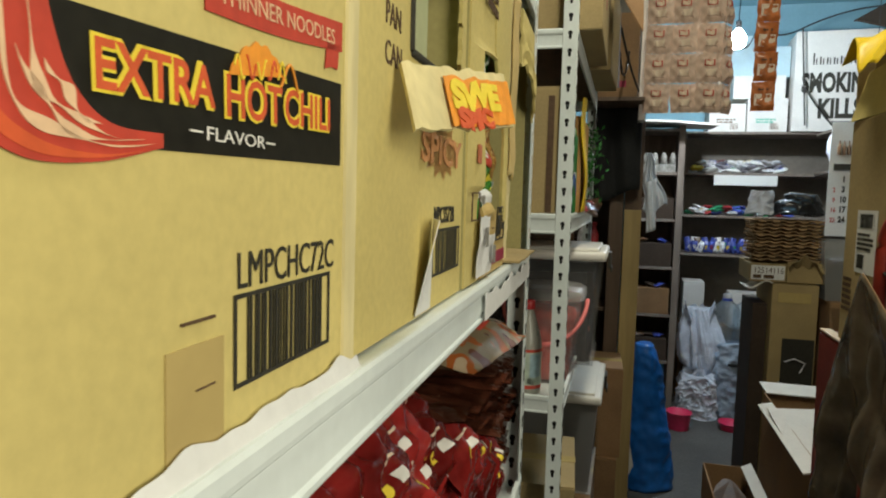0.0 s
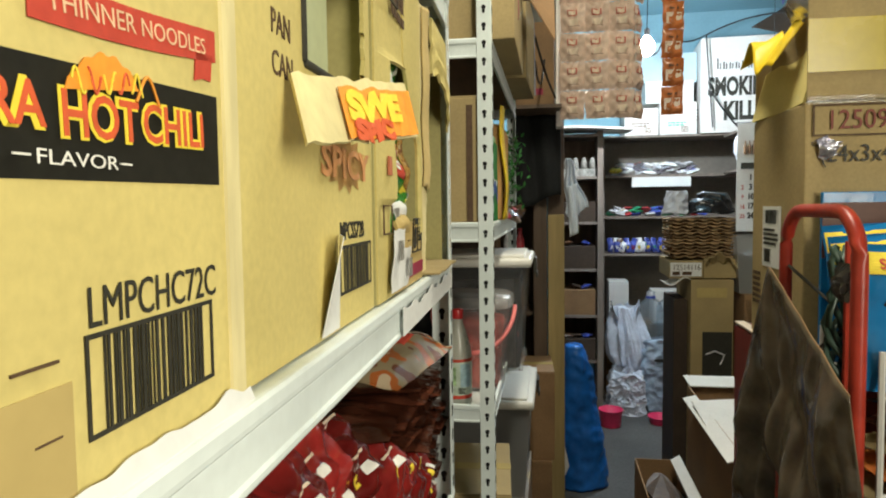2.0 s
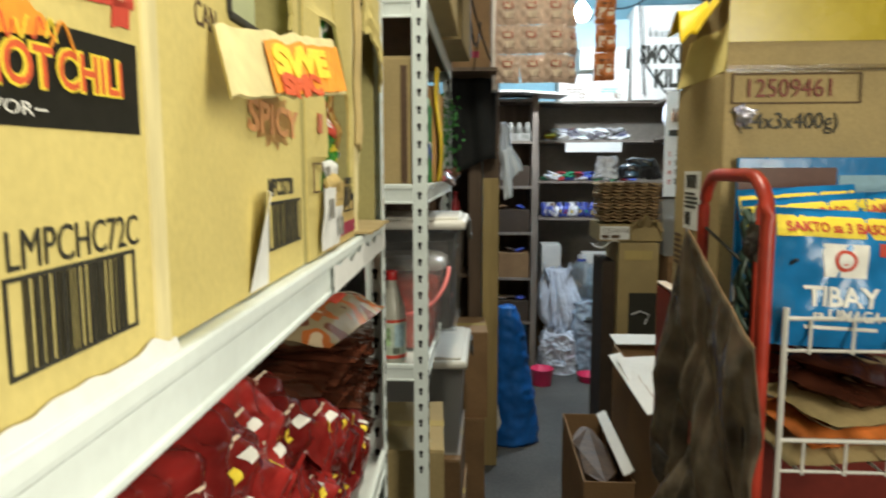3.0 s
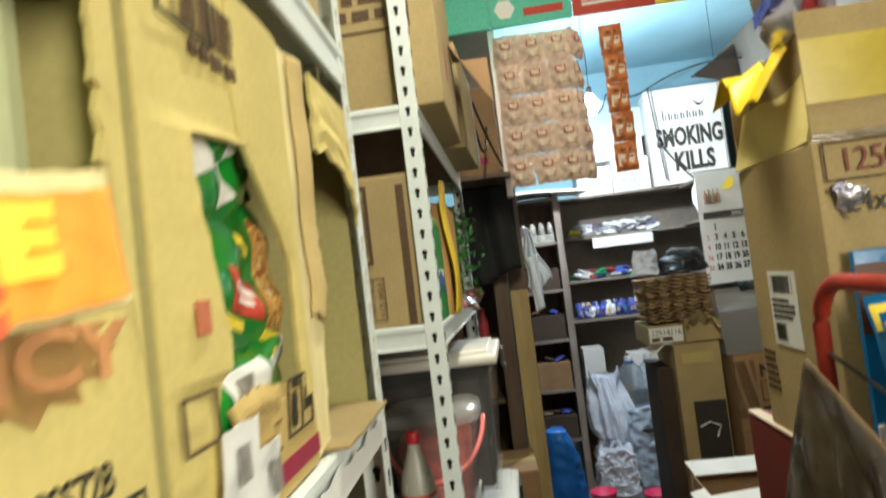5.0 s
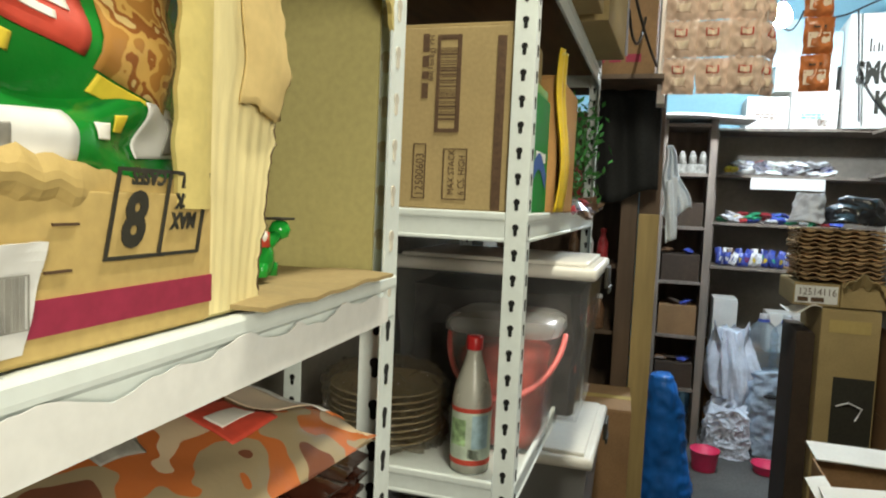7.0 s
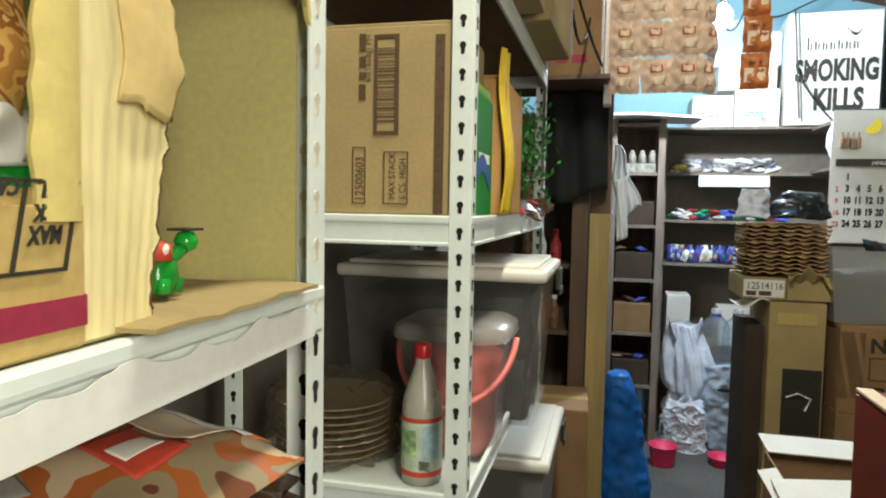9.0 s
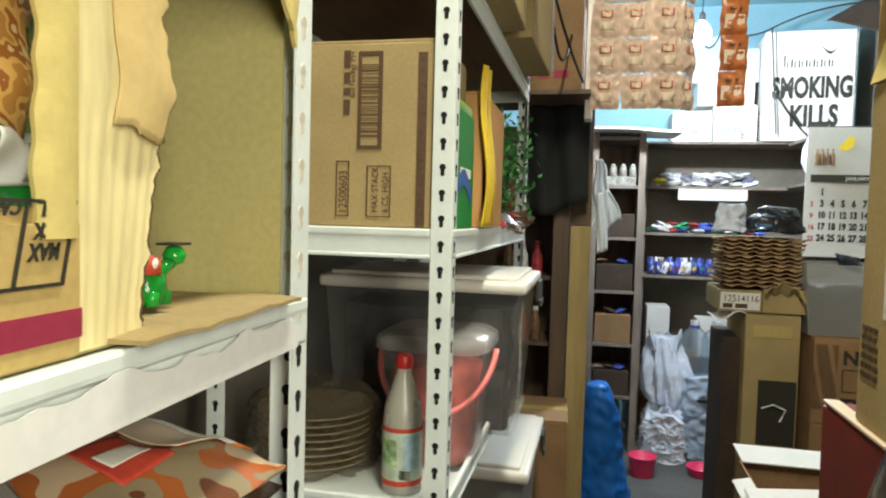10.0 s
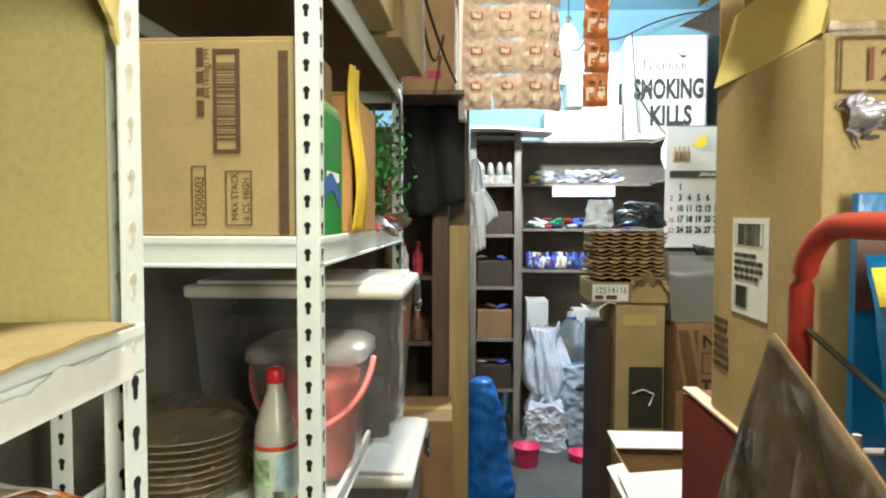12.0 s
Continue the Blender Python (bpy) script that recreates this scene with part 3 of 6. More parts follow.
def noodle_carton_hot():
    y0, y1 = 0.540 - T, 0.772 - T
    ob = thing("noodle_carton", "yellow-tan noodle carton printed with a red chilli on the rack", "box", "noodle cartons", LEAN)
    part("body", box(-0.40, -0.006, y0, y1, 1.515, 1.90, 0.006), KRAFT_PALE, ob)
    s = lambda y, z: at(-0.0055, y - T, z) @ FX
    # folded corner strip, the highlight on its rounded edge put into paler card
    part("corner_strip", box(-0.012, -0.0035, 0.762 - T, 0.779 - T, 1.517, 1.90, 0.004), TORN, ob, "folded corner of the carton, its highlight painted pale")
    # black band with a slanted top
    bm = bmesh.new()
    f = bm.faces.new([bm.verts.new((-0.0056, y - T, z)) for y, z in ((0.575, 1.6232), (0.757, 1.6262), (0.757, 1.6680), (0.561, 1.6582))])
    bmesh.ops.solidify(bm, geom=[f], thickness=0.0004)
    part("band", bm, INK, ob, "black printed band")
    for word, y, z, h, wide in (("EXTRA", 0.581, 1.6385, 0.0192, 0.057), ("HOT", 0.6455, 1.6388, 0.0212, 0.043), ("CHILI", 0.692, 1.6410, 0.0212, 0.048)):
        m = at(-0.0046, y - T, z) @ FX @ pose(0, 0, 0, 0, 0, 2)
        letters(word, h, ob, m, INK_YELLOW, "word_outline", bold=0.0013, depth=0.0001, wide=wide + 0.001)
        letters(word, h, ob, at(0.0002, 0.0005, 0) @ m, INK_SCARLET, "word", bold=0.0003, depth=0.0001, wide=wide)
    letters("FLAVOR", 0.0068, ob, at(-0.0046, 0.634 - T, 1.6290) @ FX, INK_WHITE, "word", wide=0.041, depth=0.0001)
    for y in (0.625, 0.677):
        part("dash", box(-0.0053, -0.0047, y - T, y + 0.007 - T, 1.6310, 1.6317), INK_WHITE, ob)
    # heap of noodles above HOT
    heap = lambda u, v: (-0.0048, 0.648 - T + 0.042 * u, 1.6535 + 0.006 * u + (0.0125 * math.sin(math.pi * min(1, max(0, u))) ** 0.7 + 0.0008 * math.sin(u * 31)) * v)
    part("noodle_picture", sheet(heap, 24, 3, 0.0004), INK_ORANGE, ob, "printed heap of orange noodles")
    for k in range(5):
        strand = [(-0.0042, 0.651 - T + 0.0085 * k + 0.007 * j / 10, 1.6575 + 0.0042 * math.sin(j * 0.55 + k * 1.3) + 0.001 * k) for j in range(11)]
        part("noodle_strand", tube(strand, 0.0005, 5), (INK_YELLOW, INK_SCARLET)[k % 2], ob)
    part("noodle_strand", tube([(-0.0045, 0.688 - T + 0.016 * j / 8, 1.6600 + 0.006 * math.sin(j * 0.6 - 0.9)) for j in range(9)], 0.0007, 5), INK_ORANGE, ob)
    # red ribbon with a folded tail
    bm = sheet(lambda u, v: (-0.0054, 0.634 - T + 0.122 * u, 1.6725 + 0.0105 * u + 0.0145 * v - 0.0012 * math.sin(u * 4)), 18, 1, 0.0004)
    part("ribbon", bm, INK_RED, ob, "faded red printed ribbon")
    bm = sheet(lambda u, v: (-0.0054, 0.735 - T + 0.0155 * u + 0.002 * v, 1.6730 + 0.002 * u + 0.0115 * v + 0.002 * abs(u - 0.5) * (v - 1)), 4, 2, 0.0004)
    part("ribbon_tail", bm, INK_RED, ob)
    letters("THINNER NOODLES", 0.0100, ob, at(-0.0044, 0.642 - T, 1.6772) @ FX @ pose(0, 0, 0, 0, 0, 4.6), INK_PALE, "word", depth=0.0001, wide=0.104)

    # the chilli: a broad pod that curls to a point
    def curve(pts, u):
        k = min(int(u * (len(pts) - 1)), len(pts) - 2)
        f = u * (len(pts) - 1) - k
        p = [Vector(pts[max(0, min(len(pts) - 1, k + j))]) for j in (-1, 0, 1, 2)]
        return 0.5 * (2 * p[1] + (p[2] - p[0]) * f + (2 * p[0] - 5 * p[1] + 4 * p[2] - p[3]) * f * f + (3 * p[1] - p[0] - 3 * p[2] + p[3]) * f ** 3)

    def chilli(u, v, lift=0.0):
        low = curve(((0.5430, 1.672), (0.5445, 1.631), (0.557, 1.6190), (0.583, 1.6187), (0.611, 1.6245)), u)
        top = curve(((0.563, 1.672), (0.569, 1.650), (0.576, 1.637), (0.589, 1.6295), (0.611, 1.6288)), u)
        p = low.lerp(top, v)
        return (-0.0053 + lift, p.x - T, p.y)
    part("chilli_picture", sheet(chilli, 40, 4, 0.0004), INK_RED, ob, "printed red chilli")
    part("chilli_shade", sheet(lambda u, v: chilli(0.12 + 0.80 * u, 0.10 + 0.16 * v * math.sin(math.pi * u), 0.0004), 30, 1, 0.0002), INK_SCARLET, ob)
    for off, a, b in ((0.42, 0.08, 0.95), (0.58, 0.22, 0.9), (0.70, 0.12, 0.8), (0.84, 0.3, 0.7)):
        gleam = lambda u, v: chilli(a + (b - a) * u, off + 0.05 * math.sin(u * 9 + off * 20) + 0.075 * (v - 0.5) * math.sin(math.pi * u) * (1.3 + math.sin(u * 15 + off * 31)), 0.0005)
        part("chilli_gleam", sheet(gleam, 36, 1, 0.0003), INK_PALE, ob)
    part("chilli_stem", sheet(lambda u, v: (-0.0046, 0.5445 - T + 0.017 * u, 1.660 + 0.010 * v - 0.004 * math.sin(u * 3.1) * (1 - v)), 8, 2, 0.0004), INK_ORANGE, ob)
    letters("LMPCHC72C", 0.0205, ob, s(0.6545, 1.5745) @ at(0, 0, 0.0008), INK, "code", 0.82, depth=0.0001)
    barcode(ob, s(0.653, 1.536) @ at(0, 0, 0.0004), 0.091, 0.0365, INK, 3, 0.0018)
    part("tick", box(-0.0056, -0.0048, 0.620 - T, 0.640 - T, 1.5665, 1.5675), INK_BROWN, ob)
    part("tick", box(-0.0056, -0.0048, 0.628 - T, 0.640 - T, 1.5425, 1.5432), INK_BROWN, ob)
    part("tape_patch", box(-0.0058, -0.0052, 0.612 - T, 0.646 - T, 1.518, 1.559), TAPE, ob, "patch of brown tape")
    return ob


noodle_carton_hot()
carton("plain white carton at the near end of the rack", -0.40, -0.004, 0.20 - T, 0.5365 - T, 1.515, 1.88, WHITE_CARD, LEAN, group="noodle cartons")


def torn_edge(n, amount, seed):
    return [amount * (noise.noise(Vector((k * 0.9, seed, 0))) + 0.6 * noise.noise(Vector((k * 2.3, seed, 4)))) for k in range(n)]


def framed_front(x, y0, y1, z0, z1, hole, seed, rough=0.004, n=14):
    """A carton front in y, z with a torn hole (y0, y1, z0, z1), 4 mm thick."""
    bm = bmesh.new()
    hy0, hy1, hz0, hz1 = hole
    inner, outer = [], []
    for side in range(4):
        for k in range(n):
            s = k / n
            a = [(y0 + (y1 - y0) * s, z0), (y1, z0 + (z1 - z0) * s), (y1 - (y1 - y0) * s, z1), (y0, z1 - (z1 - z0) * s)][side]
            b = [(hy0 + (hy1 - hy0) * s, hz0), (hy1, hz0 + (hz1 - hz0) * s), (hy1 - (hy1 - hy0) * s, hz1), (hy0, hz1 - (hz1 - hz0) * s)][side]
            j = rough * noise.noise(Vector((len(inner) * 0.8, seed, 1.0)))
            outer.append(bm.verts.new((x, *a)))
            inner.append(bm.verts.new((x, b[0] + j, b[1] + j * 1.3)))
    c = len(inner)
    faces = [bm.faces.new((outer[k], outer[(k + 1) % c], inner[(k + 1) % c], inner[k])) for k in range(c)]
    bmesh.ops.recalc_face_normals(bm, faces=faces)
    bmesh.ops.solidify(bm, geom=faces, thickness=0.004)
    return bm


def noodle_carton_sweet():
    y0, y1 = 0.785 - T, 1.103 - T
    ob = thing("noodle_carton", "tan noodle carton with a cut hole and torn flap", "box", "noodle cartons", LEAN)
    for a in ((-0.40, -0.396, y0, y1, 1.515, 1.90), (-0.396, -0.02, y0, y1, 1.515, 1.519), (-0.396, -0.02, y0, y1, 1.896, 1.90), (-0.396, -0.02, y0, y0 + 0.004, 1.519, 1.896), (-0.396, -0.02, y1 - 0.004, y1, 1.519, 1.896)):
        part("panel", box(*a), KRAFT_IN, ob)
    part("front", framed_front(-0.016, y0, y1, 1.515, 1.90, (0.905 - T, 1.083 - T, 1.714, 1.822), 2, 0.006), KRAFT_PALE, ob, "carton front with a cut hole")
    part("packet_block", box(-0.30, -0.042, y0 + 0.02, y1 - 0.02, 1.52, 1.86, 0.02), material("pale_green_packet", (0.56, 0.60, 0.36), 0.4, blotch=0.1, grain=0.05), ob, "pale green packets inside")
    part("cut_edge", box(-0.019, -0.009, 0.906 - T, 1.066 - T, 1.7125, 1.7185, 0.002), INK, ob, "dark cut edge of the hole")
    part("cut_edge", box(-0.019, -0.009, 0.9025 - T, 0.9075 - T, 1.716, 1.79, 0.002), INK, ob)

    def flap(u, v):
        top = Vector((-0.006, 0.862, 1.700)).lerp(Vector((0.044, 0.985, 1.713)), u)
        low = Vector((0.012, 0.838, 1.653)).lerp(Vector((0.056, 0.972, 1.669)), u)
        p = low.lerp(top, v)
        return Vector((p.x + 0.0005 * math.sin(u * 45), p.y - T, p.z + 0.004 * noise.noise(Vector((u * 9, 0, 3)))))
    part("torn_flap", sheet(flap, 40, 6, 0.003), TORN, ob, "torn flap of corrugated card")
    part("flap_print", sheet(lambda u, v: Vector(flap(0.3 + 0.68 * u, 0.04 + 0.80 * v)) + Vector((0.0032, -0.0012, 0)), 30, 6, 0.0005), INK_ORANGE, ob, "orange print on the flap")
    on_flap = lambda c: flap(c.x, c.y) + Vector((0.0042 + c.z, -0.0016, 0))
    letters("SWE", 0.60, ob, at(0.34, 0.32, 0), INK_YELLOW, "word", 0.40, bold=0.04, depth=0.0004, warp=on_flap)
    letters("SPIC", 0.42, ob, at(0.36, 0.0, 0.0004), INK_SCARLET, "word", 0.42, bold=0.03, depth=0.0004, warp=on_flap)
    s = lambda y, z: at(-0.0112, y - T, z) @ FX
    letters("SPICY", 0.034, ob, s(0.936, 1.640) @ at(0, 0, 0.0012), material("faded_red_ink", (0.64, 0.30, 0.12), 0.7, grain=0.1, blotch=0.2, blotch_scale=30), "word", wide=0.150, bold=0.001)
    star = [(0.85 + 0.15 * math.cos(k * math.pi)) for k in range(26)]
    bm = bmesh.new()
    rim = [bm.verts.new((-0.0116, 1.010 - T + 0.070 * r * math.cos(k * math.pi / 13), 1.652 + 0.026 * r * math.sin(k * math.pi / 13))) for k, r in enumerate(star)]
    bmesh.ops.solidify(bm, geom=[bm.faces.new(rim)], thickness=0.0004)
    part("faded_print", bm, material("faded_orange_ink", (0.68, 0.42, 0.15), 0.7, grain=0.1, grain_scale=90, blotch=0.2, blotch_scale=20), ob, "faded orange starburst")
    letters("PAN", 0.022, ob, s(0.845, 1.722), INK_BROWN, "word", 0.8)
    letters("CAN", 0.022, ob, s(0.845, 1.697), INK_BROWN, "word", 0.8)
    letters("MPCSS72B", 0.021, ob, s(0.985, 1.588), INK, "code", 0.86, bold=0.0003)
    barcode(ob, s(0.982, 1.542), 0.108, 0.041, INK, 5, 0.0025)
    # white sticker peeling off
    part("sticker", sheet(lambda u, v: (-0.010 + 0.016 * v * (1 - u), 0.925 - T + 0.045 * u + 0.008 * v, 1.518 + 0.075 * v), 6, 8, 0.0008), PAPER, ob, "white sticker peeling away")
    return ob


noodle_carton_sweet()


def noodle_carton_open():
    y0, y1 = 1.113 - T, 1.640 - T
    ob = thing("noodle_carton", "torn-open carton of green noodle packets standing on the rack", "box", "noodle cartons", LEAN)
    for a in ((-0.40, -0.396, y0, y1, 1.515, 1.90), (-0.396, -0.012, y0, y1, 1.515, 1.519), (-0.396, -0.012, y0, y1, 1.896, 1.90), (-0.396, -0.012, y1 - 0.004, y1, 1.519, 1.896), (-0.396, -0.012, y0, y0 + 0.004, 1.519, 1.896)):
        part("panel", box(*a), KRAFT_IN, ob)
    ys = lambda y: y - T
    # front of the left half: full height, with a long slanting tear
    def left_panel(u, v):
        z = 1.515 + 0.385 * v
        tear = 1.374 if z < 1.585 else (1.180 + 0.018 * min(1, max(0, (z - 1.600) / 0.035)) if z < 1.640 else max(1.166, 1.198 - 0.30 * (z - 1.640)))
        if z > 1.585:
            tear += 0.004 * noise.noise(Vector((z * 70, 1, 0)))
        if z > 1.775:
            tear = 1.166 + min(1, (z - 1.775) / 0.012) * 0.19
        return (-0.010 + 0.006 * u * (z > 1.62), ys(1.115 + (tear - 1.115) * u), z)
    part("front_panel", sheet(left_panel, 8, 60, 0.004), KRAFT_PALE, ob, "torn front of the carton")
    # bulging lower lip
    part("lip", sheet(lambda u, v: (-0.007 - 0.003 * min(1, max(0, u - 0.5) * 8) + 0.007 * math.sin(v * 3.1) * (0.6 + 0.4 * math.sin(u * 7)) * (1 - min(1, max(0, u - 0.5) * 8)), ys(1.19 + 0.175 * u), 1.578 + 0.022 * v + 0.005 * math.sin(u * 6) + 0.003 * noise.noise(Vector((u * 20, v, 2)))), 40, 6, 0.004), KRAFT_TAN, ob, "crumpled brown torn lip")
    # hanging torn strip with a ragged edge
    def strip(u, v, flutes=0.0003):
        z = 1.517 + 0.383 * v
        wide = 0.060 + 0.017 * min(1, v / 0.33) + 0.013 * math.exp(-((v - 0.40) / 0.05) ** 2)
        y = 1.368 + wide * u + (0.007 * noise.noise(Vector((v * 34, 5, 0))) + 0.003 * noise.noise(Vector((v * 6, 2, 0)))) * (0.05 * u + 0.95 * u ** 10)
        return (-0.010 + flutes * math.sin(u * 44 + 0.5 * noise.noise(Vector((v * 5, u * 3, 1)))) + 0.004 * noise.noise(Vector((u * 2, v * 6, 7))) * v + 0.005 * u * v, ys(y), z)
    part("torn_strip", sheet(strip, 44, 90, 0.003), TORN, ob, "ragged upright strip of torn card")
    part("torn_rim", tube([Vector(strip(1.0, k / 90)) + Vector((-0.003, 0.0030, 0)) for k in range(91)], 0.0022, 5), INK_BROWN, ob)
    def peel(u, v):
        low = 0.325 + 0.010 * math.sin(u * 5.0 + 0.6) + 0.010 * noise.noise(Vector((u * 12, 3, 0)))
        w = low + (0.99 - low) * v
        p = Vector(strip(0.40 + 0.60 * u, w, 0.0))
        return p + Vector((0.0034 + 0.003 * math.sin(u * 3.1), 0.0005 - 0.003 * math.sin(u * 3.1), 0))
    part("peeled_layer", sheet(peel, 20, 50, 0.0012), PEELED, ob, "smooth outer paper layer still on the strip", True)
    # bent flap at the top right corner
    part("bent_flap", sheet(lambda u, v: (-0.004 + 0.012 * math.sin(u * 3.0) * (1 - v) + 0.008 * noise.noise(Vector((u * 5, v * 5, 1))) * (1 - v), ys(1.462 + 0.175 * u), 1.815 - 0.07 * u ** 2 + (0.082 + 0.07 * u ** 2) * v + 0.008 * noise.noise(Vector((u * 9, 0, 4))) * (1 - v)), 24, 14, 0.004), KRAFT_PALE, ob, "flap bent down from the top")
    part("base_sheet", sheet(lambda u, v: (-0.39 + 0.405 * u, ys(1.40 + 0.225 * v), 1.5205 + 0.004 * noise.noise(Vector((u * 5, v * 5, 2)))), 16, 10, 0.003), KRAFT, ob, "loose brown card lying flat")
    s = lambda y, z: at(-0.0046, ys(y), z) @ FX
    part("side_strip", sheet(lambda u, v: (-0.009 + 0.003 * math.sin(u * 3), ys(1.369 - (1 - u) * (0.026 + 1.05 * max(0, min(0.09, 0.318 * v - 0.12))) + 0.006 * noise.noise(Vector((v * 14, 3, 0))) * (1 - u)), 1.58 + 0.318 * v), 12, 60, 0.004), KRAFT_PALE, ob, "upright strip of card left standing")
    part("lower_panel", box(-0.0090, -0.0056, ys(1.196), ys(1.3725), 1.517, 1.588, 0.001), KRAFT_TAN, ob, "brown lower front of the carton")
    part("stripe", box(-0.0062, -0.0048, ys(1.20), ys(1.373), 1.5270, 1.5425), INK_PURPLE, ob, "dark red printed stripe")
    lean = s(1.290, 1.556) @ Matrix(((1, 0.22, 0, 0), (0, 1, 0, 0), (0, 0, 1, 0), (0, 0, 0, 1)))
    patch(ob, lean, 0.069, 0.044, INK, "frame", 0.0006, 0.0018)
    patch(ob, lean @ at(0.036, 0, 0), 0.0018, 0.044, INK, "rule", 0.0006)
    letters("8", 0.036, ob, lean @ at(0.008, 0.007, 0.001), INK, "number", 0.85, bold=0.0014)
    for word, z, h, wide in (("MAX", 0.022, 0.012, 0.020), ("ACK", 0.032, 0.011, 0.020), ("VEL", 0.043, 0.011, 0.020)):
        letters(word, h, ob, lean @ at(0.062, z, 0.001) @ pose(0, 0, 0, 0, 0, 180), INK, "word", wide=wide, bold=0.0004)
    letters("CASES", 0.010, ob, lean @ at(0.033, 0.043, 0.001) @ pose(0, 0, 0, 0, 0, 180), INK, "word", wide=0.024, bold=0.0004)
    for y, z in ((1.262, 1.573), (1.258, 1.553)):
        patch(ob, s(y, z), 0.014, 0.0012, INK_BROWN, "tick", 0.0006)
    # shipping slips
    for ya, yb, za, zb, k in ((1.150, 1.208, 1.522, 1.590, 1), (1.204, 1.246, 1.522, 1.567, 2)):
        part("paper_slip", sheet(lambda u, v: (-0.0035 + 0.003 * v * v + 0.002 * noise.noise(Vector((u * 2.5 + k, v * 2.5, k))), ys(ya + (yb - ya) * u + 0.010 * v), za + (zb - za) * v + 0.004 * noise.noise(Vector((u * 3, k, 1))) * v), 12, 12, 0.0007), PAPER, ob, "white shipping slip stuck on")
        barcode(ob, at(0.0030, ys(ya + 0.020), zb - 0.034) @ FX, 0.020, 0.022, GREY_PRINT, k, 0.0006)
    patch(ob, s(1.151, 1.649), 0.017, 0.020, INK_DULL, "red_mark")
    patch(ob, s(1.140, 1.838), 0.075, 0.04, INK, "frame", 0.0008, 0.002)
    barcode(ob, s(1.16, 1.842), 0.11, 0.032, INK_BROWN, 8, 0.002)
    lines(ob, s(1.18, 1.826), 0.075, 1, 0.010, INK_BROWN, 4)
    patch(ob, s(1.122, 1.586), 0.044, 0.031, INK_BROWN, "frame", 0.0008, 0.0015)
    return ob


noodle_carton_open()


def green_packet(x, y, z, turn, w, h, seed, prints):
    """A noodle packet standing in the torn carton; prints: name, centre, half sizes, ink, lift, label."""
    m = LEAN @ at(x, y - T, z) @ FX @ pose(0, 0, 0, -6, 4, turn)
    ob = thing("noodle_packet", "glossy green instant noodle packet with a red emblem", "packet", "green noodle packets", m)
    part("wrapper", pouch(w, h, 0.04, seed, 18, 0.08, crumple=0.006), GREEN_FOIL, ob, smooth=True)
    for name, cx, cy, rx, ry, ink, lift, label in prints:
        part(name, skin(w, h, 0.04, seed, cx - rx, cx + rx, cy - ry, cy + ry, 0.08, 0.006, lift, 12), ink, ob, label, True)
    return ob


NOODLES = patchwork("printed_noodle_picture", ((0.42, 0.20, 0.05), (0.60, 0.36, 0.10), (0.30, 0.11, 0.03), (0.66, 0.48, 0.20)), 60)
green_packet(-0.044, 1.290, 1.692, -12, 0.255, 0.165, 1, [
    ("emblem", -0.026, -0.030, 0.032, 0.016, INK_RED, 0.0012, "red emblem"), ("emblem_bar", -0.026, -0.026, 0.022, 0.003, INK_WHITE, 0.0022, ""),
    ("emblem_bar", -0.026, -0.035, 0.014, 0.002, INK_WHITE, 0.0022, ""), ("banner", -0.052, -0.054, 0.024, 0.004, INK_YELLOW, 0.0012, "yellow banner"),
    ("banner", -0.020, 0.010, 0.022, 0.004, INK_YELLOW, 0.0012, ""), ("noodle_picture", 0.046, -0.002, 0.032, 0.046, NOODLES, 0.0013, "printed fried noodles"),
    ("yellow_edge", 0.040, -0.053, 0.022, 0.004, INK_YELLOW, 0.0013, "")])
green_packet(-0.038, 1.278, 1.606, 4, 0.245, 0.100, 2, [
    ("data_panel", -0.040, 0.003, 0.042, 0.012, PAPER, 0.0013, "white printed panel"), ("data_panel", 0.078, 0.008, 0.022, 0.014, PAPER, 0.0013, "white printed panel"),
    ("barcode_block", -0.042, 0.002, 0.013, 0.006, GREY_PRINT, 0.0023, "grey barcode"), ("barcode_block", 0.090, 0.006, 0.005, 0.010, GREY_PRINT, 0.0023, ""),
    ("emblem", 0.012, 0.030, 0.012, 0.006, INK_RED, 0.0013, "red emblem"), ("dot", 0.022, 0.006, 0.006, 0.004, INK_WHITE, 0.0013, ""),
    ("dot", 0.036, 0.010, 0.004, 0.004, INK_YELLOW, 0.0013, "")])
green_packet(-0.040, 1.232, 1.788, 20, 0.22, 0.15, 3, [
    ("check", -0.040, -0.010, 0.018, 0.016, INK_WHITE, 0.0013, "white printed check"), ("check", -0.006, -0.040, 0.016, 0.014, INK_WHITE, 0.0013, "white printed check"),
    ("check", 0.030, -0.012, 0.016, 0.014, INK_WHITE, 0.0013, "white printed check")])
# little green charm inside the open carton
toy = thing("toy_turtle", "small green plastic toy in the open carton", "toy", m=LEAN @ at(-0.052, 1.496 - T, 1.5265))
part("body", lathe([(0.0, 0), (0.012, 0), (0.015, 0.008), (0.014, 0.020), (0.008, 0.028), (0.0, 0.029)], 16), GREEN_FOIL, toy, smooth=True)
for k in (-1, 1):
    part("foot", lathe([(0.0, 0), (0.005, 0), (0.005, 0.010), (0.0, 0.011)], 10, at(0.010, 0.007 * k, 0)), GREEN_FOIL, toy, smooth=True)
part("shell", lathe([(0.0, 0.022), (0.012, 0.023), (0.011, 0.034), (0.0, 0.038)], 14, at(0.002, -0.005, 0)), INK_RED, toy, "red shell", True)
part("shell_spot", lathe([(0.0, 0), (0.004, 0), (0.0, 0.0015)], 10, at(0.013, -0.008, 0.031) @ FX), INK_WHITE, toy)
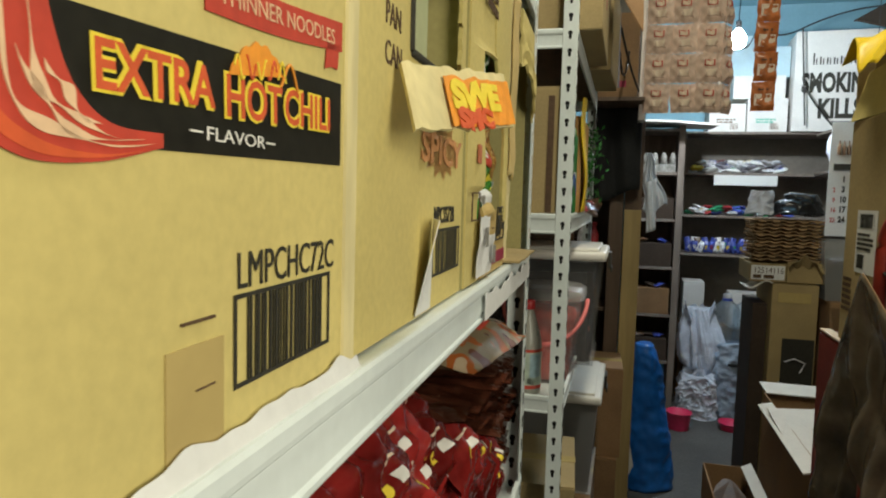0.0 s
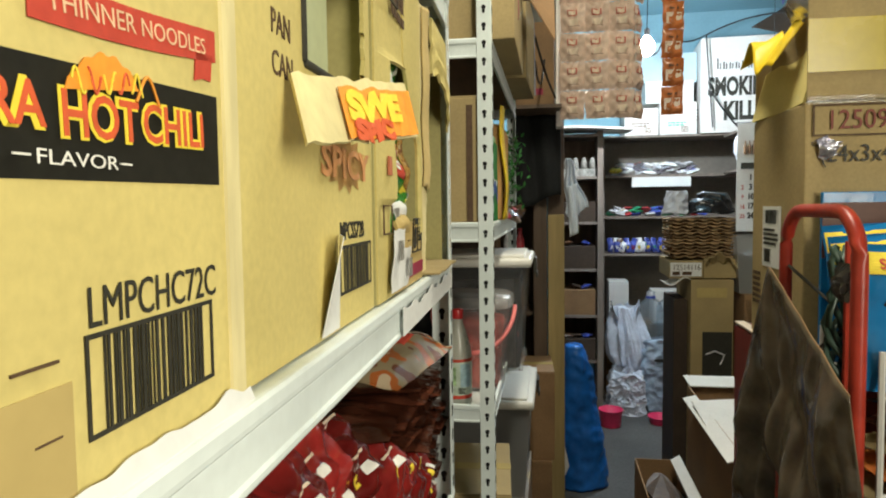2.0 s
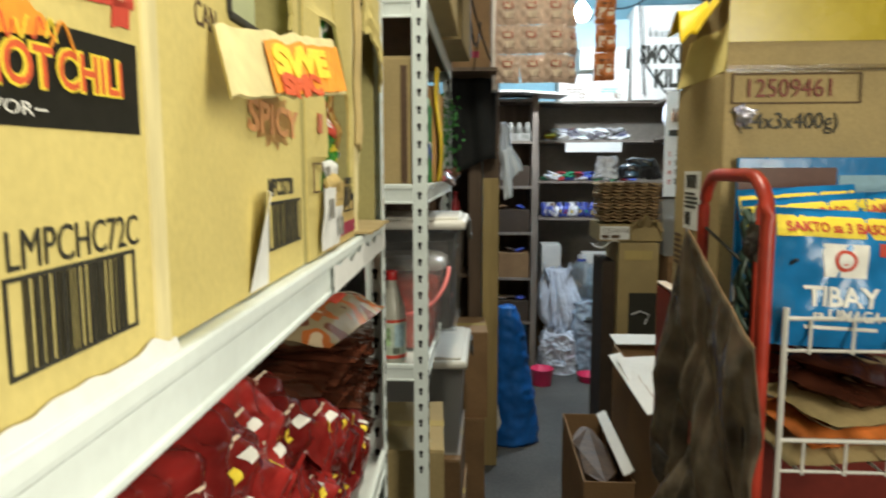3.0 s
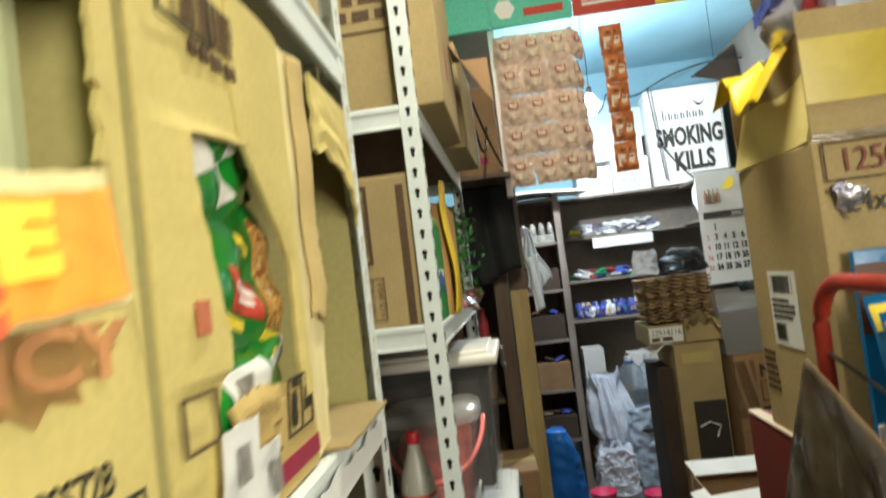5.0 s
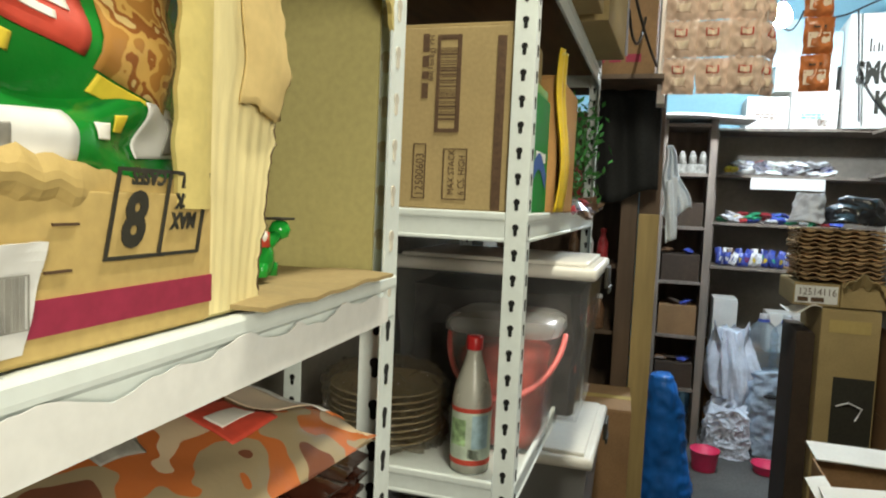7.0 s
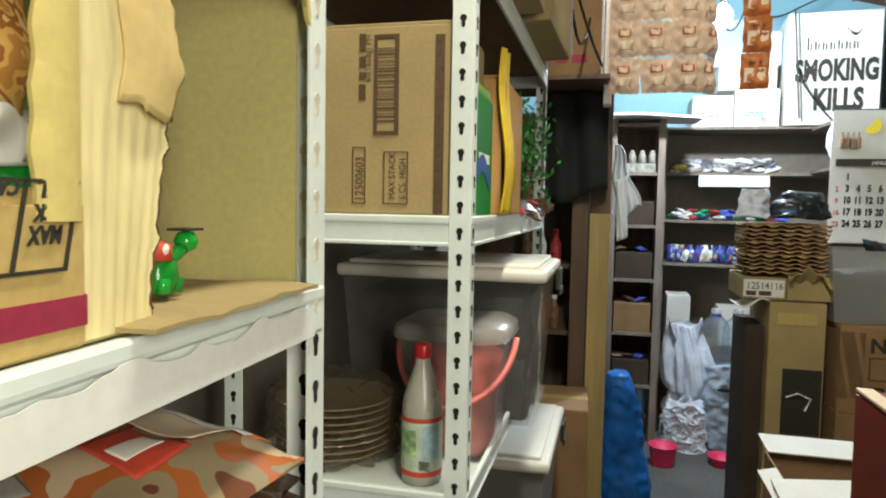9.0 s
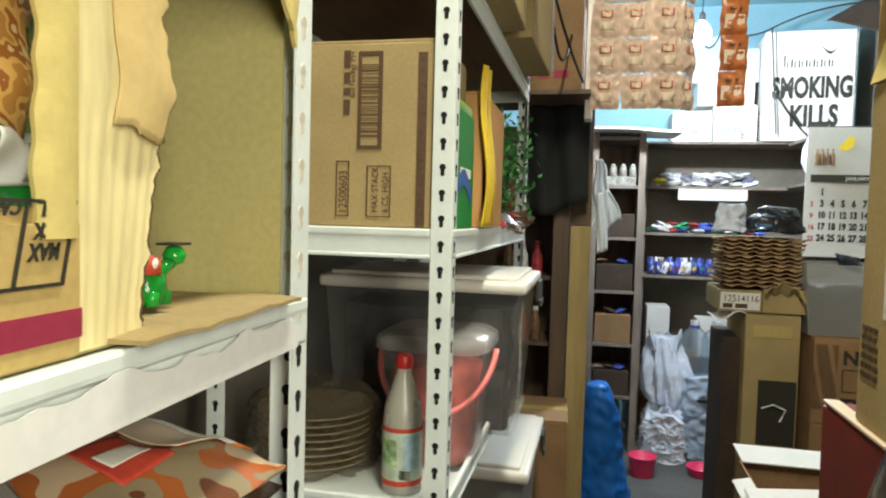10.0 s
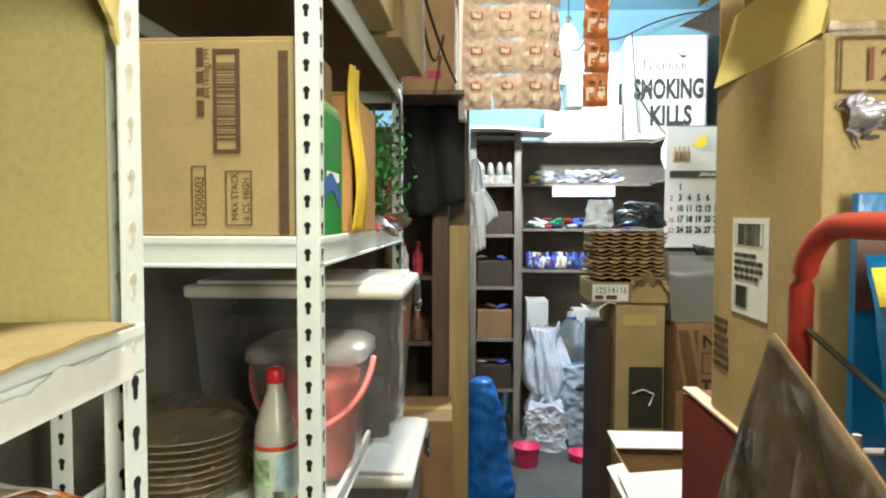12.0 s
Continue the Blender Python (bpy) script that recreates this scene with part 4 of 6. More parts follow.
part("neck", tube([(0.002, 0.008, 0.020), (0.003, 0.018, 0.026), (0.004, 0.024, 0.030)], 0.005, 8), GREEN_FOIL, toy, smooth=True)
part("head", lathe([(0.0, 0), (0.007, 0.003), (0.009, 0.009), (0.006, 0.015), (0.0, 0.017)], 14, at(0.004, 0.029, 0.026)), GREEN_FOIL, toy, smooth=True)
part("visor", box(-0.005, 0.012, 0.018, 0.040, 0.0425, 0.0445, 0.0008), INK, toy)

# packets under the first shelf: red ones stacked high near the front, brown ones lying over them
seed = 20
for col in range(9):
    y = 0.86 + 0.100 * col
    ridge = min(1.40, max(1.13, 1.405 - 0.42 * (y - 1.02)))
    z = 1.10
    while z < (1.385 if y < 1.12 else 1.335):
        rnd = random.Random(seed)
        seed += 1
        red = z < ridge
        if red:
            m = LEAN @ at(-0.062 + rnd.uniform(-0.014, 0.012), y - T + rnd.uniform(-0.02, 0.02), z) @ FX @ pose(0, 0, 0, -34 + rnd.uniform(-7, 7), rnd.uniform(-5, 5), rnd.uniform(-6, 6))
        else:
            m = LEAN @ at(-0.126 + rnd.uniform(-0.010, 0.012), y - T + rnd.uniform(-0.02, 0.02), z + 0.004) @ pose(0, 0, 0, rnd.uniform(-2, 2), rnd.uniform(-1, 4), 90 + rnd.uniform(-5, 5))
        ob = thing("noodle_packet", "glossy red noodle packet lying in a pile" if red else "glossy brown wrapped noodle packet lying in a pile", "packet",
                   "red packets on the low shelf" if red else "brown packets on the low shelf", m)
        size = (0.122, 0.100, 0.042, seed) if red else (0.118, 0.215, 0.021, seed)
        part("wrapper", pouch(*size, 14, 0.1, crumple=0.007 if red else 0.003), RED_FOIL if red else BROWN_FOIL, ob, smooth=True)
        if red:
            a = rnd.choice((-0.045, -0.02, 0.012))
            part("label", skin(*size, a, a + 0.011, -0.024, -0.012, 0.1, 0.007), INK_YELLOW, ob, "yellow corner label")
            part("emblem", skin(*size, a + 0.022, a + 0.036, -0.020, -0.008, 0.1, 0.007), INK_WHITE, ob, "white emblem")
            part("small_print", skin(*size, a + 0.001, a + 0.034, 0.004, 0.007, 0.1, 0.007), CREAM, ob)
            part("seal", box(-0.056, 0.056, 0.044, 0.053, -0.001, 0.001), CREAM, ob, "pale pinked seal")
        z += 0.038 if red else 0.0165
m = LEAN @ at(-0.135, 1.480 - T, 1.384) @ pose(0, 0, 0, 7, 1, 83)
ob = thing("snack_bag", "large glossy brown and orange snack bag lying on the pile", "packet", "orange packets on the low shelf", m)
size = (0.31, 0.25, 0.060, 60)
on = lambda x0, x1, y0, y1, lift=0.0012: skin(*size, x0, x1, y0, y1, 0.06, 0.005, lift, 12)
part("wrapper", pouch(*size, 22, 0.06, crumple=0.005), SNACK, ob, smooth=True)
part("end_panel", on(0.128, 0.152, -0.09, 0.10), ORANGE_FOIL, ob, "orange printed end", True)
part("end_panel", on(0.015, 0.122, 0.030, 0.105), ORANGE_FOIL, ob, "orange printed end", True)
part("bowl_picture", on(0.066, 0.116, -0.072, 0.005, 0.0020), CREAM, ob, "printed cream cup", True)
part("cup_rim", on(0.060, 0.120, 0.004, 0.014, 0.0026), GREY_PRINT, ob, smooth=True)
part("pale_swash", on(0.118, 0.130, -0.085, 0.055, 0.0022), PAPER, ob, "white printed swash", True)
part("pale_swash", on(-0.010, 0.010, 0.040, 0.100, 0.0022), PAPER, ob, smooth=True)
part("bowl_picture", on(-0.070, -0.012, 0.000, 0.075, 0.0020), GREY_PRINT, ob, "printed grey cup", True)
part("bowl_picture", on(-0.090, -0.052, -0.050, -0.020, 0.0020), GREY_PRINT, ob, "printed grey disc", True)
part("emblem", on(0.002, 0.056, -0.080, -0.022, 0.0020), INK_RED, ob, "red emblem", True)
part("emblem_bar", on(0.010, 0.048, -0.062, -0.042, 0.0030), INK_WHITE, ob, smooth=True)

# cartons above the first rack
carton("kraft carton on the upper shelf of the rack", -0.40, -0.01, 1.22 - T, 1.60 - T, 1.985, 2.33, KRAFT, LEAN, group="cartons on upper shelves")
carton("kraft carton on the upper shelf of the rack", -0.40, -0.01, 0.72 - T, 1.18 - T, 1.985, 2.30, KRAFT, LEAN, group="cartons on upper shelves")

# ---- second rack ----
seasoning = carton("tall tan seasoning carton with upright printed codes", -0.735, -0.350, 2.192, 2.42, 1.574, 1.900, KRAFT, tape=False)
w, d = 0.385, 0.228
s = lambda x, z: at(x + 0.5425, -d / 2 - 0.0008, z - 1.574) @ FY
up = pose(0, 0, 0, 0, 0, 90)
patch(seasoning, s(-0.497, 1.71) @ pose(0, 0, 0, 0, 0, 0), 0.045, 0.17, INK_BROWN, "frame", 0.0008, 0.006)
barcode(seasoning, s(-0.457, 1.714) @ up, 0.16, 0.038, INK_BROWN, 11, 0.003)
lines(seasoning, s(-0.512, 1.77) @ up, 0.115, 1, 0.012, INK_BROWN, 12, "brand_bar")
letters("60(16x8g) PH", 0.016, seasoning, s(-0.503, 1.80) @ up, INK_BROWN, "code", 0.9)
letters("12500603", 0.022, seasoning, s(-0.515, 1.596) @ up, INK_BROWN, "code", 0.88)
patch(seasoning, s(-0.535, 1.592), 0.024, 0.098, INK_BROWN, "frame", 0.0008, 0.0016)
letters("MAX STACK", 0.017, seasoning, s(-0.457, 1.600) @ up, INK_BROWN, "word", 0.85)
letters("6 CS. HIGH", 0.017, seasoning, s(-0.438, 1.600) @ up, INK_BROWN, "word", 0.85)
patch(seasoning, s(-0.478, 1.592), 0.044, 0.090, INK_BROWN, "frame", 0.0008, 0.0016)
patch(seasoning, s(-0.388, 1.576), 0.016, 0.30, INK_BROWN, "band")
lines(seasoning, s(-0.377, 1.60) @ up, 0.25, 1, 0.007, KRAFT, 14)

pk = thing("drink_packet", "green carton packet with a blue wave beside the tan box", "packet", m=at(-0.335, 2.30, 1.574))
part("body", box(-0.035, 0.012, -0.085, 0.085, 0, 0.215, 0.004), GREEN_CARD, pk)
part("lettering_bar", box(0.0122, 0.013, -0.05, 0.05, 0.095, 0.112), INK_WHITE, pk, "white lettering bar")
part("wave", sheet(lambda u, v: (0.0135, -0.07 + 0.13 * u, 0.06 + 0.03 * v + 0.02 * math.sin(u * 4)), 12, 2, 0.0006), INK_BLUE, pk, "blue printed wave")
part("top_fold", box(-0.03, 0.008, -0.08, 0.08, 0.2155, 0.235, 0.006), material("lime_packet_top", (0.16, 0.42, 0.05), 0.3, blotch=0.2, grain=0.05), pk, "lime green folded top")
sm = carton("small orange-tan carton with a yellow strap", -0.62, -0.315, 2.44, 2.74, 1.574, 1.855, material("orange_tan_card", (0.50, 0.27, 0.09), 0.7, grain=0.06, grain_scale=120, blotch=0.15, flutes=0.2), tape=False)
bm = sheet(lambda u, v: (0.158 + 0.006 * math.sin(v * 6) + 0.004 * math.sin(u * 12 + v * 5), -0.175 + (0.15 - 0.07 * v) * u + 0.02 * (v - 0.4), 0.002 + 0.33 * v), 12, 30, 0.0015)
part("plastic_strap", bm, YELLOW_BAG, sm, "creased yellow plastic strip over the side", True)

# tinsel and sweets at the far end of the shelf
bm = bmesh.new()
rnd = random.Random(4)
for k in range(420):
    p = Vector((rnd.gauss(-0.35, 0.030), rnd.uniform(2.78, 3.30), 1.60 + 0.28 * rnd.random() ** 0.8))
    d = Vector((rnd.gauss(0, 1), rnd.gauss(0, 1), rnd.gauss(-0.4, 1))).normalized() * rnd.uniform(0.02, 0.045)
    side = d.cross(Vector((rnd.random(), rnd.random(), 1))).normalized() * 0.006
    a, b, c2, d2 = (bm.verts.new(q) for q in (p, p + d * 0.5 + side, p + d, p + d * 0.5 - side))
    bm.faces.new((a, b, c2, d2))
tagged(mesh_ob("tinsel", bm, GREEN_LEAF), "shiny green tinsel hanging at the shelf end", "decoration", kind="stuff")
for k in range(9):
    ob = thing("sweet_packet", "small wrapped sweets at the end of the shelf", "packet", "sweets at the shelf end", at(-0.335 + 0.012 * (k % 3), 2.80 + 0.06 * k, 1.580 + 0.014 * (k % 2)) @ pose(0, 0, 0, 20 * (k % 3), 10, 37 * k))
    part("wrapper", pouch(0.055, 0.07, 0.022, k + 5, 6, 0.15), (GOODS[3], SILVER_FOIL, GOODS[5])[k % 3], ob, smooth=True)

# bottle
bt = thing("vinegar_bottle", "milky plastic bottle with a red cap and green label", "bottle", m=at(-0.432, 2.30, 1.066) @ Matrix.Diagonal((0.96, 0.96, 0.93, 1)))
part("body", lathe([(0.034, 0), (0.0395, 0.004), (0.040, 0.15), (0.037, 0.175), (0.026, 0.212), (0.0155, 0.245), (0.0145, 0.262)], 28), BOTTLE, bt, smooth=True)
part("cap", lathe([(0.0168, 0.256), (0.0172, 0.258), (0.0172, 0.280), (0.015, 0.284), (0.0, 0.285)], 24), RED_CAP, bt, "red screw cap", True)
part("label", lathe([(0.0404, 0.030), (0.0406, 0.032), (0.0406, 0.132), (0.0404, 0.134)], 28), LABEL, bt, "pale green paper label", True)
part("label_print", sheet(lambda u, v: (0.0410 * math.sin(-0.9 + 0.9 * u), -0.0410 * math.cos(-0.9 + 0.9 * u), 0.06 + 0.055 * v), 8, 3, 0.0004), GREEN_PRINT, bt, "green leaf print")
part("label_print", sheet(lambda u, v: (0.0410 * math.sin(0.3 + 0.9 * u), -0.0410 * math.cos(0.3 + 0.9 * u), 0.055 + 0.07 * v), 8, 3, 0.0004), BLUE_PRINT, bt, "pale blue print")
part("label_band", lathe([(0.0408, 0.130), (0.0410, 0.131), (0.0410, 0.1385), (0.0408, 0.139)], 28), INK_RED, bt)
part("label_band", lathe([(0.0408, 0.020), (0.0410, 0.021), (0.0410, 0.0305), (0.0408, 0.031)], 28), INK_RED, bt)
barcode(bt, at(0.006, -0.0412, 0.036) @ FY, 0.022, 0.018, INK, 21, 0.001)

# plates in clear wrap
pl = thing("plate_stack", "stack of stoneware plates in shiny clear wrap", "plates", m=at(-0.655, 2.40, 1.066))
for k in range(8):
    part("plate", lathe([(0.0, 0.001), (0.06, 0.001), (0.075, 0.004), (0.122, 0.018), (0.124, 0.021), (0.12, 0.021), (0.074, 0.008), (0.0, 0.006)], 30, at(0.002 * (k % 2), 0, k * 0.0145)), PLATE, pl, smooth=True)
part("wrap", crumpled(lambda u, v: ((0.132 - 0.035 * max(0, v - 0.8) * 5) * math.cos(6.283 * u), (0.132 - 0.035 * max(0, v - 0.8) * 5) * math.sin(6.283 * u), 0.004 + 0.155 * v), 110, 34, 0.020, 34, 3), WRAP, pl, "creased clear plastic wrap")

# pail with a pink handle


def squared(bm):
    """Pulls a turned shape out towards rounded corners."""
    for v in bm.verts:
        r = math.hypot(v.co.x, v.co.y)
        if r > 1e-5:
            c, q = v.co.x / r, v.co.y / r
            k = 1 / (abs(c) ** 5 + abs(q) ** 5) ** 0.2
            v.co.x, v.co.y = v.co.x * k, v.co.y * k
    return bm


pa = thing("clear_pail", "clear lidded pail of red packets with a pink handle", "pail", m=at(-0.41, 2.50, 1.066))
part("wall", squared(lathe([(0.088, 0.0), (0.092, 0.004), (0.112, 0.245), (0.114, 0.25), (0.110, 0.25), (0.089, 0.006)], 32)), CLEAR, pa, smooth=True)
part("lid", squared(lathe([(0.0, 0.285), (0.105, 0.285), (0.121, 0.275), (0.124, 0.252), (0.119, 0.250), (0.117, 0.268), (0.10, 0.276), (0.0, 0.276)], 32)), CLOUDY, pa, "clear snap-on lid", True)
part("contents", squared(crumpled(lambda u, v: (0.082 * (0.9 + 0.16 * v) * math.cos(6.283 * u), 0.082 * (0.9 + 0.16 * v) * math.sin(6.283 * u), 0.008 + 0.20 * v), 24, 8, 0.012, 20, 8)), RED_GOODS, pa, "red packets inside", True)
hd = [Vector((0.128 * math.cos(a), -0.128 * math.sin(a) * 0.9, 0.245 - 0.125 * math.sin(a))) for a in [math.pi * k / 20 for k in range(21)]]
part("handle", tube(hd, 0.0065, 10), PINK, pa, "pink carrying handle", True)


def storage_bin(label, x0, x1, y0, y1, z0, z1, wall, inside, m=ONE):
    """A tapered tub with a rolled lid and clip latches."""
    cx, cy, w, d, h = (x0 + x1) / 2, (y0 + y1) / 2, x1 - x0, y1 - y0, z1 - z0
    ob = thing("storage_bin", label, "storage bin", "plastic bins by the rack", at(cx, cy, z0) @ m)
    for side, (a, b) in enumerate(((1, 0), (-1, 0), (0, 1), (0, -1))):
        def wall_fn(u, v, a=a, b=b):
            k = 0.90 + 0.10 * v
            hx, hy = w / 2 * k - 0.015, d / 2 * k - 0.015
            return (a * hx + (u - 0.5) * 2 * hx * abs(b), b * hy + (u - 0.5) * 2 * hy * abs(a), v * (h - 0.04))
        part("side_wall", sheet(wall_fn, 6, 4, 0.002), wall, ob)
    part("base", box(-w * 0.44, w * 0.44, -d * 0.44, d * 0.44, 0.001, 0.004), wall, ob)
    part("lid", boxed(box(-w / 2, w / 2, -d / 2, d / 2, h - 0.042, h - 0.010, 0.012), -w / 2 + 0.025, w / 2 - 0.025, -d / 2 + 0.025, d / 2 - 0.025, h - 0.012, h, 0.005), LID, ob, "white rimmed lid", True)
    part("latch", boxed(box(w / 2 - 0.001, w / 2 + 0.010, d / 2 - 0.16, d / 2 - 0.06, h - 0.085, h - 0.028, 0.004), w / 2 + 0.006, w / 2 + 0.014, d / 2 - 0.15, d / 2 - 0.07, h - 0.10, h - 0.08, 0.003), INK, ob, "black clip latch")
    part("contents", crumpled(lambda u, v: (w * 0.40 * max(-1, min(1, 1.35 * math.cos(6.283 * u))), d * 0.40 * max(-1, min(1, 1.35 * math.sin(6.283 * u))), 0.008 + (h - 0.09) * v), 24, 6, 0.02, 9, x0 * 10), inside, ob, "goods seen through the tub")
    return ob


# contents whose colour holds the darkness inside bins and open carton
SHADED_GOODS = material("shade_darkened_goods", (0.05, 0.045, 0.045), 0.5, blotch=0.5, blotch_scale=12, grain=0.3, bump=0.5)
big_bin = storage_bin("large cloudy storage bin with a white lid on the rack", -0.76, -0.235, 2.645, 3.06, 1.066, 1.455, SMOKE, SHADED_GOODS)
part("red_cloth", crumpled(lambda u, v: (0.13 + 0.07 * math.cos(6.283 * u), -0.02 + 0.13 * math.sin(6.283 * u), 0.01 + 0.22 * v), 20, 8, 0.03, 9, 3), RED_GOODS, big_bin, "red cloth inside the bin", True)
storage_bin("cloudy storage bin with a white lid below the rack", -0.66, -0.235, 2.86, 3.42, 0.53, 0.915, CLOUDY, SHADED_GOODS)
carton("brown carton under the storage bin", -0.68, -0.26, 2.85, 3.40, 0.27, 0.53, KRAFT_DARK, group="cartons on the floor")
carton("brown carton under the storage bin", -0.66, -0.25, 2.86, 3.41, 0.0, 0.27, KRAFT_DARK, group="cartons on the floor")
carton("open-edged kraft carton on the floor by the rack", -0.62, -0.30, 2.30, 2.72, 0.46, 0.80, KRAFT, turn=4, group="cartons on the floor")
carton("brown carton on the floor by the rack", -0.64, -0.31, 2.28, 2.74, 0.0, 0.46, KRAFT_DARK, group="cartons on the floor")

# cartons on the upper shelf of the second rack
up1 = carton("kraft carton with printed codes on the top shelf", -0.74, -0.262, 2.21, 2.70, 2.043, 2.52, KRAFT, group="cartons on upper shelves")
lines(up1, at(-0.06, -0.2458, 0.24) @ FY, 0.22, 2, 0.022, INK_BROWN, 31, "faded_code")
patch(up1, at(-0.075, -0.2458, 0.175) @ FY, 0.26, 0.10, INK_BROWN, "frame", 0.0008, 0.004)
part("stripe", box(0.2388, 0.2396, -0.06, -0.035, 0.10, 0.20), INK_PURPLE, up1)
# flap of the same carton in darker card, for the shade under it
part("open_flap", sheet(lambda u, v: (0.24 + 0.10 * u, 0.10 + 0.16 * v, 0.24 - 0.05 * u + 0.05 * v * u - 0.12 * u * (1 - v)), 8, 8, 0.004), KRAFT_DARK, up1, "inside of a bent flap, its shade put into darker brown")
up2 = carton("orange-tan carton on the top shelf", -0.70, -0.245, 2.76, 3.22, 2.043, 2.36, KRAFT, group="cartons on upper shelves", turn=-2)
up3 = carton("brown carton hanging over the partition shelf", -0.46, -0.155, 3.72, 4.05, 2.095, 2.48, KRAFT_DARK, group="cartons on upper shelves")
lines(up3, at(-0.10, -0.1662, 0.045) @ FY, 0.2, 1, 0.03, INK_PURPLE, 33)
# cables and a broken umbrella rib hung on the carton
cb = thing("hanging_cables", "tangle of black cables hung on the cartons", "cables")
for k, (a, b, c) in enumerate((((-0.235, 3.24, 2.30), (-0.15, 3.70, 2.12), 0.02), ((-0.235, 3.23, 2.20), (-0.20, 3.71, 2.30), 0.10), ((-0.24, 3.22, 2.36), (-0.235, 3.235, 2.06), 0.0))):
    part("cable", tube(arc(a, b, c), 0.005, 6), (CABLE, CABLE, SILVER_FOIL)[k], cb)

# ---- doorway between storeroom and back room ----
bm = sheet(lambda u, v: (-0.39 + 0.27 * u, 3.95 + 0.02 * math.sin(u * 14 + v * 2) + 0.01 * v, 1.64 + 0.44 * v - 0.03 * math.sin(u * 5) * (1 - v)), 30, 12, 0.006)
ob = thing("black_cloth", "black cloth hung over the shelf doorway", "cloth")
part("cloth", bm, CLOTH_BLACK, ob, smooth=True)
part("hem", tube([(-0.395, 3.962, 2.085), (-0.25, 3.965, 2.087), (-0.115, 3.962, 2.084)], 0.008, 6), CLOTH_BLACK, ob)
structure("post_dark", box(-0.262, -0.193, 4.0, 4.07, 0, 2.09, 0.004), WOOD_DARK, "dark brown wooden post")
structure("post_pale", box(-0.188, -0.104, 3.98, 4.03, 0, 1.568, 0.004), WOOD_PALE, "pale pine plank nailed upright")
structure("post_board", box(-0.190, -0.104, 4.035, 4.07, 0, 2.09, 0.003), WOOD_DARK, "dark board behind the pale plank")
structure("shelf_bearer", box(-0.95, -0.12, 3.70, 4.09, 2.075, 2.093, 0.002), WOOD_DARK, "board carrying cartons over the doorway")
# dim shelves seen behind the post
dk = thing("wall_shelf", "dark wooden wall shelf holding bottles", "shelf")
for z in (0.55, 1.02, 1.32, 1.62):
    part("board", box(-0.80, -0.27, 4.12, 4.42, z, z + 0.018, 0.002), WOOD_DARK, dk)
part("side", box(-0.82, -0.80, 4.12, 4.42, 0, 2.05, 0.002), WOOD_DARK, dk)
part("side", box(-0.268, -0.25, 4.12, 4.42, 0, 2.05, 0.002), WOOD_DARK, dk)
part("back_board", box(-0.82, -0.25, 4.42, 4.43, 0, 2.05), WOOD_DARK, dk)
for k in range(12):
    z = (0.57, 1.038, 1.338, 1.638)[k % 4]
    o = thing("small_bottle", "small bottle or jar standing on a dark wall shelf", "bottle", "jars on the dark shelf", at(-0.34 - 0.065 * (k // 4), 4.17, z))
    part("body", lathe([(0.022, 0), (0.024, 0.01), (0.024, 0.09), (0.012, 0.12), (0.011, 0.14)], 14), (GOODS[0], GOODS[5], GOODS[3])[k % 3], o, smooth=True)
    part("cap", lathe([(0.013, 0.138), (0.013, 0.155), (0.0, 0.156)], 12), (GOODS[3], GOODS[0])[k % 2], o)
# light shirt hung beside the ladder shelf
sh = thing("hanging_shirt", "pale blue shirt hung on a nail beside the post", "shirt")
part("fabric", sheet(lambda u, v: (-0.098 + 0.115 * u * (1.05 - v * 0.85) + 0.008 * math.sin(v * 9), 4.06 + 0.016 * math.sin(u * 16 + v * 2), 1.575 + 0.285 * v - 0.03 * math.sin(u * 5) * (1 - v)), 30, 24, 0.003), CLOTH_LIGHT, sh, smooth=True)
part("sleeve", sheet(lambda u, v: (-0.075 + 0.045 * u - 0.01 * v, 4.04 + 0.01 * math.sin(u * 9 + v * 3), 1.45 + 0.26 * v + 0.02 * u), 10, 14, 0.003), CLOTH_LIGHT, sh, smooth=True)

# hanging sachets
SACHET = {}


def sachet(kind, m, label, group):
    if kind not in SACHET:
        ob = thing("sachet", label, "sachet", group, m)
        if kind == "tan":
            part("wrapper", pouch(0.114, 0.133, 0.026, 4, 16, 0.10, crumple=0.010), TAN_FOIL, ob, smooth=True)
            on = lambda x0, x1, y0, y1, lift: skin(0.114, 0.133, 0.026, 4, x0, x1, y0, y1, 0.10, 0.010, lift, 6)
            part("emblem", on(-0.024, 0.020, 0.008, 0.036, 0.0014), INK_RED, ob, "red printed frame", True)
            part("emblem_face", on(-0.019, 0.015, 0.012, 0.032, 0.0022), CREAM, ob, smooth=True)
            part("cup_picture", on(-0.022, 0.026, -0.036, -0.006, 0.0014), CREAM, ob, "printed coffee cup", True)
            part("cup_shadow", on(-0.022, 0.032, -0.042, -0.037, 0.0014), CREAM_DARK, ob, smooth=True)
        else:
            part("wrapper", pouch(0.095, 0.128, 0.02, 9, 12, 0.08, crumple=0.007), ORANGE_SACHET, ob, smooth=True)
            part("picture", sheet(lambda u, v: (-0.035 + 0.07 * u, -0.04 + 0.05 * v, 0.0118), 4, 4, 0.0006), CREAM, ob, "cream printed picture")
            part("emblem", box(-0.02, 0.02, 0.026, 0.036, 0.010, 0.012), INK_BROWN, ob)
        SACHET[kind] = ob
        return ob
    return copy_thing(SACHET[kind], m)


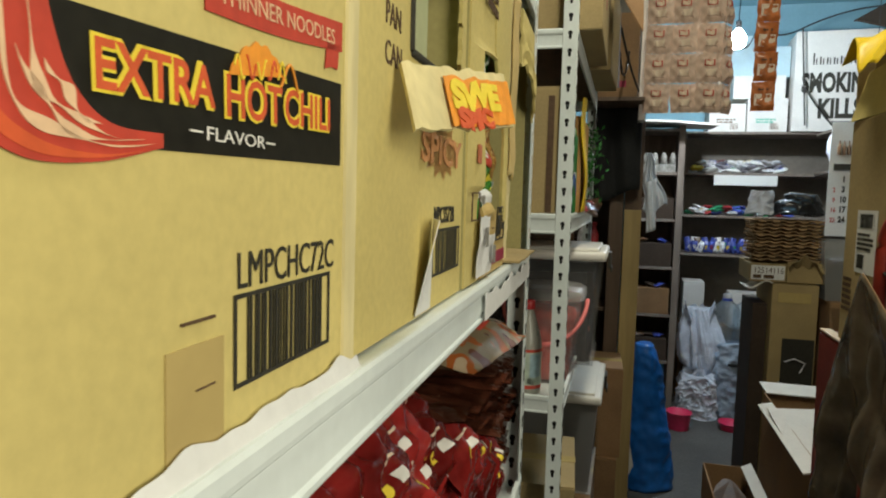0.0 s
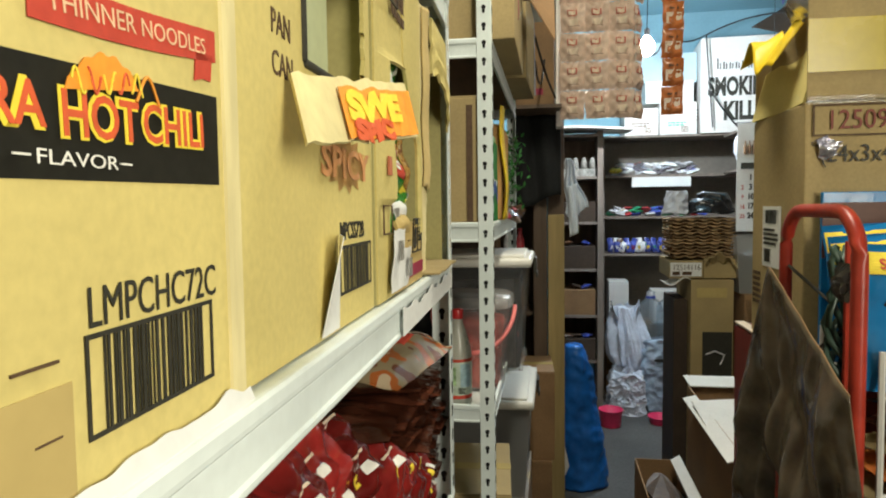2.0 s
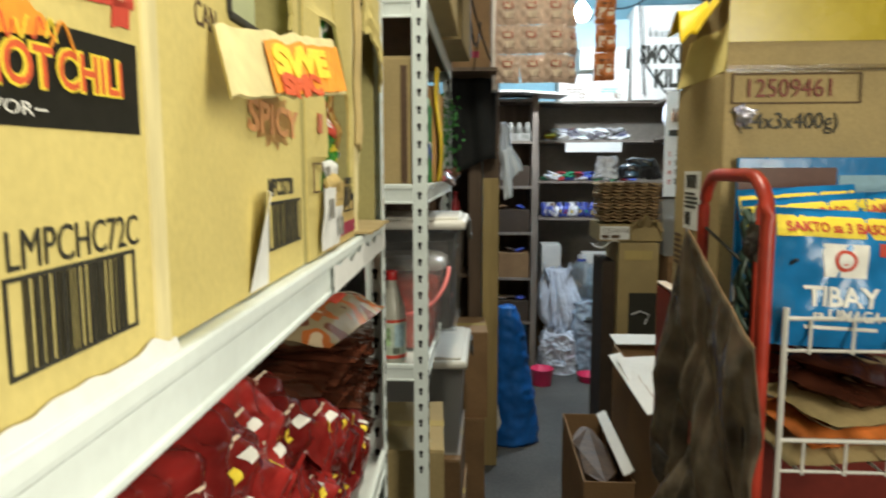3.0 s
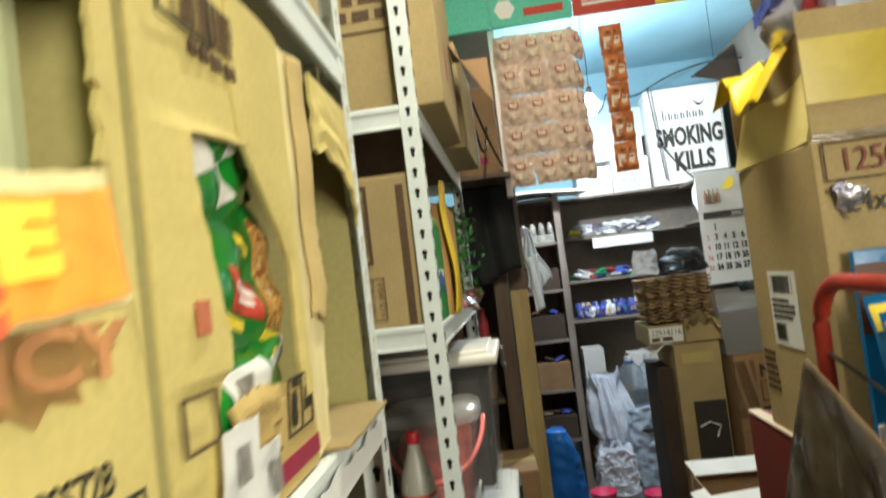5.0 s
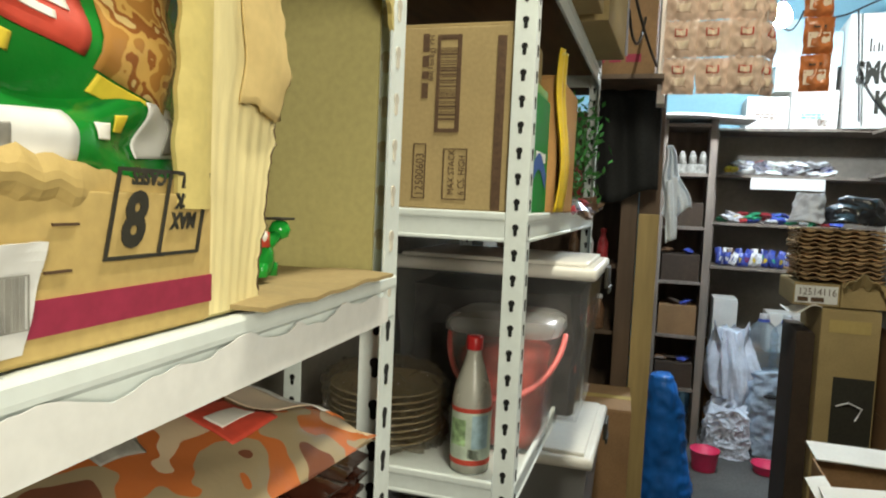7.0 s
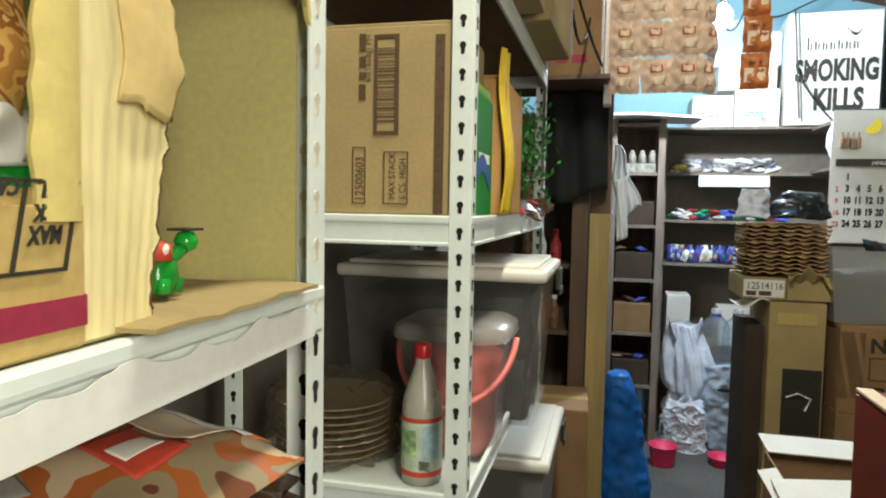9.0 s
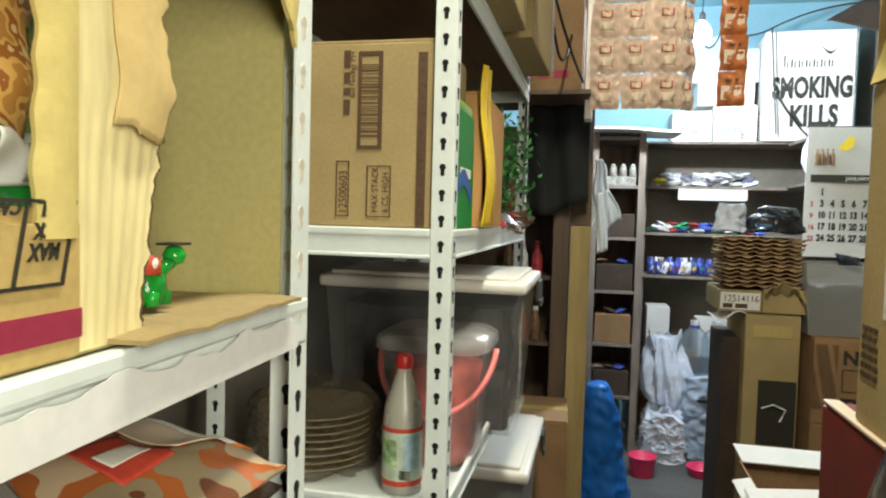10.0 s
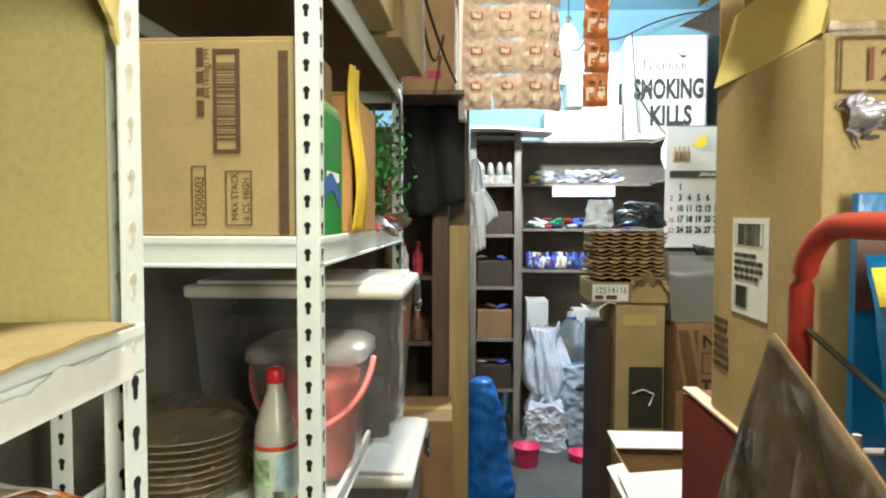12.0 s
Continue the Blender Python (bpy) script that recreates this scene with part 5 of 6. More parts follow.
rnd = random.Random(12)
for c in range(4):
    for r in range(5):
        x = -0.070 + 0.1135 * c
        back = 0.0
        if c == 3:
            x, back = 0.222 + rnd.uniform(-0.01, 0.01), 0.035
        m = at(x + rnd.uniform(-0.004, 0.004), 3.75 + back + rnd.uniform(-0.006, 0.006), 2.09 + 0.135 * r) @ FY @ pose(0, 0, 0, rnd.uniform(-5, 5), rnd.uniform(-9, 9) + (55 if c == 3 else 0), rnd.uniform(-2, 2))
        sachet("tan", m, "tan coffee sachet with a red label in a hanging strip", "hanging coffee sachets")
for r in range(5):
    m = at(0.385 + 0.004 * (r % 2), 3.75, 2.095 + 0.13 * r) @ FY @ pose(0, 0, 0, rnd.uniform(-6, 6), rnd.uniform(-10, 10), rnd.uniform(-2, 2))
    sachet("orange", m, "orange-brown sachet in a single hanging strip", "hanging orange sachets")

for x in (-0.07, 0.0435, 0.157, 0.222, 0.385):
    ob = thing("hanging_string", "thin string holding a strip of sachets", "string", "sachet strings")
    part("string", tube([(x, 3.72, 2.90), (x, 3.755, 2.70), (x, 3.764, 2.04)], 0.0015, 5), WIRE_WHITE, ob)
# bulb on its flex
bl = thing("light_bulb", "lit white bulb hanging on a black flex", "lamp", m=at(0.440, 5.00, 2.613))
part("glass", lathe([(0.014, 0.075), (0.026, 0.06), (0.044, 0.03), (0.047, 0.004), (0.038, -0.026), (0.020, -0.042), (0.0, -0.046)], 24), BULB, bl, "glowing white bulb", True)
part("cap", lathe([(0.0145, 0.076), (0.018, 0.078), (0.018, 0.12), (0.006, 0.13)], 16), CABLE, bl, "black lamp holder")
part("flex", tube([(0, 0, 0.13), (0.004, 0.0, 0.30), (-0.004, 0.01, 0.45), (0, 0.0, 0.635)], 0.003, 6), CABLE, bl)

# ---- back room: ladder shelf ----
ls = thing("ladder_shelf", "tall narrow brown wooden shelf with stored trays", "shelf", m=at(0, 5.80, 0))
for x in (-0.125, 0.185):
    part("upright", box(x, x + 0.045, 0, 0.36, 0, 2.19, 0.003), WOOD_GREY, ls)
for z in (0.392, 0.752, 1.118, 1.485, 1.838, 2.165):
    part("shelf", box(-0.079, 0.184, 0.005, 0.35, z - 0.022, z, 0.002), WOOD_GREY, ls)
part("back_board", box(-0.125, 0.23, 0.36, 0.372, 0.3, 2.19), WOOD_DARK, ls)
# boxes, cones and packets here take darker colours for the shelf's shade
for z, h, mat in ((0.392, 0.17, DARK_SHADED), (0.752, 0.20, KRAFT_DARK), (1.118, 0.18, DARK_SHADED), (1.485, 0.16, DARK_SHADED), (1.838, 0.06, GREY_PRINT)):
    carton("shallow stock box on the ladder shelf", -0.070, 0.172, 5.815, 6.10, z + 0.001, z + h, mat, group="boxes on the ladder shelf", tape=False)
for k in range(4):
    o = thing("egg_carton_cone", "pulp cones standing on the ladder shelf, greyed for its shade", "tray", "pulp cones", at(-0.045 + 0.065 * k, 5.87, 1.899))
    part("cone", lathe([(0.028, 0), (0.024, 0.05), (0.012, 0.085), (0.0, 0.09)], 10), GREY_PRINT, o, smooth=True)
for k in range(9):
    z = (0.563, 0.953, 1.299, 1.646)[k % 4]
    o = thing("small_packet", "small packets lying on a stock box", "packet", "packets on the ladder shelf", at(-0.04 + 0.07 * (k % 3) , 5.88, z + 0.018) @ pose(0, 0, 0, 10, 20 * (k % 2), 40 * k))
    part("wrapper", pouch(0.09, 0.07, 0.03, k, 6), (GOODS[5], DARK_SHADED, GOODS[1])[k % 3], o, smooth=True)
wb = thing("white_board", "white board laid over the top of the shelves", "board", m=at(0, 5.6, 2.195))
part("board", sheet(lambda u, v: (-0.12 + 0.56 * u, 0.02 + 0.5 * v, 0.0 + 0.006 * math.sin(u * 5) - 0.02 * u * (1 - v)), 10, 4, 0.014), WHITE_CARD, wb)

# ---- back room: wall shelves ----
bs = thing("wall_shelving", "grey wooden wall shelving crowded with small goods", "shelving", m=at(0, 6.2, 0))
for z in (1.206, 1.518, 1.857, 2.18):
    part("shelf", box(0.235, 1.70, 0.0, 0.38, z - 0.02, z, 0.002), WOOD_GREY, bs)
part("upright", box(0.235, 0.27, 0.02, 0.38, 0, 2.16, 0.002), WOOD_GREY, bs)
part("upright", box(1.665, 1.70, 0.02, 0.38, 0, 2.16, 0.002), WOOD_GREY, bs)
part("back_board", box(0.235, 1.70, 0.385, 0.397, 0, 2.16), WALL_DARK, bs)
part("price_card", box(0.487, 0.952, -0.012, -0.006, 1.758, 1.838, 0.001), PAPER, bs, "white price strip on the shelf edge")
rs = thing("side_shelf", "grey wooden side shelf holding tobacco packs", "shelf", m=at(1.0, 5.4, 0))
for z in (1.50, 1.87, 2.16):
    part("shelf", box(0.20, 0.745, 0.0, 0.78, z - 0.02, z, 0.002), WOOD_GREY, rs)
rnd = random.Random(8)


def goods_row(x0, x1, y, z, step, mats, size, label, group, upright):
    x = x0
    while x < x1:
        o = thing("small_packet", label, "packet", group, at(x, y + rnd.uniform(-0.02, 0.05), z + size[2] / 2 + 0.004) @ pose(0, 0, 0, (90 if upright else rnd.uniform(-18, 18)), rnd.uniform(-24, 24), rnd.uniform(-30, 30)))
        mat = mats[rnd.randrange(len(mats))]
        part("wrapper", pouch(size[0], size[1], size[2] if not upright else 0.03, rnd.random() * 50, 6, 0.12), mat, o, smooth=True)
        part("print", box(-size[0] * 0.25, size[0] * 0.25, -size[1] * 0.2, size[1] * 0.15, size[2] * 0.5 - 0.002 if not upright else 0.012, size[2] * 0.5 + 0.001 if not upright else 0.0165), GOODS[rnd.randrange(6)], o)
        x += step * rnd.uniform(0.8, 1.2)


for lift in (0.0, 0.03, 0.06):
    goods_row(0.36 + lift, 1.0 - lift, 6.26, 1.857 + lift, 0.062, [GOODS[0], GOODS[0], SILVER_FOIL, PAPER], (0.11, 0.075, 0.035), "white sachets heaped on the shelf", "white sachets on the shelf", False)
    goods_row(0.33 + lift, 1.1 - lift, 6.26, 1.518 + lift * 0.7, 0.066, [GOODS[2], GOODS[0], GOODS[3], GOODS[1]], (0.09, 0.06, 0.03), "bright small packets heaped on the shelf", "bright packets on the shelf", False)
goods_row(0.33, 0.80, 6.25, 1.206, 0.042, [GOODS[1], GOODS[1], GOODS[0]], (0.045, 0.09, 0.10), "small blue packs standing on the shelf", "blue packs on the shelf", True)
goods_row(0.33, 0.80, 6.30, 1.206, 0.05, [GOODS[1], GOODS[0], GOODS[5]], (0.05, 0.12, 0.13), "small blue packs standing on the shelf", "blue packs on the shelf", True)
goods_row(0.82, 1.2, 6.26, 1.206, 0.04, [GOODS[0], GOODS[2], GOODS[3]], (0.05, 0.10, 0.14), "white packs standing on the shelf", "white packs on the shelf", True)
yb = thing("lemon_packet", "yellow packet at the end of the shelf", "packet", m=at(0.36, 6.24, 1.895))
part("wrapper", pouch(0.10, 0.08, 0.05, 3, 8), GOODS[4], yb, smooth=True)
for k in range(9):
    o = thing("tobacco_pack", "white and red tobacco packs stood in a row", "pack", "tobacco packs", at(1.24 + 0.052 * k, 5.44, 1.871))
    part("body", box(0, 0.048, 0, 0.10, 0, 0.13 + 0.05 * (k % 3), 0.003), PAPER, o)
    part("stripe", box(0.006, 0.042, -0.0012, 0.0005, 0.06, 0.11), GOODS[3] if k % 2 else GOODS[0], o)
pb = thing("plastic_bag", "clear plastic bag hung from the shelf edge", "bag", m=at(1.18, 5.42, 1.87))
part("film", crumpled(lambda u, v: ((0.06 + 0.03 * math.sin(v * 3)) * math.cos(6.283 * u), 0.05 * math.sin(6.283 * u), 0.24 * v), 24, 10, 0.02, 12, 6), BAG_WHITE, pb, smooth=True)

# white cartons and the tobacco case on top
for k, (xa, xb, h) in enumerate(((0.43, 0.70, 0.22), (0.71, 1.0, 0.26))):
    c = carton("white carton lying on the wall shelving", xa, xb, 6.22, 6.55, 2.18, 2.18 + h, WHITE_CARD, group="white cartons on top")
    lines(c, at(-0.08, -0.1658, 0.09) @ FY, 0.14, 2, 0.012, INK_GREEN if k else GOODS[5], 40 + k)
    barcode(c, at(0.02, -0.1658, 0.02) @ FY, 0.06, 0.045, GOODS[5], 45 + k)
c = carton("white carton with a pale green mark on the shelving", 0.60, 0.98, 6.25, 6.55, 2.44, 2.62, WHITE_CARD, group="white cartons on top")
part("green_mark", lathe([(0.0, -0.001), (0.05, -0.001), (0.05, 0.001), (0.0, 0.001)], 16, at(0.06, -0.1508, -0.10) @ pose(0, 0, 0, 90) @ Matrix.Diagonal((1.3, 0.5, 1, 1))), INK_GREEN, c)
for k, (xa, xb, z0, z1) in enumerate(((0.55, 0.80, 2.62, 2.95), (0.82, 1.02, 2.62, 2.86))):
    c = carton("pale carton stacked high against the wall", xa, xb, 6.34, 6.58, z0, z1, material("pale_blue_card_%s" % "ab"[k], (0.45, 0.60, 0.66), 0.7, grain=0.04, grain_scale=60, blotch=0.1), group="pale cartons on top")
tc = carton("white tobacco case with a black health warning", 1.03, 1.60, 6.16, 6.55, 2.18, 2.93, WHITE_CARD, turn=-3, tape=False)
g = at(0, -0.1962, 0) @ FY
letters("SMOKING", 0.195, tc, g @ at(0.018, 0.298, 0), INK, "word", 0.80, True, 0.009, wide=0.50)
letters("KILLS", 0.195, tc, g @ at(0.035, 0.105, 0), INK, "word", 0.80, True, 0.009, wide=0.30)
for k in range(7):
    patch(tc, g @ at(-0.165 + 0.046 * k, 0.50, 0), 0.010, 0.058 if k in (1, 4) else 0.085 if k == 0 else 0.05, INK, "brand_bar")
    patch(tc, g @ at(-0.145 + 0.046 * k, 0.50, 0), 0.008, 0.045, INK, "brand_bar")
part("bird_emblem", sheet(lambda u, v: (0.06 + 0.11 * u, -0.1968, 0.615 + 0.03 * math.sin(u * 5 + 2) + 0.022 * v * (1 - abs(2 * u - 1))), 12, 3, 0.001), INK, tc, "black bird emblem")
lines(tc, at(-0.2862, 0.12, 0.20) @ FN, 0.20, 4, 0.016, GOODS[5], 51)

# cables to the case
cb2 = thing("overhead_cable", "black cable looped across the back room", "cable")
for a, b, sag in (((0.72, 6.10, 2.94), (1.02, 6.12, 2.93), 0.04), ((1.02, 6.12, 2.93), (1.70, 5.9, 3.02), -0.06), ((1.04, 6.10, 2.93), (1.10, 6.12, 2.22), 0.0), ((1.08, 6.10, 2.50), (1.30, 6.10, 2.20), 0.02), ((0.46, 5.30, 2.70), (0.72, 6.10, 2.94), 0.10)):
    part("cable", tube(arc(a, b, sag), 0.006, 6), CABLE, cb2)

ob = thing("hanging_board", "dark board hung aslant under the ceiling", "board")
part("board", sheet(lambda u, v: (1.39 + 0.34 * u, 6.08 + 0.06 * v, 2.970 - 0.09 * u + (0.01 + 0.30 * u) * v), 6, 4, 0.012), DARK_SHADED, ob)

# calendar
cal = thing("wall_calendar", "large paper wall calendar hung by its top edge", "calendar", m=at(1.02, 5.09, 1.43))
part("sheet", sheet(lambda u, v: (0.44 * u, 0.008 * math.sin(v * 4) + 0.02 * u, 0.70 * v), 8, 16, 0.002), PAPER, cal)
part("top_strip", tube([(-0.005, 0, 0.70), (0.445, 0.02, 0.705)], 0.006, 6), STEEL, cal)
part("cord", tube([(0.22, 0.01, 0.70), (0.22, 0.012, 1.818)], 0.002, 5), CABLE, cal)
g = at(0, -0.004, 0) @ FY
for r, row in enumerate(((1,), (3, 4, 5, 6, 7, 8), (10, 11, 12, 13, 14, 15), (17, 18, 19, 20, 21, 22), (24, 25, 26, 27, 28, 29))):
    for k, d in enumerate(row):
        letters(str(d), 0.050, cal, g @ at(0.085 + 0.052 * k, 0.335 - 0.062 * r, 0.004 + 0.001 * k), INK, "date", 0.75, True, 0.0025)
for r, d in enumerate((2, 9, 16, 23)):
    letters(str(d), 0.038, cal, g @ at(0.035, 0.273 - 0.062 * r, 0.004), INK_RED, "date", 0.8, True, 0.001)
part("month_bar", box(0.025, 0.425, -0.010, 0.0, 0.405, 0.445), INK, cal, "dark month heading")
letters("JANUARY", 0.030, cal, g @ at(0.25, 0.414, 0.0108), INK_WHITE, "month", 0.9, True)
bm = bmesh.new()
for k in range(4):
    lathe([(0.011, 0), (0.011, 0.05), (0.004, 0.065), (0.004, 0.085)], 8, at(0.05 + 0.026 * k, -0.004, 0.50), bm)
part("bottle_picture", bm, GOODS[5], cal)
part("sun_picture", lathe([(0.0, -0.001), (0.045, -0.001), (0.045, 0.001), (0.0, 0.001)], 18, at(0.19, 0.004, 0.62) @ pose(0, 0, 0, 90)), INK_YELLOW, cal, "yellow printed disc")
part("emblem", lathe([(0.0, -0.001), (0.028, -0.001), (0.028, 0.001), (0.0, 0.001)], 18, at(0.06, 0.0, 0.63) @ pose(0, 0, 0, 90)), GOODS[0], cal)
part("curled_corner", sheet(lambda u, v: (0.34 + 0.10 * u, -0.02 - 0.05 * u * (1 - v), 0.60 + 0.10 * v * (1 - 0.4 * u)), 6, 6, 0.0015), PAPER, cal)

# ---- back room floor ----
wbag = thing("carrier_bag", "bulging white plastic carrier bag on the floor", "bag", m=at(0.42, 5.95, 0))


def bag_body(u, v):
    """A pleated sack: a slumped foot, a tied waist and a gathered, flaring mouth."""
    a = 6.283 * u
    wide = 0.150 + 0.020 * math.sin(v * 3.1) - 0.035 * math.exp(-((v - 0.40) / 0.07) ** 2) - 0.05 * max(0, v - 0.7) / 0.3
    pleat = abs(noise.noise(Vector((math.cos(a) * 2.4, math.sin(a) * 2.4, v * (1.1 if v > 0.42 else 6.0) + (4 if v > 0.42 else 0)))))
    fine = abs(noise.noise(Vector((math.cos(a) * 6, math.sin(a) * 6, v * (2.5 if v > 0.42 else 11)))))
    r = wide * (1.12 - 0.75 * pleat - 0.28 * fine)
    lean = 0.03 * math.sin(v * 4)
    top = 0.05 * noise.noise(Vector((math.cos(a) * 3, math.sin(a) * 3, 7))) * max(0, v - 0.6)
    return (r * math.cos(a) + lean, 0.85 * r * math.sin(a), 0.004 + 0.80 * v + 2 * top)


part("film", crumpled(bag_body, 120, 80, 0.007, 16, 2), BAG_WHITE, wbag, smooth=True)
for x, tip in ((-0.07, -0.05), (0.05, 0.045)):
    part("handle", sheet(lambda u, v: (x + tip * v + 0.05 * (u - 0.5) * (1.2 - v), -0.06 + 0.02 * math.sin(u * 7 + v * 3), 0.70 + 0.17 * v - 0.05 * u * v), 10, 10, 0.002), BAG_WHITE, wbag, "twisted bag handle", True)
bundle = thing("plastic_bundle", "crumpled white plastic sack slumped on the floor", "bag", m=at(0.41, 5.74, 0))
part("film", crumpled(lambda u, v: ((0.135 - 0.02 * v) * math.cos(6.283 * u), 0.08 * math.sin(6.283 * u), 0.004 + 0.30 * v + 0.02 * math.sin(u * 19) * v), 90, 44, 0.030, 13, 6), BAG_WHITE, bundle)


def water_jug(x, y, z, k, label):
    o = thing("water_jug", label, "water bottle", "water bottles", at(x, y, z) @ Matrix.Diagonal((k, k, k, 1)))
    prof = [(0.085, 0.0), (0.09, 0.01)]
    for r in range(6):
        prof += [(0.09, 0.03 + r * 0.042), (0.083, 0.048 + r * 0.042)]
    prof += [(0.088, 0.29), (0.07, 0.335), (0.03, 0.37), (0.024, 0.375), (0.024, 0.39)]
    part("body", lathe(prof, 24), WATER, o, smooth=True)
    part("cap", lathe([(0.028, 0.385), (0.028, 0.412), (0.0, 0.415)], 16), GOODS[0], o, "white cap")
    part("neck_ring", lathe([(0.031, 0.365), (0.033, 0.368), (0.033, 0.378), (0.03, 0.381)], 16), GOODS[1], o, "blue neck ring")
    return o


crate = carton("dark crate under the water bottles", 0.56, 0.86, 5.95, 6.18, 0.0, 0.44, KRAFT_DARK, tape=False)
water_jug(0.62, 6.03, 0.44, 1.15, "blue-tinted water bottle beside the white bag")
water_jug(0.76, 6.02, 0.44, 1.15, "blue-tinted water bottle on the crate")
ob = thing("wrapped_bundle", "bundle wrapped in clear shiny plastic", "bundle", m=at(0.66, 5.86, 0))
part("film", crumpled(lambda u, v: ((0.14 - 0.03 * v) * math.cos(6.283 * u), 0.09 * math.sin(6.283 * u), 0.004 + 0.56 * v), 70, 44, 0.035, 8, 5), material("bluish_film", (0.36, 0.44, 0.55), 0.15, blotch=0.3, blotch_scale=9, grain=0.1, bump=0.8), ob, smooth=True)
part("tie", lathe([(0.10, 0.40), (0.115, 0.405), (0.115, 0.42), (0.10, 0.425)], 18), CABLE, ob)


def tub(x, y, r, h, label):
    o = thing("pink_tub", label, "tub", "pink tubs on the floor", at(x, y, 0))
    part("wall", lathe([(r * 0.8, 0), (r * 0.82, 0.004), (r, h), (r * 1.05, h + 0.003), (r * 1.05, h - 0.006), (r * 0.97, h - 0.004), (r * 0.79, 0.008), (0.0, 0.008)], 28), HOT_PINK, o, smooth=True)


tub(0.255, 5.42, 0.085, 0.125, "hot pink plastic tub on the concrete floor")
tub(0.62, 5.52, 0.085, 0.055, "shallow hot pink basin on the concrete floor")
for k, (x, w2, z1, mat) in enumerate(((0.30, 0.16, 0.98, WHITE_CARD), (0.66, 0.30, 0.90, WHITE_CARD))):
    carton("pale carton against the back shelving", x, x + w2, 6.22 if k else 6.14, 6.42, 0.62, z1, mat, group="pale cartons at the back", tape=False)
carton("dark carton against the back shelving", 0.29, 1.0, 6.26, 6.55, 0.0, 0.62, KRAFT_DARK, group="pale cartons at the back", tape=False)

# blue sheet draped over a stool
ob = thing("draped_blue_sheet", "blue plastic sheet draped over a narrow stack", "tarpaulin", m=at(-0.005, 4.36, 0))
part("sheet", crumpled(lambda u, v: ((0.145 - 0.10 * v ** 1.6) * math.cos(6.283 * u) - 0.03 * v, (0.13 - 0.07 * v) * math.sin(6.283 * u), 0.004 + 0.835 * v - 0.03 * v ** 8), 70, 50, 0.022, 7, 11), BLUE_BAG, ob, smooth=True)
carton("brown carton standing by the doorway", -0.50, -0.165, 3.58, 3.93, 0.42, 0.84, KRAFT_DARK, turn=3, group="cartons on the floor")
carton("brown carton standing by the doorway", -0.50, -0.17, 3.56, 3.93, 0.0, 0.42, KRAFT_DARK, group="cartons on the floor")
ob = thing("paper_scrap", "scrap of white card stuck out of the cartons", "paper", m=at(-0.16, 4.02, 0.20))
part("card", sheet(lambda u, v: (0.03 * u + 0.05 * v, 0.02 * u, 0.17 * v * (1 - 0.3 * u) - 0.1 * u), 4, 4, 0.003), WHITE_CARD, ob)

# ---- stock on the east side ----
cz = carton("tall kraft carton with a dark square cut-out", 0.527, 0.735, 4.0, 4.40, 0.0, 1.230, KRAFT, tape=False)
part("cut_out", box(-0.046, 0.097, -0.203, -0.198, 0.70, 0.965), INK, cz, "dark square hole")
part("tape_strip", box(-0.075, 0.070, -0.2025, -0.2005, 1.140, 1.190), TAPE, cz, "strip of tape on the front")
part("string", tube([(-0.03, -0.205, 0.85), (0.01, -0.215, 0.87), (0.06, -0.21, 0.85), (0.04, -0.207, 0.80)], 0.004, 5), GOODS[0], cz, "knotted pale string")
part("torn_flap", sheet(lambda u, v: (-0.10 - 0.12 * u, -0.19 + 0.2 * v, 1.233 - 0.02 * u + 0.015 * math.sin(u * 6)), 8, 6, 0.004), WHITE_CARD, cz, "torn pale flap sticking out")
# stands for the tall carton's unlit side, shade put into the colour
carton("carton beside the tall one, shade put into its dark colour", 0.455, 0.524, 4.06, 4.4, 0.0, 1.12, DARK_SHADED, tape=False)
cl = carton("low carton with a printed white label", 0.425, 0.590, 4.02, 4.36, 1.236, 1.325, KRAFT, tape=False)
part("label", box(-0.078, 0.074, -0.1725, -0.1702, 0.010, 0.080), PAPER, cl, "white printed label")
letters("12514116", 0.040, cl, at(-0.068, -0.1732, 0.042) @ FY, INK_BROWN, "code", wide=0.13)
lines(cl, at(-0.068, -0.1732, 0.016) @ FY, 0.12, 1, 0.018, INK_BROWN, 60)
ct = carton("torn kraft carton beside the labelled one", 0.594, 0.760, 4.02, 4.36, 1.236, 1.335, KRAFT, tape=False)
part("torn_flap", sheet(lambda u, v: (-0.08 + 0.16 * u, -0.175 - 0.03 * v, 0.08 + 0.05 * v * math.sin(u * 4) + 0.01 * math.sin(u * 20)), 14, 4, 0.004), KRAFT, ct)


def egg_tray(m):
    o = thing("egg_tray", "grey-brown pulp egg tray in a stack", "egg tray", "stack of egg trays", m)
    def cup(u, v):
        return (0.31 * (u - 0.5), 0.29 * (v - 0.5), 0.006 * math.cos(u * 6.283 * 5) * math.cos(v * 6.283 * 4.5) - 0.004 * max(abs(u - 0.5), abs(v - 0.5)) ** 6 * 64)
    part("pulp", sheet(cup, 48, 30, 0.004), EGG, o, smooth=True)
    return o


tray = None
for k in range(12):
    rnd = random.Random(k)
    m = at(0.590 + rnd.uniform(-0.010, 0.010), 4.17 + rnd.uniform(-0.008, 0.008), 1.350 + 0.0172 * k) @ pose(0, 0, 0, 0, 0, rnd.uniform(-2, 2))
    tray = egg_tray(m) if tray is None else copy_thing(tray, m)
ob = thing("black_bag", "black plastic bag tied over the egg trays", "bag", m=at(0.625, 4.12, 1.562))
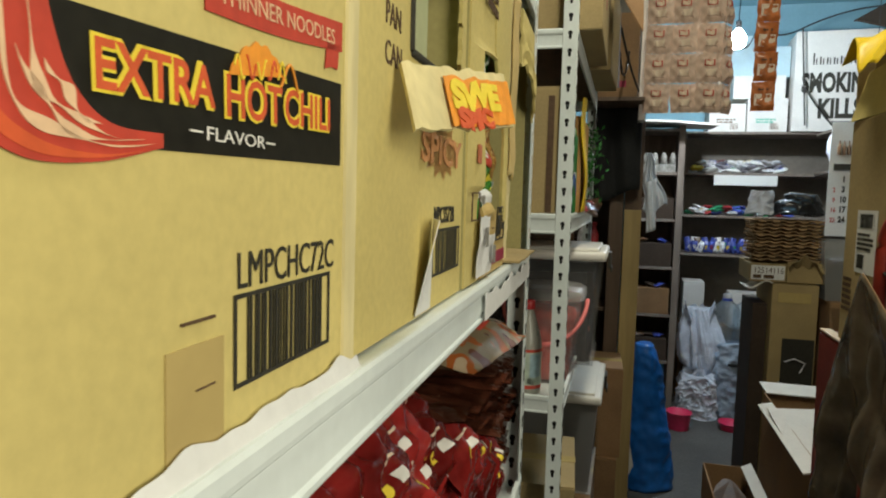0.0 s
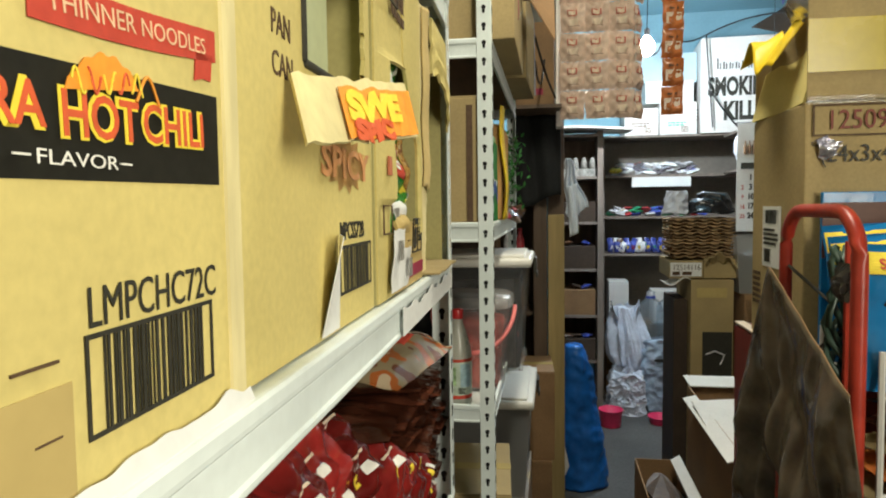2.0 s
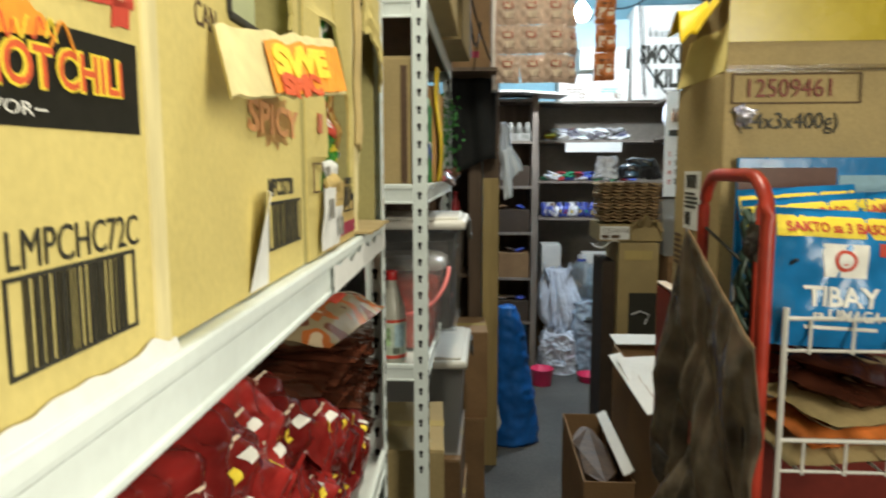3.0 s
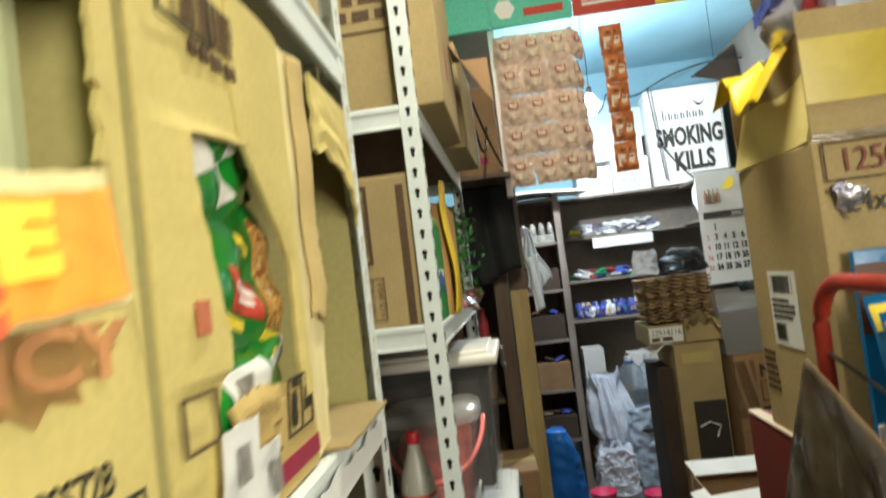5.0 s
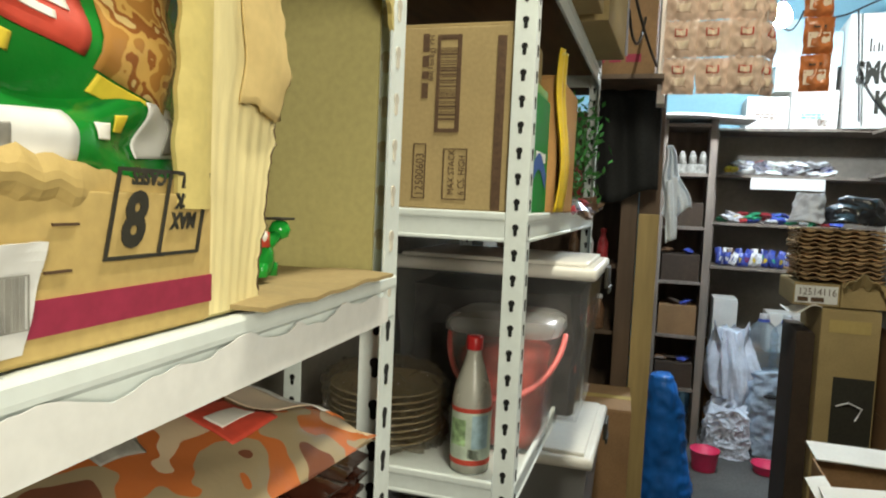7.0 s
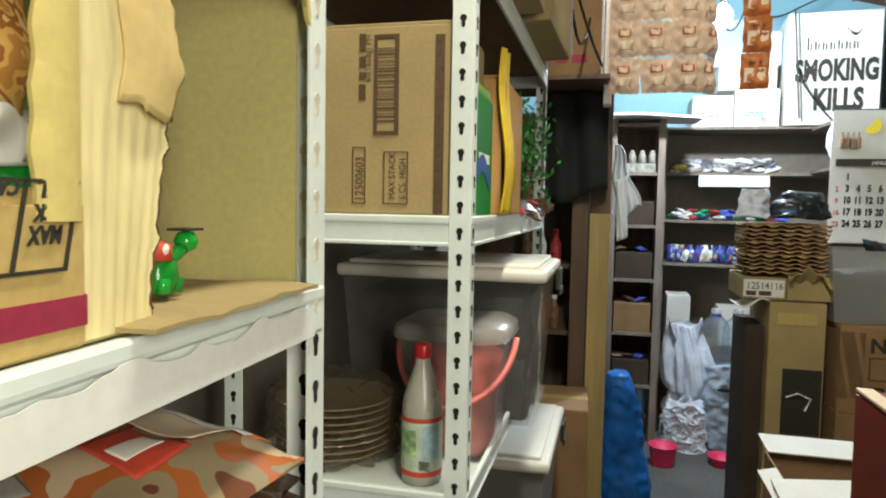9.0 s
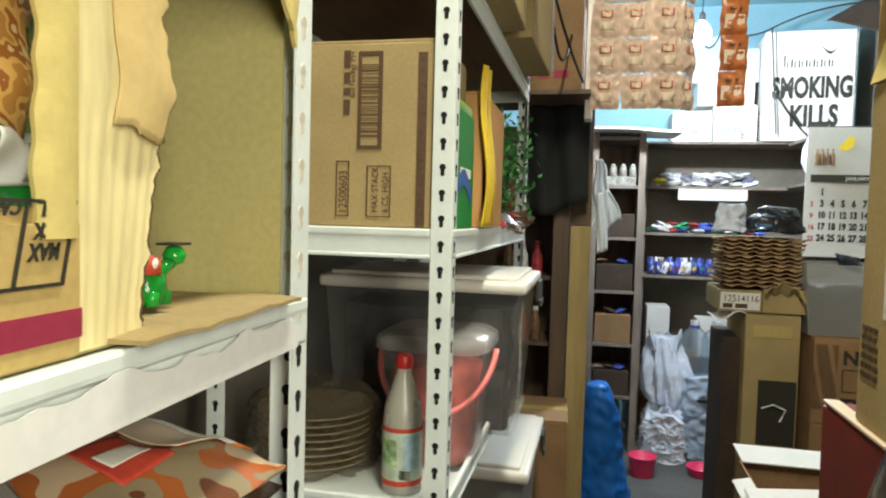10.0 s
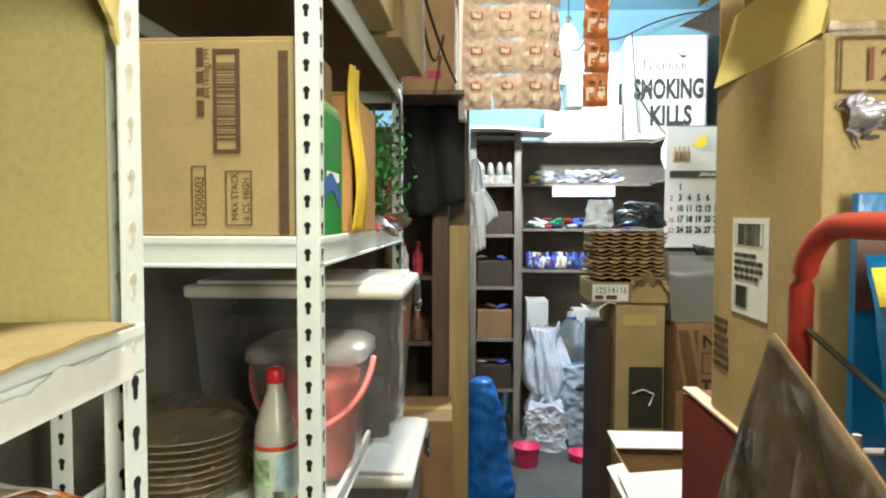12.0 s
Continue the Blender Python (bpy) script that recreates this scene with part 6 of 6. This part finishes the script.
part("film", crumpled(lambda u, v: (0.125 * math.cos(6.283 * u) * (1 - 0.6 * v) + 0.04 * v, 0.11 * math.sin(6.283 * u) * (1 - 0.6 * v), 0.004 + 0.11 * v), 50, 20, 0.03, 9, 4), BLACK_BAG, ob, smooth=True)
ob = thing("white_bag", "small white plastic bag on the egg trays", "bag", m=at(0.475, 4.12, 1.560))
part("film", crumpled(lambda u, v: (0.065 * math.cos(6.283 * u) * (1 - 0.5 * v), 0.08 * math.sin(6.283 * u) * (1 - 0.5 * v), 0.004 + 0.11 * v), 50, 20, 0.025, 12, 7), BAG_WHITE, ob, smooth=True)

nb = carton("kraft carton printed with brown letters under a bin", 0.770, 1.10, 3.95, 4.30, 0.82, 1.160, KRAFT_DARK, tape=False)
letters("N", 0.075, nb, at(-0.060, -0.1758, 0.24) @ FY, INK, "letter", 1.0, bold=0.003)
letters("TW", 0.070, nb, at(-0.060, -0.1758, 0.055) @ FY, INK, "letter", 1.0, bold=0.003)
patch(nb, at(-0.060, -0.1758, 0.13) @ FY, 0.16, 0.09, INK, "frame", 0.0008, 0.004)
part("wrap", sheet(lambda u, v: (-0.168 + 0.09 * u, -0.178 - 0.004 * math.sin(u * 9 + v * 5), 0.06 + 0.255 * v), 10, 12, 0.0008), WRAP, nb, "loose clear wrap")
carton("brown carton low in the stack", 0.765, 1.12, 3.94, 4.32, 0.42, 0.82, KRAFT_DARK, group="stacked brown cartons", tape=False)
carton("brown carton low in the stack", 0.765, 1.12, 3.94, 4.32, 0.0, 0.42, KRAFT_DARK, group="stacked brown cartons", tape=False)
ob = thing("open_bin", "cloudy open plastic bin on the carton", "storage bin", m=at(0.90, 4.13, 1.162) @ Matrix.Diagonal((1.05, 1.05, 1.15, 1)))
bm = bmesh.new()
for a, b in ((1, 0), (-1, 0), (0, 1), (0, -1)):
    sheet(lambda u, v, a=a, b=b: ((a + (u - 0.5) * 2 * abs(b)) * (0.135 + 0.025 * v), (b + (u - 0.5) * 2 * abs(a)) * (0.135 + 0.025 * v), 0.002 + 0.245 * v), 4, 4, 0.003, bm)
boxed(bm, -0.134, 0.134, -0.134, 0.134, 0.001, 0.004)
part("tub", bm, CLOUDY, ob)
part("contents", crumpled(lambda u, v: (0.11 * math.cos(6.283 * u), 0.11 * math.sin(6.283 * u), 0.008 + 0.16 * v), 20, 6, 0.03, 12, 3), SHADED_GOODS, ob, smooth=True)
part("packet", pouch(0.10, 0.07, 0.03, 5, 8, m=at(0.02, -0.05, 0.25) @ pose(0, 0, 0, 50, 10, 20)), BLACK_BAG, ob, smooth=True)


def open_carton(label, x0, x1, y0, y1, z0, z1, turn=0):
    """An open-topped carton with its four flaps folded out; white inside."""
    w, d, h = x1 - x0, y1 - y0, z1 - z0
    o = thing("open_carton", label, "box", "open cartons", at((x0 + x1) / 2, (y0 + y1) / 2, z0) @ pose(0, 0, 0, 0, 0, turn))
    bm = box(-w / 2, w / 2, -d / 2, d / 2, 0, 0.005)
    for a in ((-w / 2, -w / 2 + 0.005, -d / 2, d / 2), (w / 2 - 0.005, w / 2, -d / 2, d / 2), (-w / 2 + 0.005, w / 2 - 0.005, -d / 2, -d / 2 + 0.005), (-w / 2 + 0.005, w / 2 - 0.005, d / 2 - 0.005, d / 2)):
        boxed(bm, *a, 0.005, h)
    part("body", bm, KRAFT_DARK, o)
    return o, w, d, h


oc, w, d, h = open_carton("open carton with white-lined flaps folded out", 0.345, 0.76, 2.33, 3.12, 0.0, 0.915)
part("flap", sheet(lambda u, v: (-w / 2 + 0.005 + 0.26 * u, d / 2 - 0.02 + 0.14 * v, h + 0.006 + 0.006 * v), 8, 6, 0.004), WHITE_CARD, oc, "white-lined flap folded out")
part("flap", sheet(lambda u, v: (-w / 2 - 0.045 * u, -d / 2 + 0.02 + (d - 0.16) * v, h + 0.004 - 0.012 * u), 4, 10, 0.004), WHITE_CARD, oc, "white-lined flap along the side")
part("flap", sheet(lambda u, v: (-w / 2 - 0.035 + 0.25 * u, 0.15 - 0.42 * v + 0.05 * u, h + 0.012 - 0.03 * v + 0.004 * u), 8, 8, 0.004), WHITE_CARD, oc, "white-lined flap folded across")
# the carton's unlit inside, painted as a dark block of goods
part("dark_stock", box(-w / 2 + 0.02, w / 2 - 0.02, -d / 2 + 0.02, d / 2 - 0.02, 0.01, h - 0.12, 0.02), SHADED_GOODS, oc, "goods inside, coloured as dark as their shade")
oc2, w2, d2, h2 = open_carton("low dark open carton with a white flap", 0.165, 0.335, 2.62, 3.26, 0.0, 0.57)
part("flap", sheet(lambda u, v: (w2 / 2 - 0.035 * u, -d2 / 2 + 0.02 + (d2 - 0.06) * v, h2 + 0.035 - 0.02 * u), 4, 6, 0.004), WHITE_CARD, oc2, "white-lined flap standing up")
part("brown_lump", crumpled(lambda u, v: (0.06 * math.cos(6.283 * u), 0.25 * math.sin(6.283 * u), 0.01 + 0.52 * v), 24, 8, 0.03, 8, 2), material("dim_brown_goods", (0.10, 0.06, 0.035), 0.5, blotch=0.5, blotch_scale=12, grain=0.3, bump=0.5), oc2, "brown plastic lump inside")

# red carton and the tall carton on it
carton("brown carton at the foot of the stack", 0.32, 0.70, 1.86, 2.30, 0.62, 0.86, KRAFT_DARK, group="stacked brown cartons", tape=False)
rb = carton("dark red printed carton under the tall one", 0.305, 0.69, 1.84, 2.31, 0.86, 1.30, material("dark_red_carton", (0.20, 0.025, 0.015), 0.55, grain=0.08, blotch=0.25, blotch_scale=7, flutes=0.1), tape=False)
part("print", box(-0.1940, -0.1926, -0.02, 0.09, 0.10, 0.17), CREAM, rb, "pale printed panel")
part("print", box(-0.1940, -0.1926, 0.12, 0.20, 0.12, 0.24), material("dull_red_print", (0.32, 0.10, 0.07), 0.6, blotch=0.2, grain=0.1), rb)
part("top_edge", box(-0.1945, -0.17, -0.23, 0.23, 0.441, 0.446, 0.001), CREAM, rb, "pale worn top edge")
tall = thing("tall_carton", "tall kraft carton with a shipping label and yellow tape", "box", m=at(0, 0, 1.306))
part("body", box(0.310, 0.72, 1.852, 2.185, 0, 0.50, 0.005), KRAFT, tall)
part("front_flap", box(0.312, 0.718, 1.850, 1.855, 0.502, 0.70, 0.001), KRAFT, tall, "front flap standing up")
part("back_flap", box(0.312, 0.718, 2.180, 2.184, 0.502, 0.66, 0.001), KRAFT, tall)
part("yellow_tape", box(0.311, 0.72, 1.8478, 1.8488, 0.555, 0.655), YELLOW_TAPE, tall, "wide strip of yellow tape")
part("clear_tape", box(0.311, 0.72, 1.8475, 1.8485, 0.495, 0.51), WRAP, tall)
part("side_flap", sheet(lambda u, v: (0.312 + 0.030 * v + 0.006 * math.sin(u * 4), 1.86 + 0.32 * u, 0.50 + 0.13 * v - 0.02 * u * v), 10, 8, 0.004), KRAFT_PALE, tall, "side flap bent outward")
part("label", box(0.3085, 0.3094, 1.978, 2.100, 0.165, 0.300), PAPER, tall, "white shipping label")
lines(tall, at(0.3080, 2.09, 0.245) @ FN, 0.095, 4, 0.006, INK, 70)
barcode(tall, at(0.3080, 2.09, 0.262) @ FN, 0.095, 0.03, INK, 71, 0.0005)
barcode(tall, at(0.3080, 2.09, 0.175) @ FN, 0.05, 0.03, INK, 72, 0.0005)
lines(tall, at(0.3088, 2.17, 0.14) @ FN, 0.06, 6, 0.008, INK_BROWN, 73)
letters("12509461", 0.052, tall, at(0.345, 1.8465, 0.447) @ FY, material("dull_red_ink", (0.20, 0.045, 0.03), 0.6, grain=0.1), "code", 0.86, depth=0.0001)
patch(tall, at(0.322, 1.8467, 0.434) @ FY, 0.250, 0.060, INK_BROWN, "frame", 0.0006, 0.003)
letters("(24x3x400g)", 0.046, tall, at(0.335, 1.8465, 0.385) @ FY, INK, "code", 0.85, depth=0.0001)
part("foil_scrap", pouch(0.026, 0.042, 0.012, 8, 8, m=at(0.345, 1.842, 0.412) @ FY @ pose(0, 0, 0, 0, 10, 25), crumple=0.02), SILVER_FOIL, tall, "crumpled clear wrapper caught on the front", True)
ob = thing("yellow_bag", "yellow plastic bag hung over the carton flap", "bag", m=at(0.285, 2.05, 1.955))
part("film", sheet(lambda u, v: (-0.015 + 0.06 * v - 0.012 * math.sin(u * 6), -0.12 + 0.24 * u, 0.02 - 0.09 * (1 - v) * (0.5 + 0.5 * math.sin(u * 5 + 1)) + 0.012 * math.sin(u * 17)), 24, 10, 0.002), YELLOW_BAG, ob, smooth=True)
inn = carton("carton of foil snacks inside the tall one", 0.34, 0.70, 1.90, 2.16, 1.812, 1.99, KRAFT, tape=False)
for k in range(3):
    o = thing("snack_bag", "silver and purple snack packet standing in the carton", "packet", "foil snacks", at(0.34 + 0.05 * k, 1.97 + 0.05 * k, 2.07 - 0.0 * k) @ FN @ pose(0, 0, 0, 0, 8 * k, 12 - 9 * k))
    part("wrapper", pouch(0.12, 0.17, 0.05, k + 90, 10, 0.1, crumple=0.012), (SILVER_FOIL, GOODS[3], SILVER_FOIL)[k], o, smooth=True)
    part("stripe", sheet(lambda u, v: (-0.04 + 0.08 * u, -0.03 + 0.025 * v, 0.0285), 3, 3, 0.0008), (GOODS[1], GOODS[0], GOODS[1])[k], o)

# wire rack of milk packets in front
wr = thing("wire_rack", "white wire display rack full of milk powder packets", "wire rack", m=at(0.335, 1.58, 0))
for z in (1.15, 1.362):
    for y in (0.0, 0.235):
        part("rail", tube([(0, y, z), (0.62, y, z)], 0.004, 6), WIRE_WHITE, wr)
        part("rail", tube([(0, y, z - 0.055), (0.62, y, z - 0.055)], 0.003, 6), WIRE_WHITE, wr)
    for k in range(9):
        part("wire", tube([(0.04 + 0.07 * k, -0.004, z + 0.0), (0.04 + 0.07 * k, -0.004, z - 0.058), (0.04 + 0.07 * k, 0.235, z - 0.060)], 0.0028, 6), WIRE_WHITE, wr)
for x in (0.0, 0.62):
    for y in (0.0, 0.235):
        part("leg", tube([(x, y, 0), (x, y, 1.38)], 0.005, 6), WIRE_WHITE, wr)


def milk_packet(m, seed):
    o = thing("milk_packet", "blue and yellow milk powder packet with a white emblem", "packet", "milk powder packets", m)
    part("wrapper", pouch(0.215, 0.235, 0.05, seed, 12, 0.07, crumple=0.007), BLUE_FOIL, o, smooth=True)
    face = lambda x0, x1, y0, y1, lift: skin(0.215, 0.235, 0.05, seed, x0, x1, y0, y1, 0.07, 0.007, lift)
    part("banner", face(-0.105, 0.105, 0.068, 0.105, 0.0010), INK_YELLOW, o, "yellow banner")
    part("emblem", face(-0.035, 0.035, 0.002, 0.058, 0.0012), INK_WHITE, o, "white emblem")

    def on_face(c):
        u, v = c.x / 0.1075, c.y / 0.1175
        full = max(0, 1 - abs(u) ** 3.0) * max(0, 1 - (abs(v) / 0.93) ** 4) if abs(v) < 0.93 else 0
        wob = noise.noise(Vector((u * 2.3 + seed * 7.1, v * 2.3, seed * 3.7 + 1)))
        return Vector((c.x, c.y, 0.025 * full ** 0.6 + wob * 0.007 * (1 + 2 * full) + 0.0024 + c.z))
    ring = lathe([(0.013, 0.0), (0.0185, 0.0), (0.0185, 0.0006), (0.013, 0.0006)], 24)
    for v in ring.verts:
        v.co = on_face(v.co + Vector((0, 0.030, 0)))
    part("emblem_ring", ring, INK_RED, o, "red ring")
    disc = lathe([(0.0, 0.0010), (0.0125, 0.0010), (0.0125, 0.0016), (0.0, 0.0016)], 20)
    for v in disc.verts:
        v.co = on_face(v.co + Vector((0, 0.030, 0)))
    part("emblem_face", disc, WHITE_CARD, o)
    letters("SAKTO sa 3 BASO", 0.024, o, at(-0.092, 0.077, 0), INK_RED, "slogan", 0.86, bold=0.0006, warp=on_face)
    letters("TIBAY", 0.046, o, at(-0.062, -0.046, 0), INK_WHITE, "word", 0.92, bold=0.0012, warp=on_face)
    letters("sa UMAGA", 0.026, o, at(-0.050, -0.070, 0), INK_WHITE, "word", 0.92, bold=0.0006, warp=on_face)
    part("name_bar", face(-0.06, 0.06, -0.086, -0.080, 0.0012), INK_WHITE, o)
    part("corner_flash", face(0.055, 0.095, 0.04, 0.062, 0.0016), INK_RED, o)
    return o


pk = milk_packet(at(0.430, 1.615, 1.424) @ FY @ pose(0, 0, 0, -8, 0, -3), 1)
for x, y, z, t in ((0.415, 1.69, 1.445, 4), (0.425, 1.75, 1.46, 3), (0.650, 1.665, 1.425, -5), (0.62, 1.72, 1.455, 3), (0.85, 1.63, 1.42, 2)):
    copy_thing(pk, at(x, y, z) @ FY @ pose(0, 0, 0, -8, 0, t))
for k in range(5):
    o = thing("noodle_packet", "brown and cream packets lying in the lower wire basket", "packet", "packets in the lower basket", at(0.46 + 0.012 * k, 1.69, 1.115 + 0.034 * k) @ pose(0, 0, 0, 4, 3 * k - 5, 9 * k))
    part("wrapper", pouch(0.20, 0.20, 0.045, k + 33, 8), (KRAFT, ORANGE_FOIL, KRAFT, BROWN_FOIL, BROWN_FOIL)[k], o, smooth=True)
    part("emblem", lathe([(0.0, 0.02), (0.04, 0.02), (0.04, 0.0235), (0.0, 0.024)], 16, at(0.0, -0.03, 0)), PLATE, o)
# near-black colour paints the shadowed void behind the packets
carton("carton behind the wire rack, coloured as dark as its shade", 0.74, 1.15, 1.86, 2.25, 0.86, 1.60, DARK_SHADED, group="stacked brown cartons", tape=False)
carton("carton behind the wire rack, coloured as dark as its shade", 0.74, 1.15, 1.86, 2.25, 0.0, 0.86, DARK_SHADED, group="stacked brown cartons", tape=False)
mp = thing("milk_display_box", "blue printed display box behind the milk packets", "box", m=at(0.335, 1.828, 1.308))
part("panel", box(0, 0.40, 0, 0.012, 0, 0.325, 0.002), BLUE_FOIL, mp)
part("brown_band", box(0.0, 0.19, -0.002, 0.0, 0.20, 0.305), material("brown_print", (0.10, 0.035, 0.02), 0.5, grain=0.1), mp)
part("pale_panel", box(0.195, 0.39, -0.002, 0.0, 0.15, 0.29), material("pale_blue_print", (0.25, 0.42, 0.52), 0.5, grain=0.1), mp)

# red hand truck
ht = thing("hand_truck", "chipped red hand truck standing against the cartons", "hand truck", m=at(0.253, 1.47, 0))
R = 0.075
loop = [(0, 0, 0.10), (0, 0, 1.0), (0, 0.0, 1.60 - R)]
loop += [(0, R - R * math.cos(a), 1.60 - R + R * math.sin(a)) for a in [math.pi / 2 * k / 8 for k in range(1, 9)]]
loop += [(0, 0.30 - R + R * math.sin(a), 1.60 - R + R * math.cos(a)) for a in [math.pi / 2 * k / 8 for k in range(0, 9)]]
loop += [(0, 0.30, 1.0), (0, 0.30, 0.10)]
part("frame", tube(loop, 0.0112, 12), TRUCK_RED, ht, smooth=True)
for z in (0.35, 0.8, 1.25):
    part("cross_bar", tube([(0, 0.01, z), (0, 0.29, z)], 0.009, 8), TRUCK_RED, ht)
part("brace", tube([(0.0, 0.285, 1.50), (0.06, 0.22, 1.43), (0.10, 0.12, 1.36)], 0.003, 6), STEEL, ht)
part("brace", tube([(0.0, 0.285, 1.30), (0.06, 0.20, 1.40), (0.10, 0.12, 1.46)], 0.003, 6), STEEL, ht)
part("rod", tube([(0.05, 0.16, 0.3), (0.05, 0.16, 1.55)], 0.006, 8), TRUCK_RED, ht)
part("toe_plate", box(-0.02, 0.20, 0.0, 0.30, 0.02, 0.026, 0.002), STEEL, ht)
for y in (-0.03, 0.33):
    wheel = part("wheel", lathe([(0.0, -0.02), (0.06, -0.02), (0.075, -0.014), (0.075, 0.014), (0.06, 0.02), (0.0, 0.02)], 24, at(-0.03, y, 0.075) @ pose(0, 0, 0, 90)), CABLE, ht, "black rubber wheel", True)
    part("rim", lathe([(0.0, -0.022), (0.04, -0.022), (0.04, 0.022), (0.0, 0.022)], 16, at(-0.03, y, 0.075) @ pose(0, 0, 0, 90)), STEEL, wheel)
part("valve", pouch(0.04, 0.06, 0.02, 2, 6, m=at(0.02, 0.10, 1.49) @ FN), STEEL, ht)
CORD = material("dark_green_cord", (0.04, 0.07, 0.05), 0.4, blotch=0.3, grain=0.1)
for k in range(4):
    part("cord", tube([(0.045 + 0.018 * math.sin(j * 1.1 + k * 1.7), 0.19 + 0.02 * math.cos(j * 0.9 + k), 1.54 - 0.026 * j) for j in range(10)], 0.006, 6), CORD, ht, "dark green cord looped on the truck", True)
# dark film hung over the truck
fl = thing("plastic_film", "smoky brown plastic film hung over the hand truck", "plastic film", m=at(0.212, 1.50, 0))


def film(u, v):
    y = 1.40 + 0.56 * u
    top = 1.50 - (0.42 * (1.74 - y) if y < 1.74 else 1.6 * (y - 1.74))
    low = 0.30 + 0.25 * u
    n1 = noise.noise(Vector((u * 5, v * 4, 2)))
    n2 = noise.noise(Vector((u * 13, v * 7, 6)))
    crease = 1 - 2.4 * abs(noise.noise(Vector((u * 6 + v * 3, v * 5, 11))))
    calm = 1.5 * (1 - 0.95 * v ** 5)
    return (0.002 + (0.034 * n1 + 0.020 * n2 + 0.018 * crease) * calm, y - 1.50 + 0.02 * n2 * calm, low + (top - low) * v)


part("film", sheet(film, 70, 80, 0.002), FILM_DARK, fl, smooth=True)
part("edge", tube([film(k / 30, 1.0) for k in range(31)], 0.0014, 6), KRAFT_DARK, fl, "brown rolled edge", True)
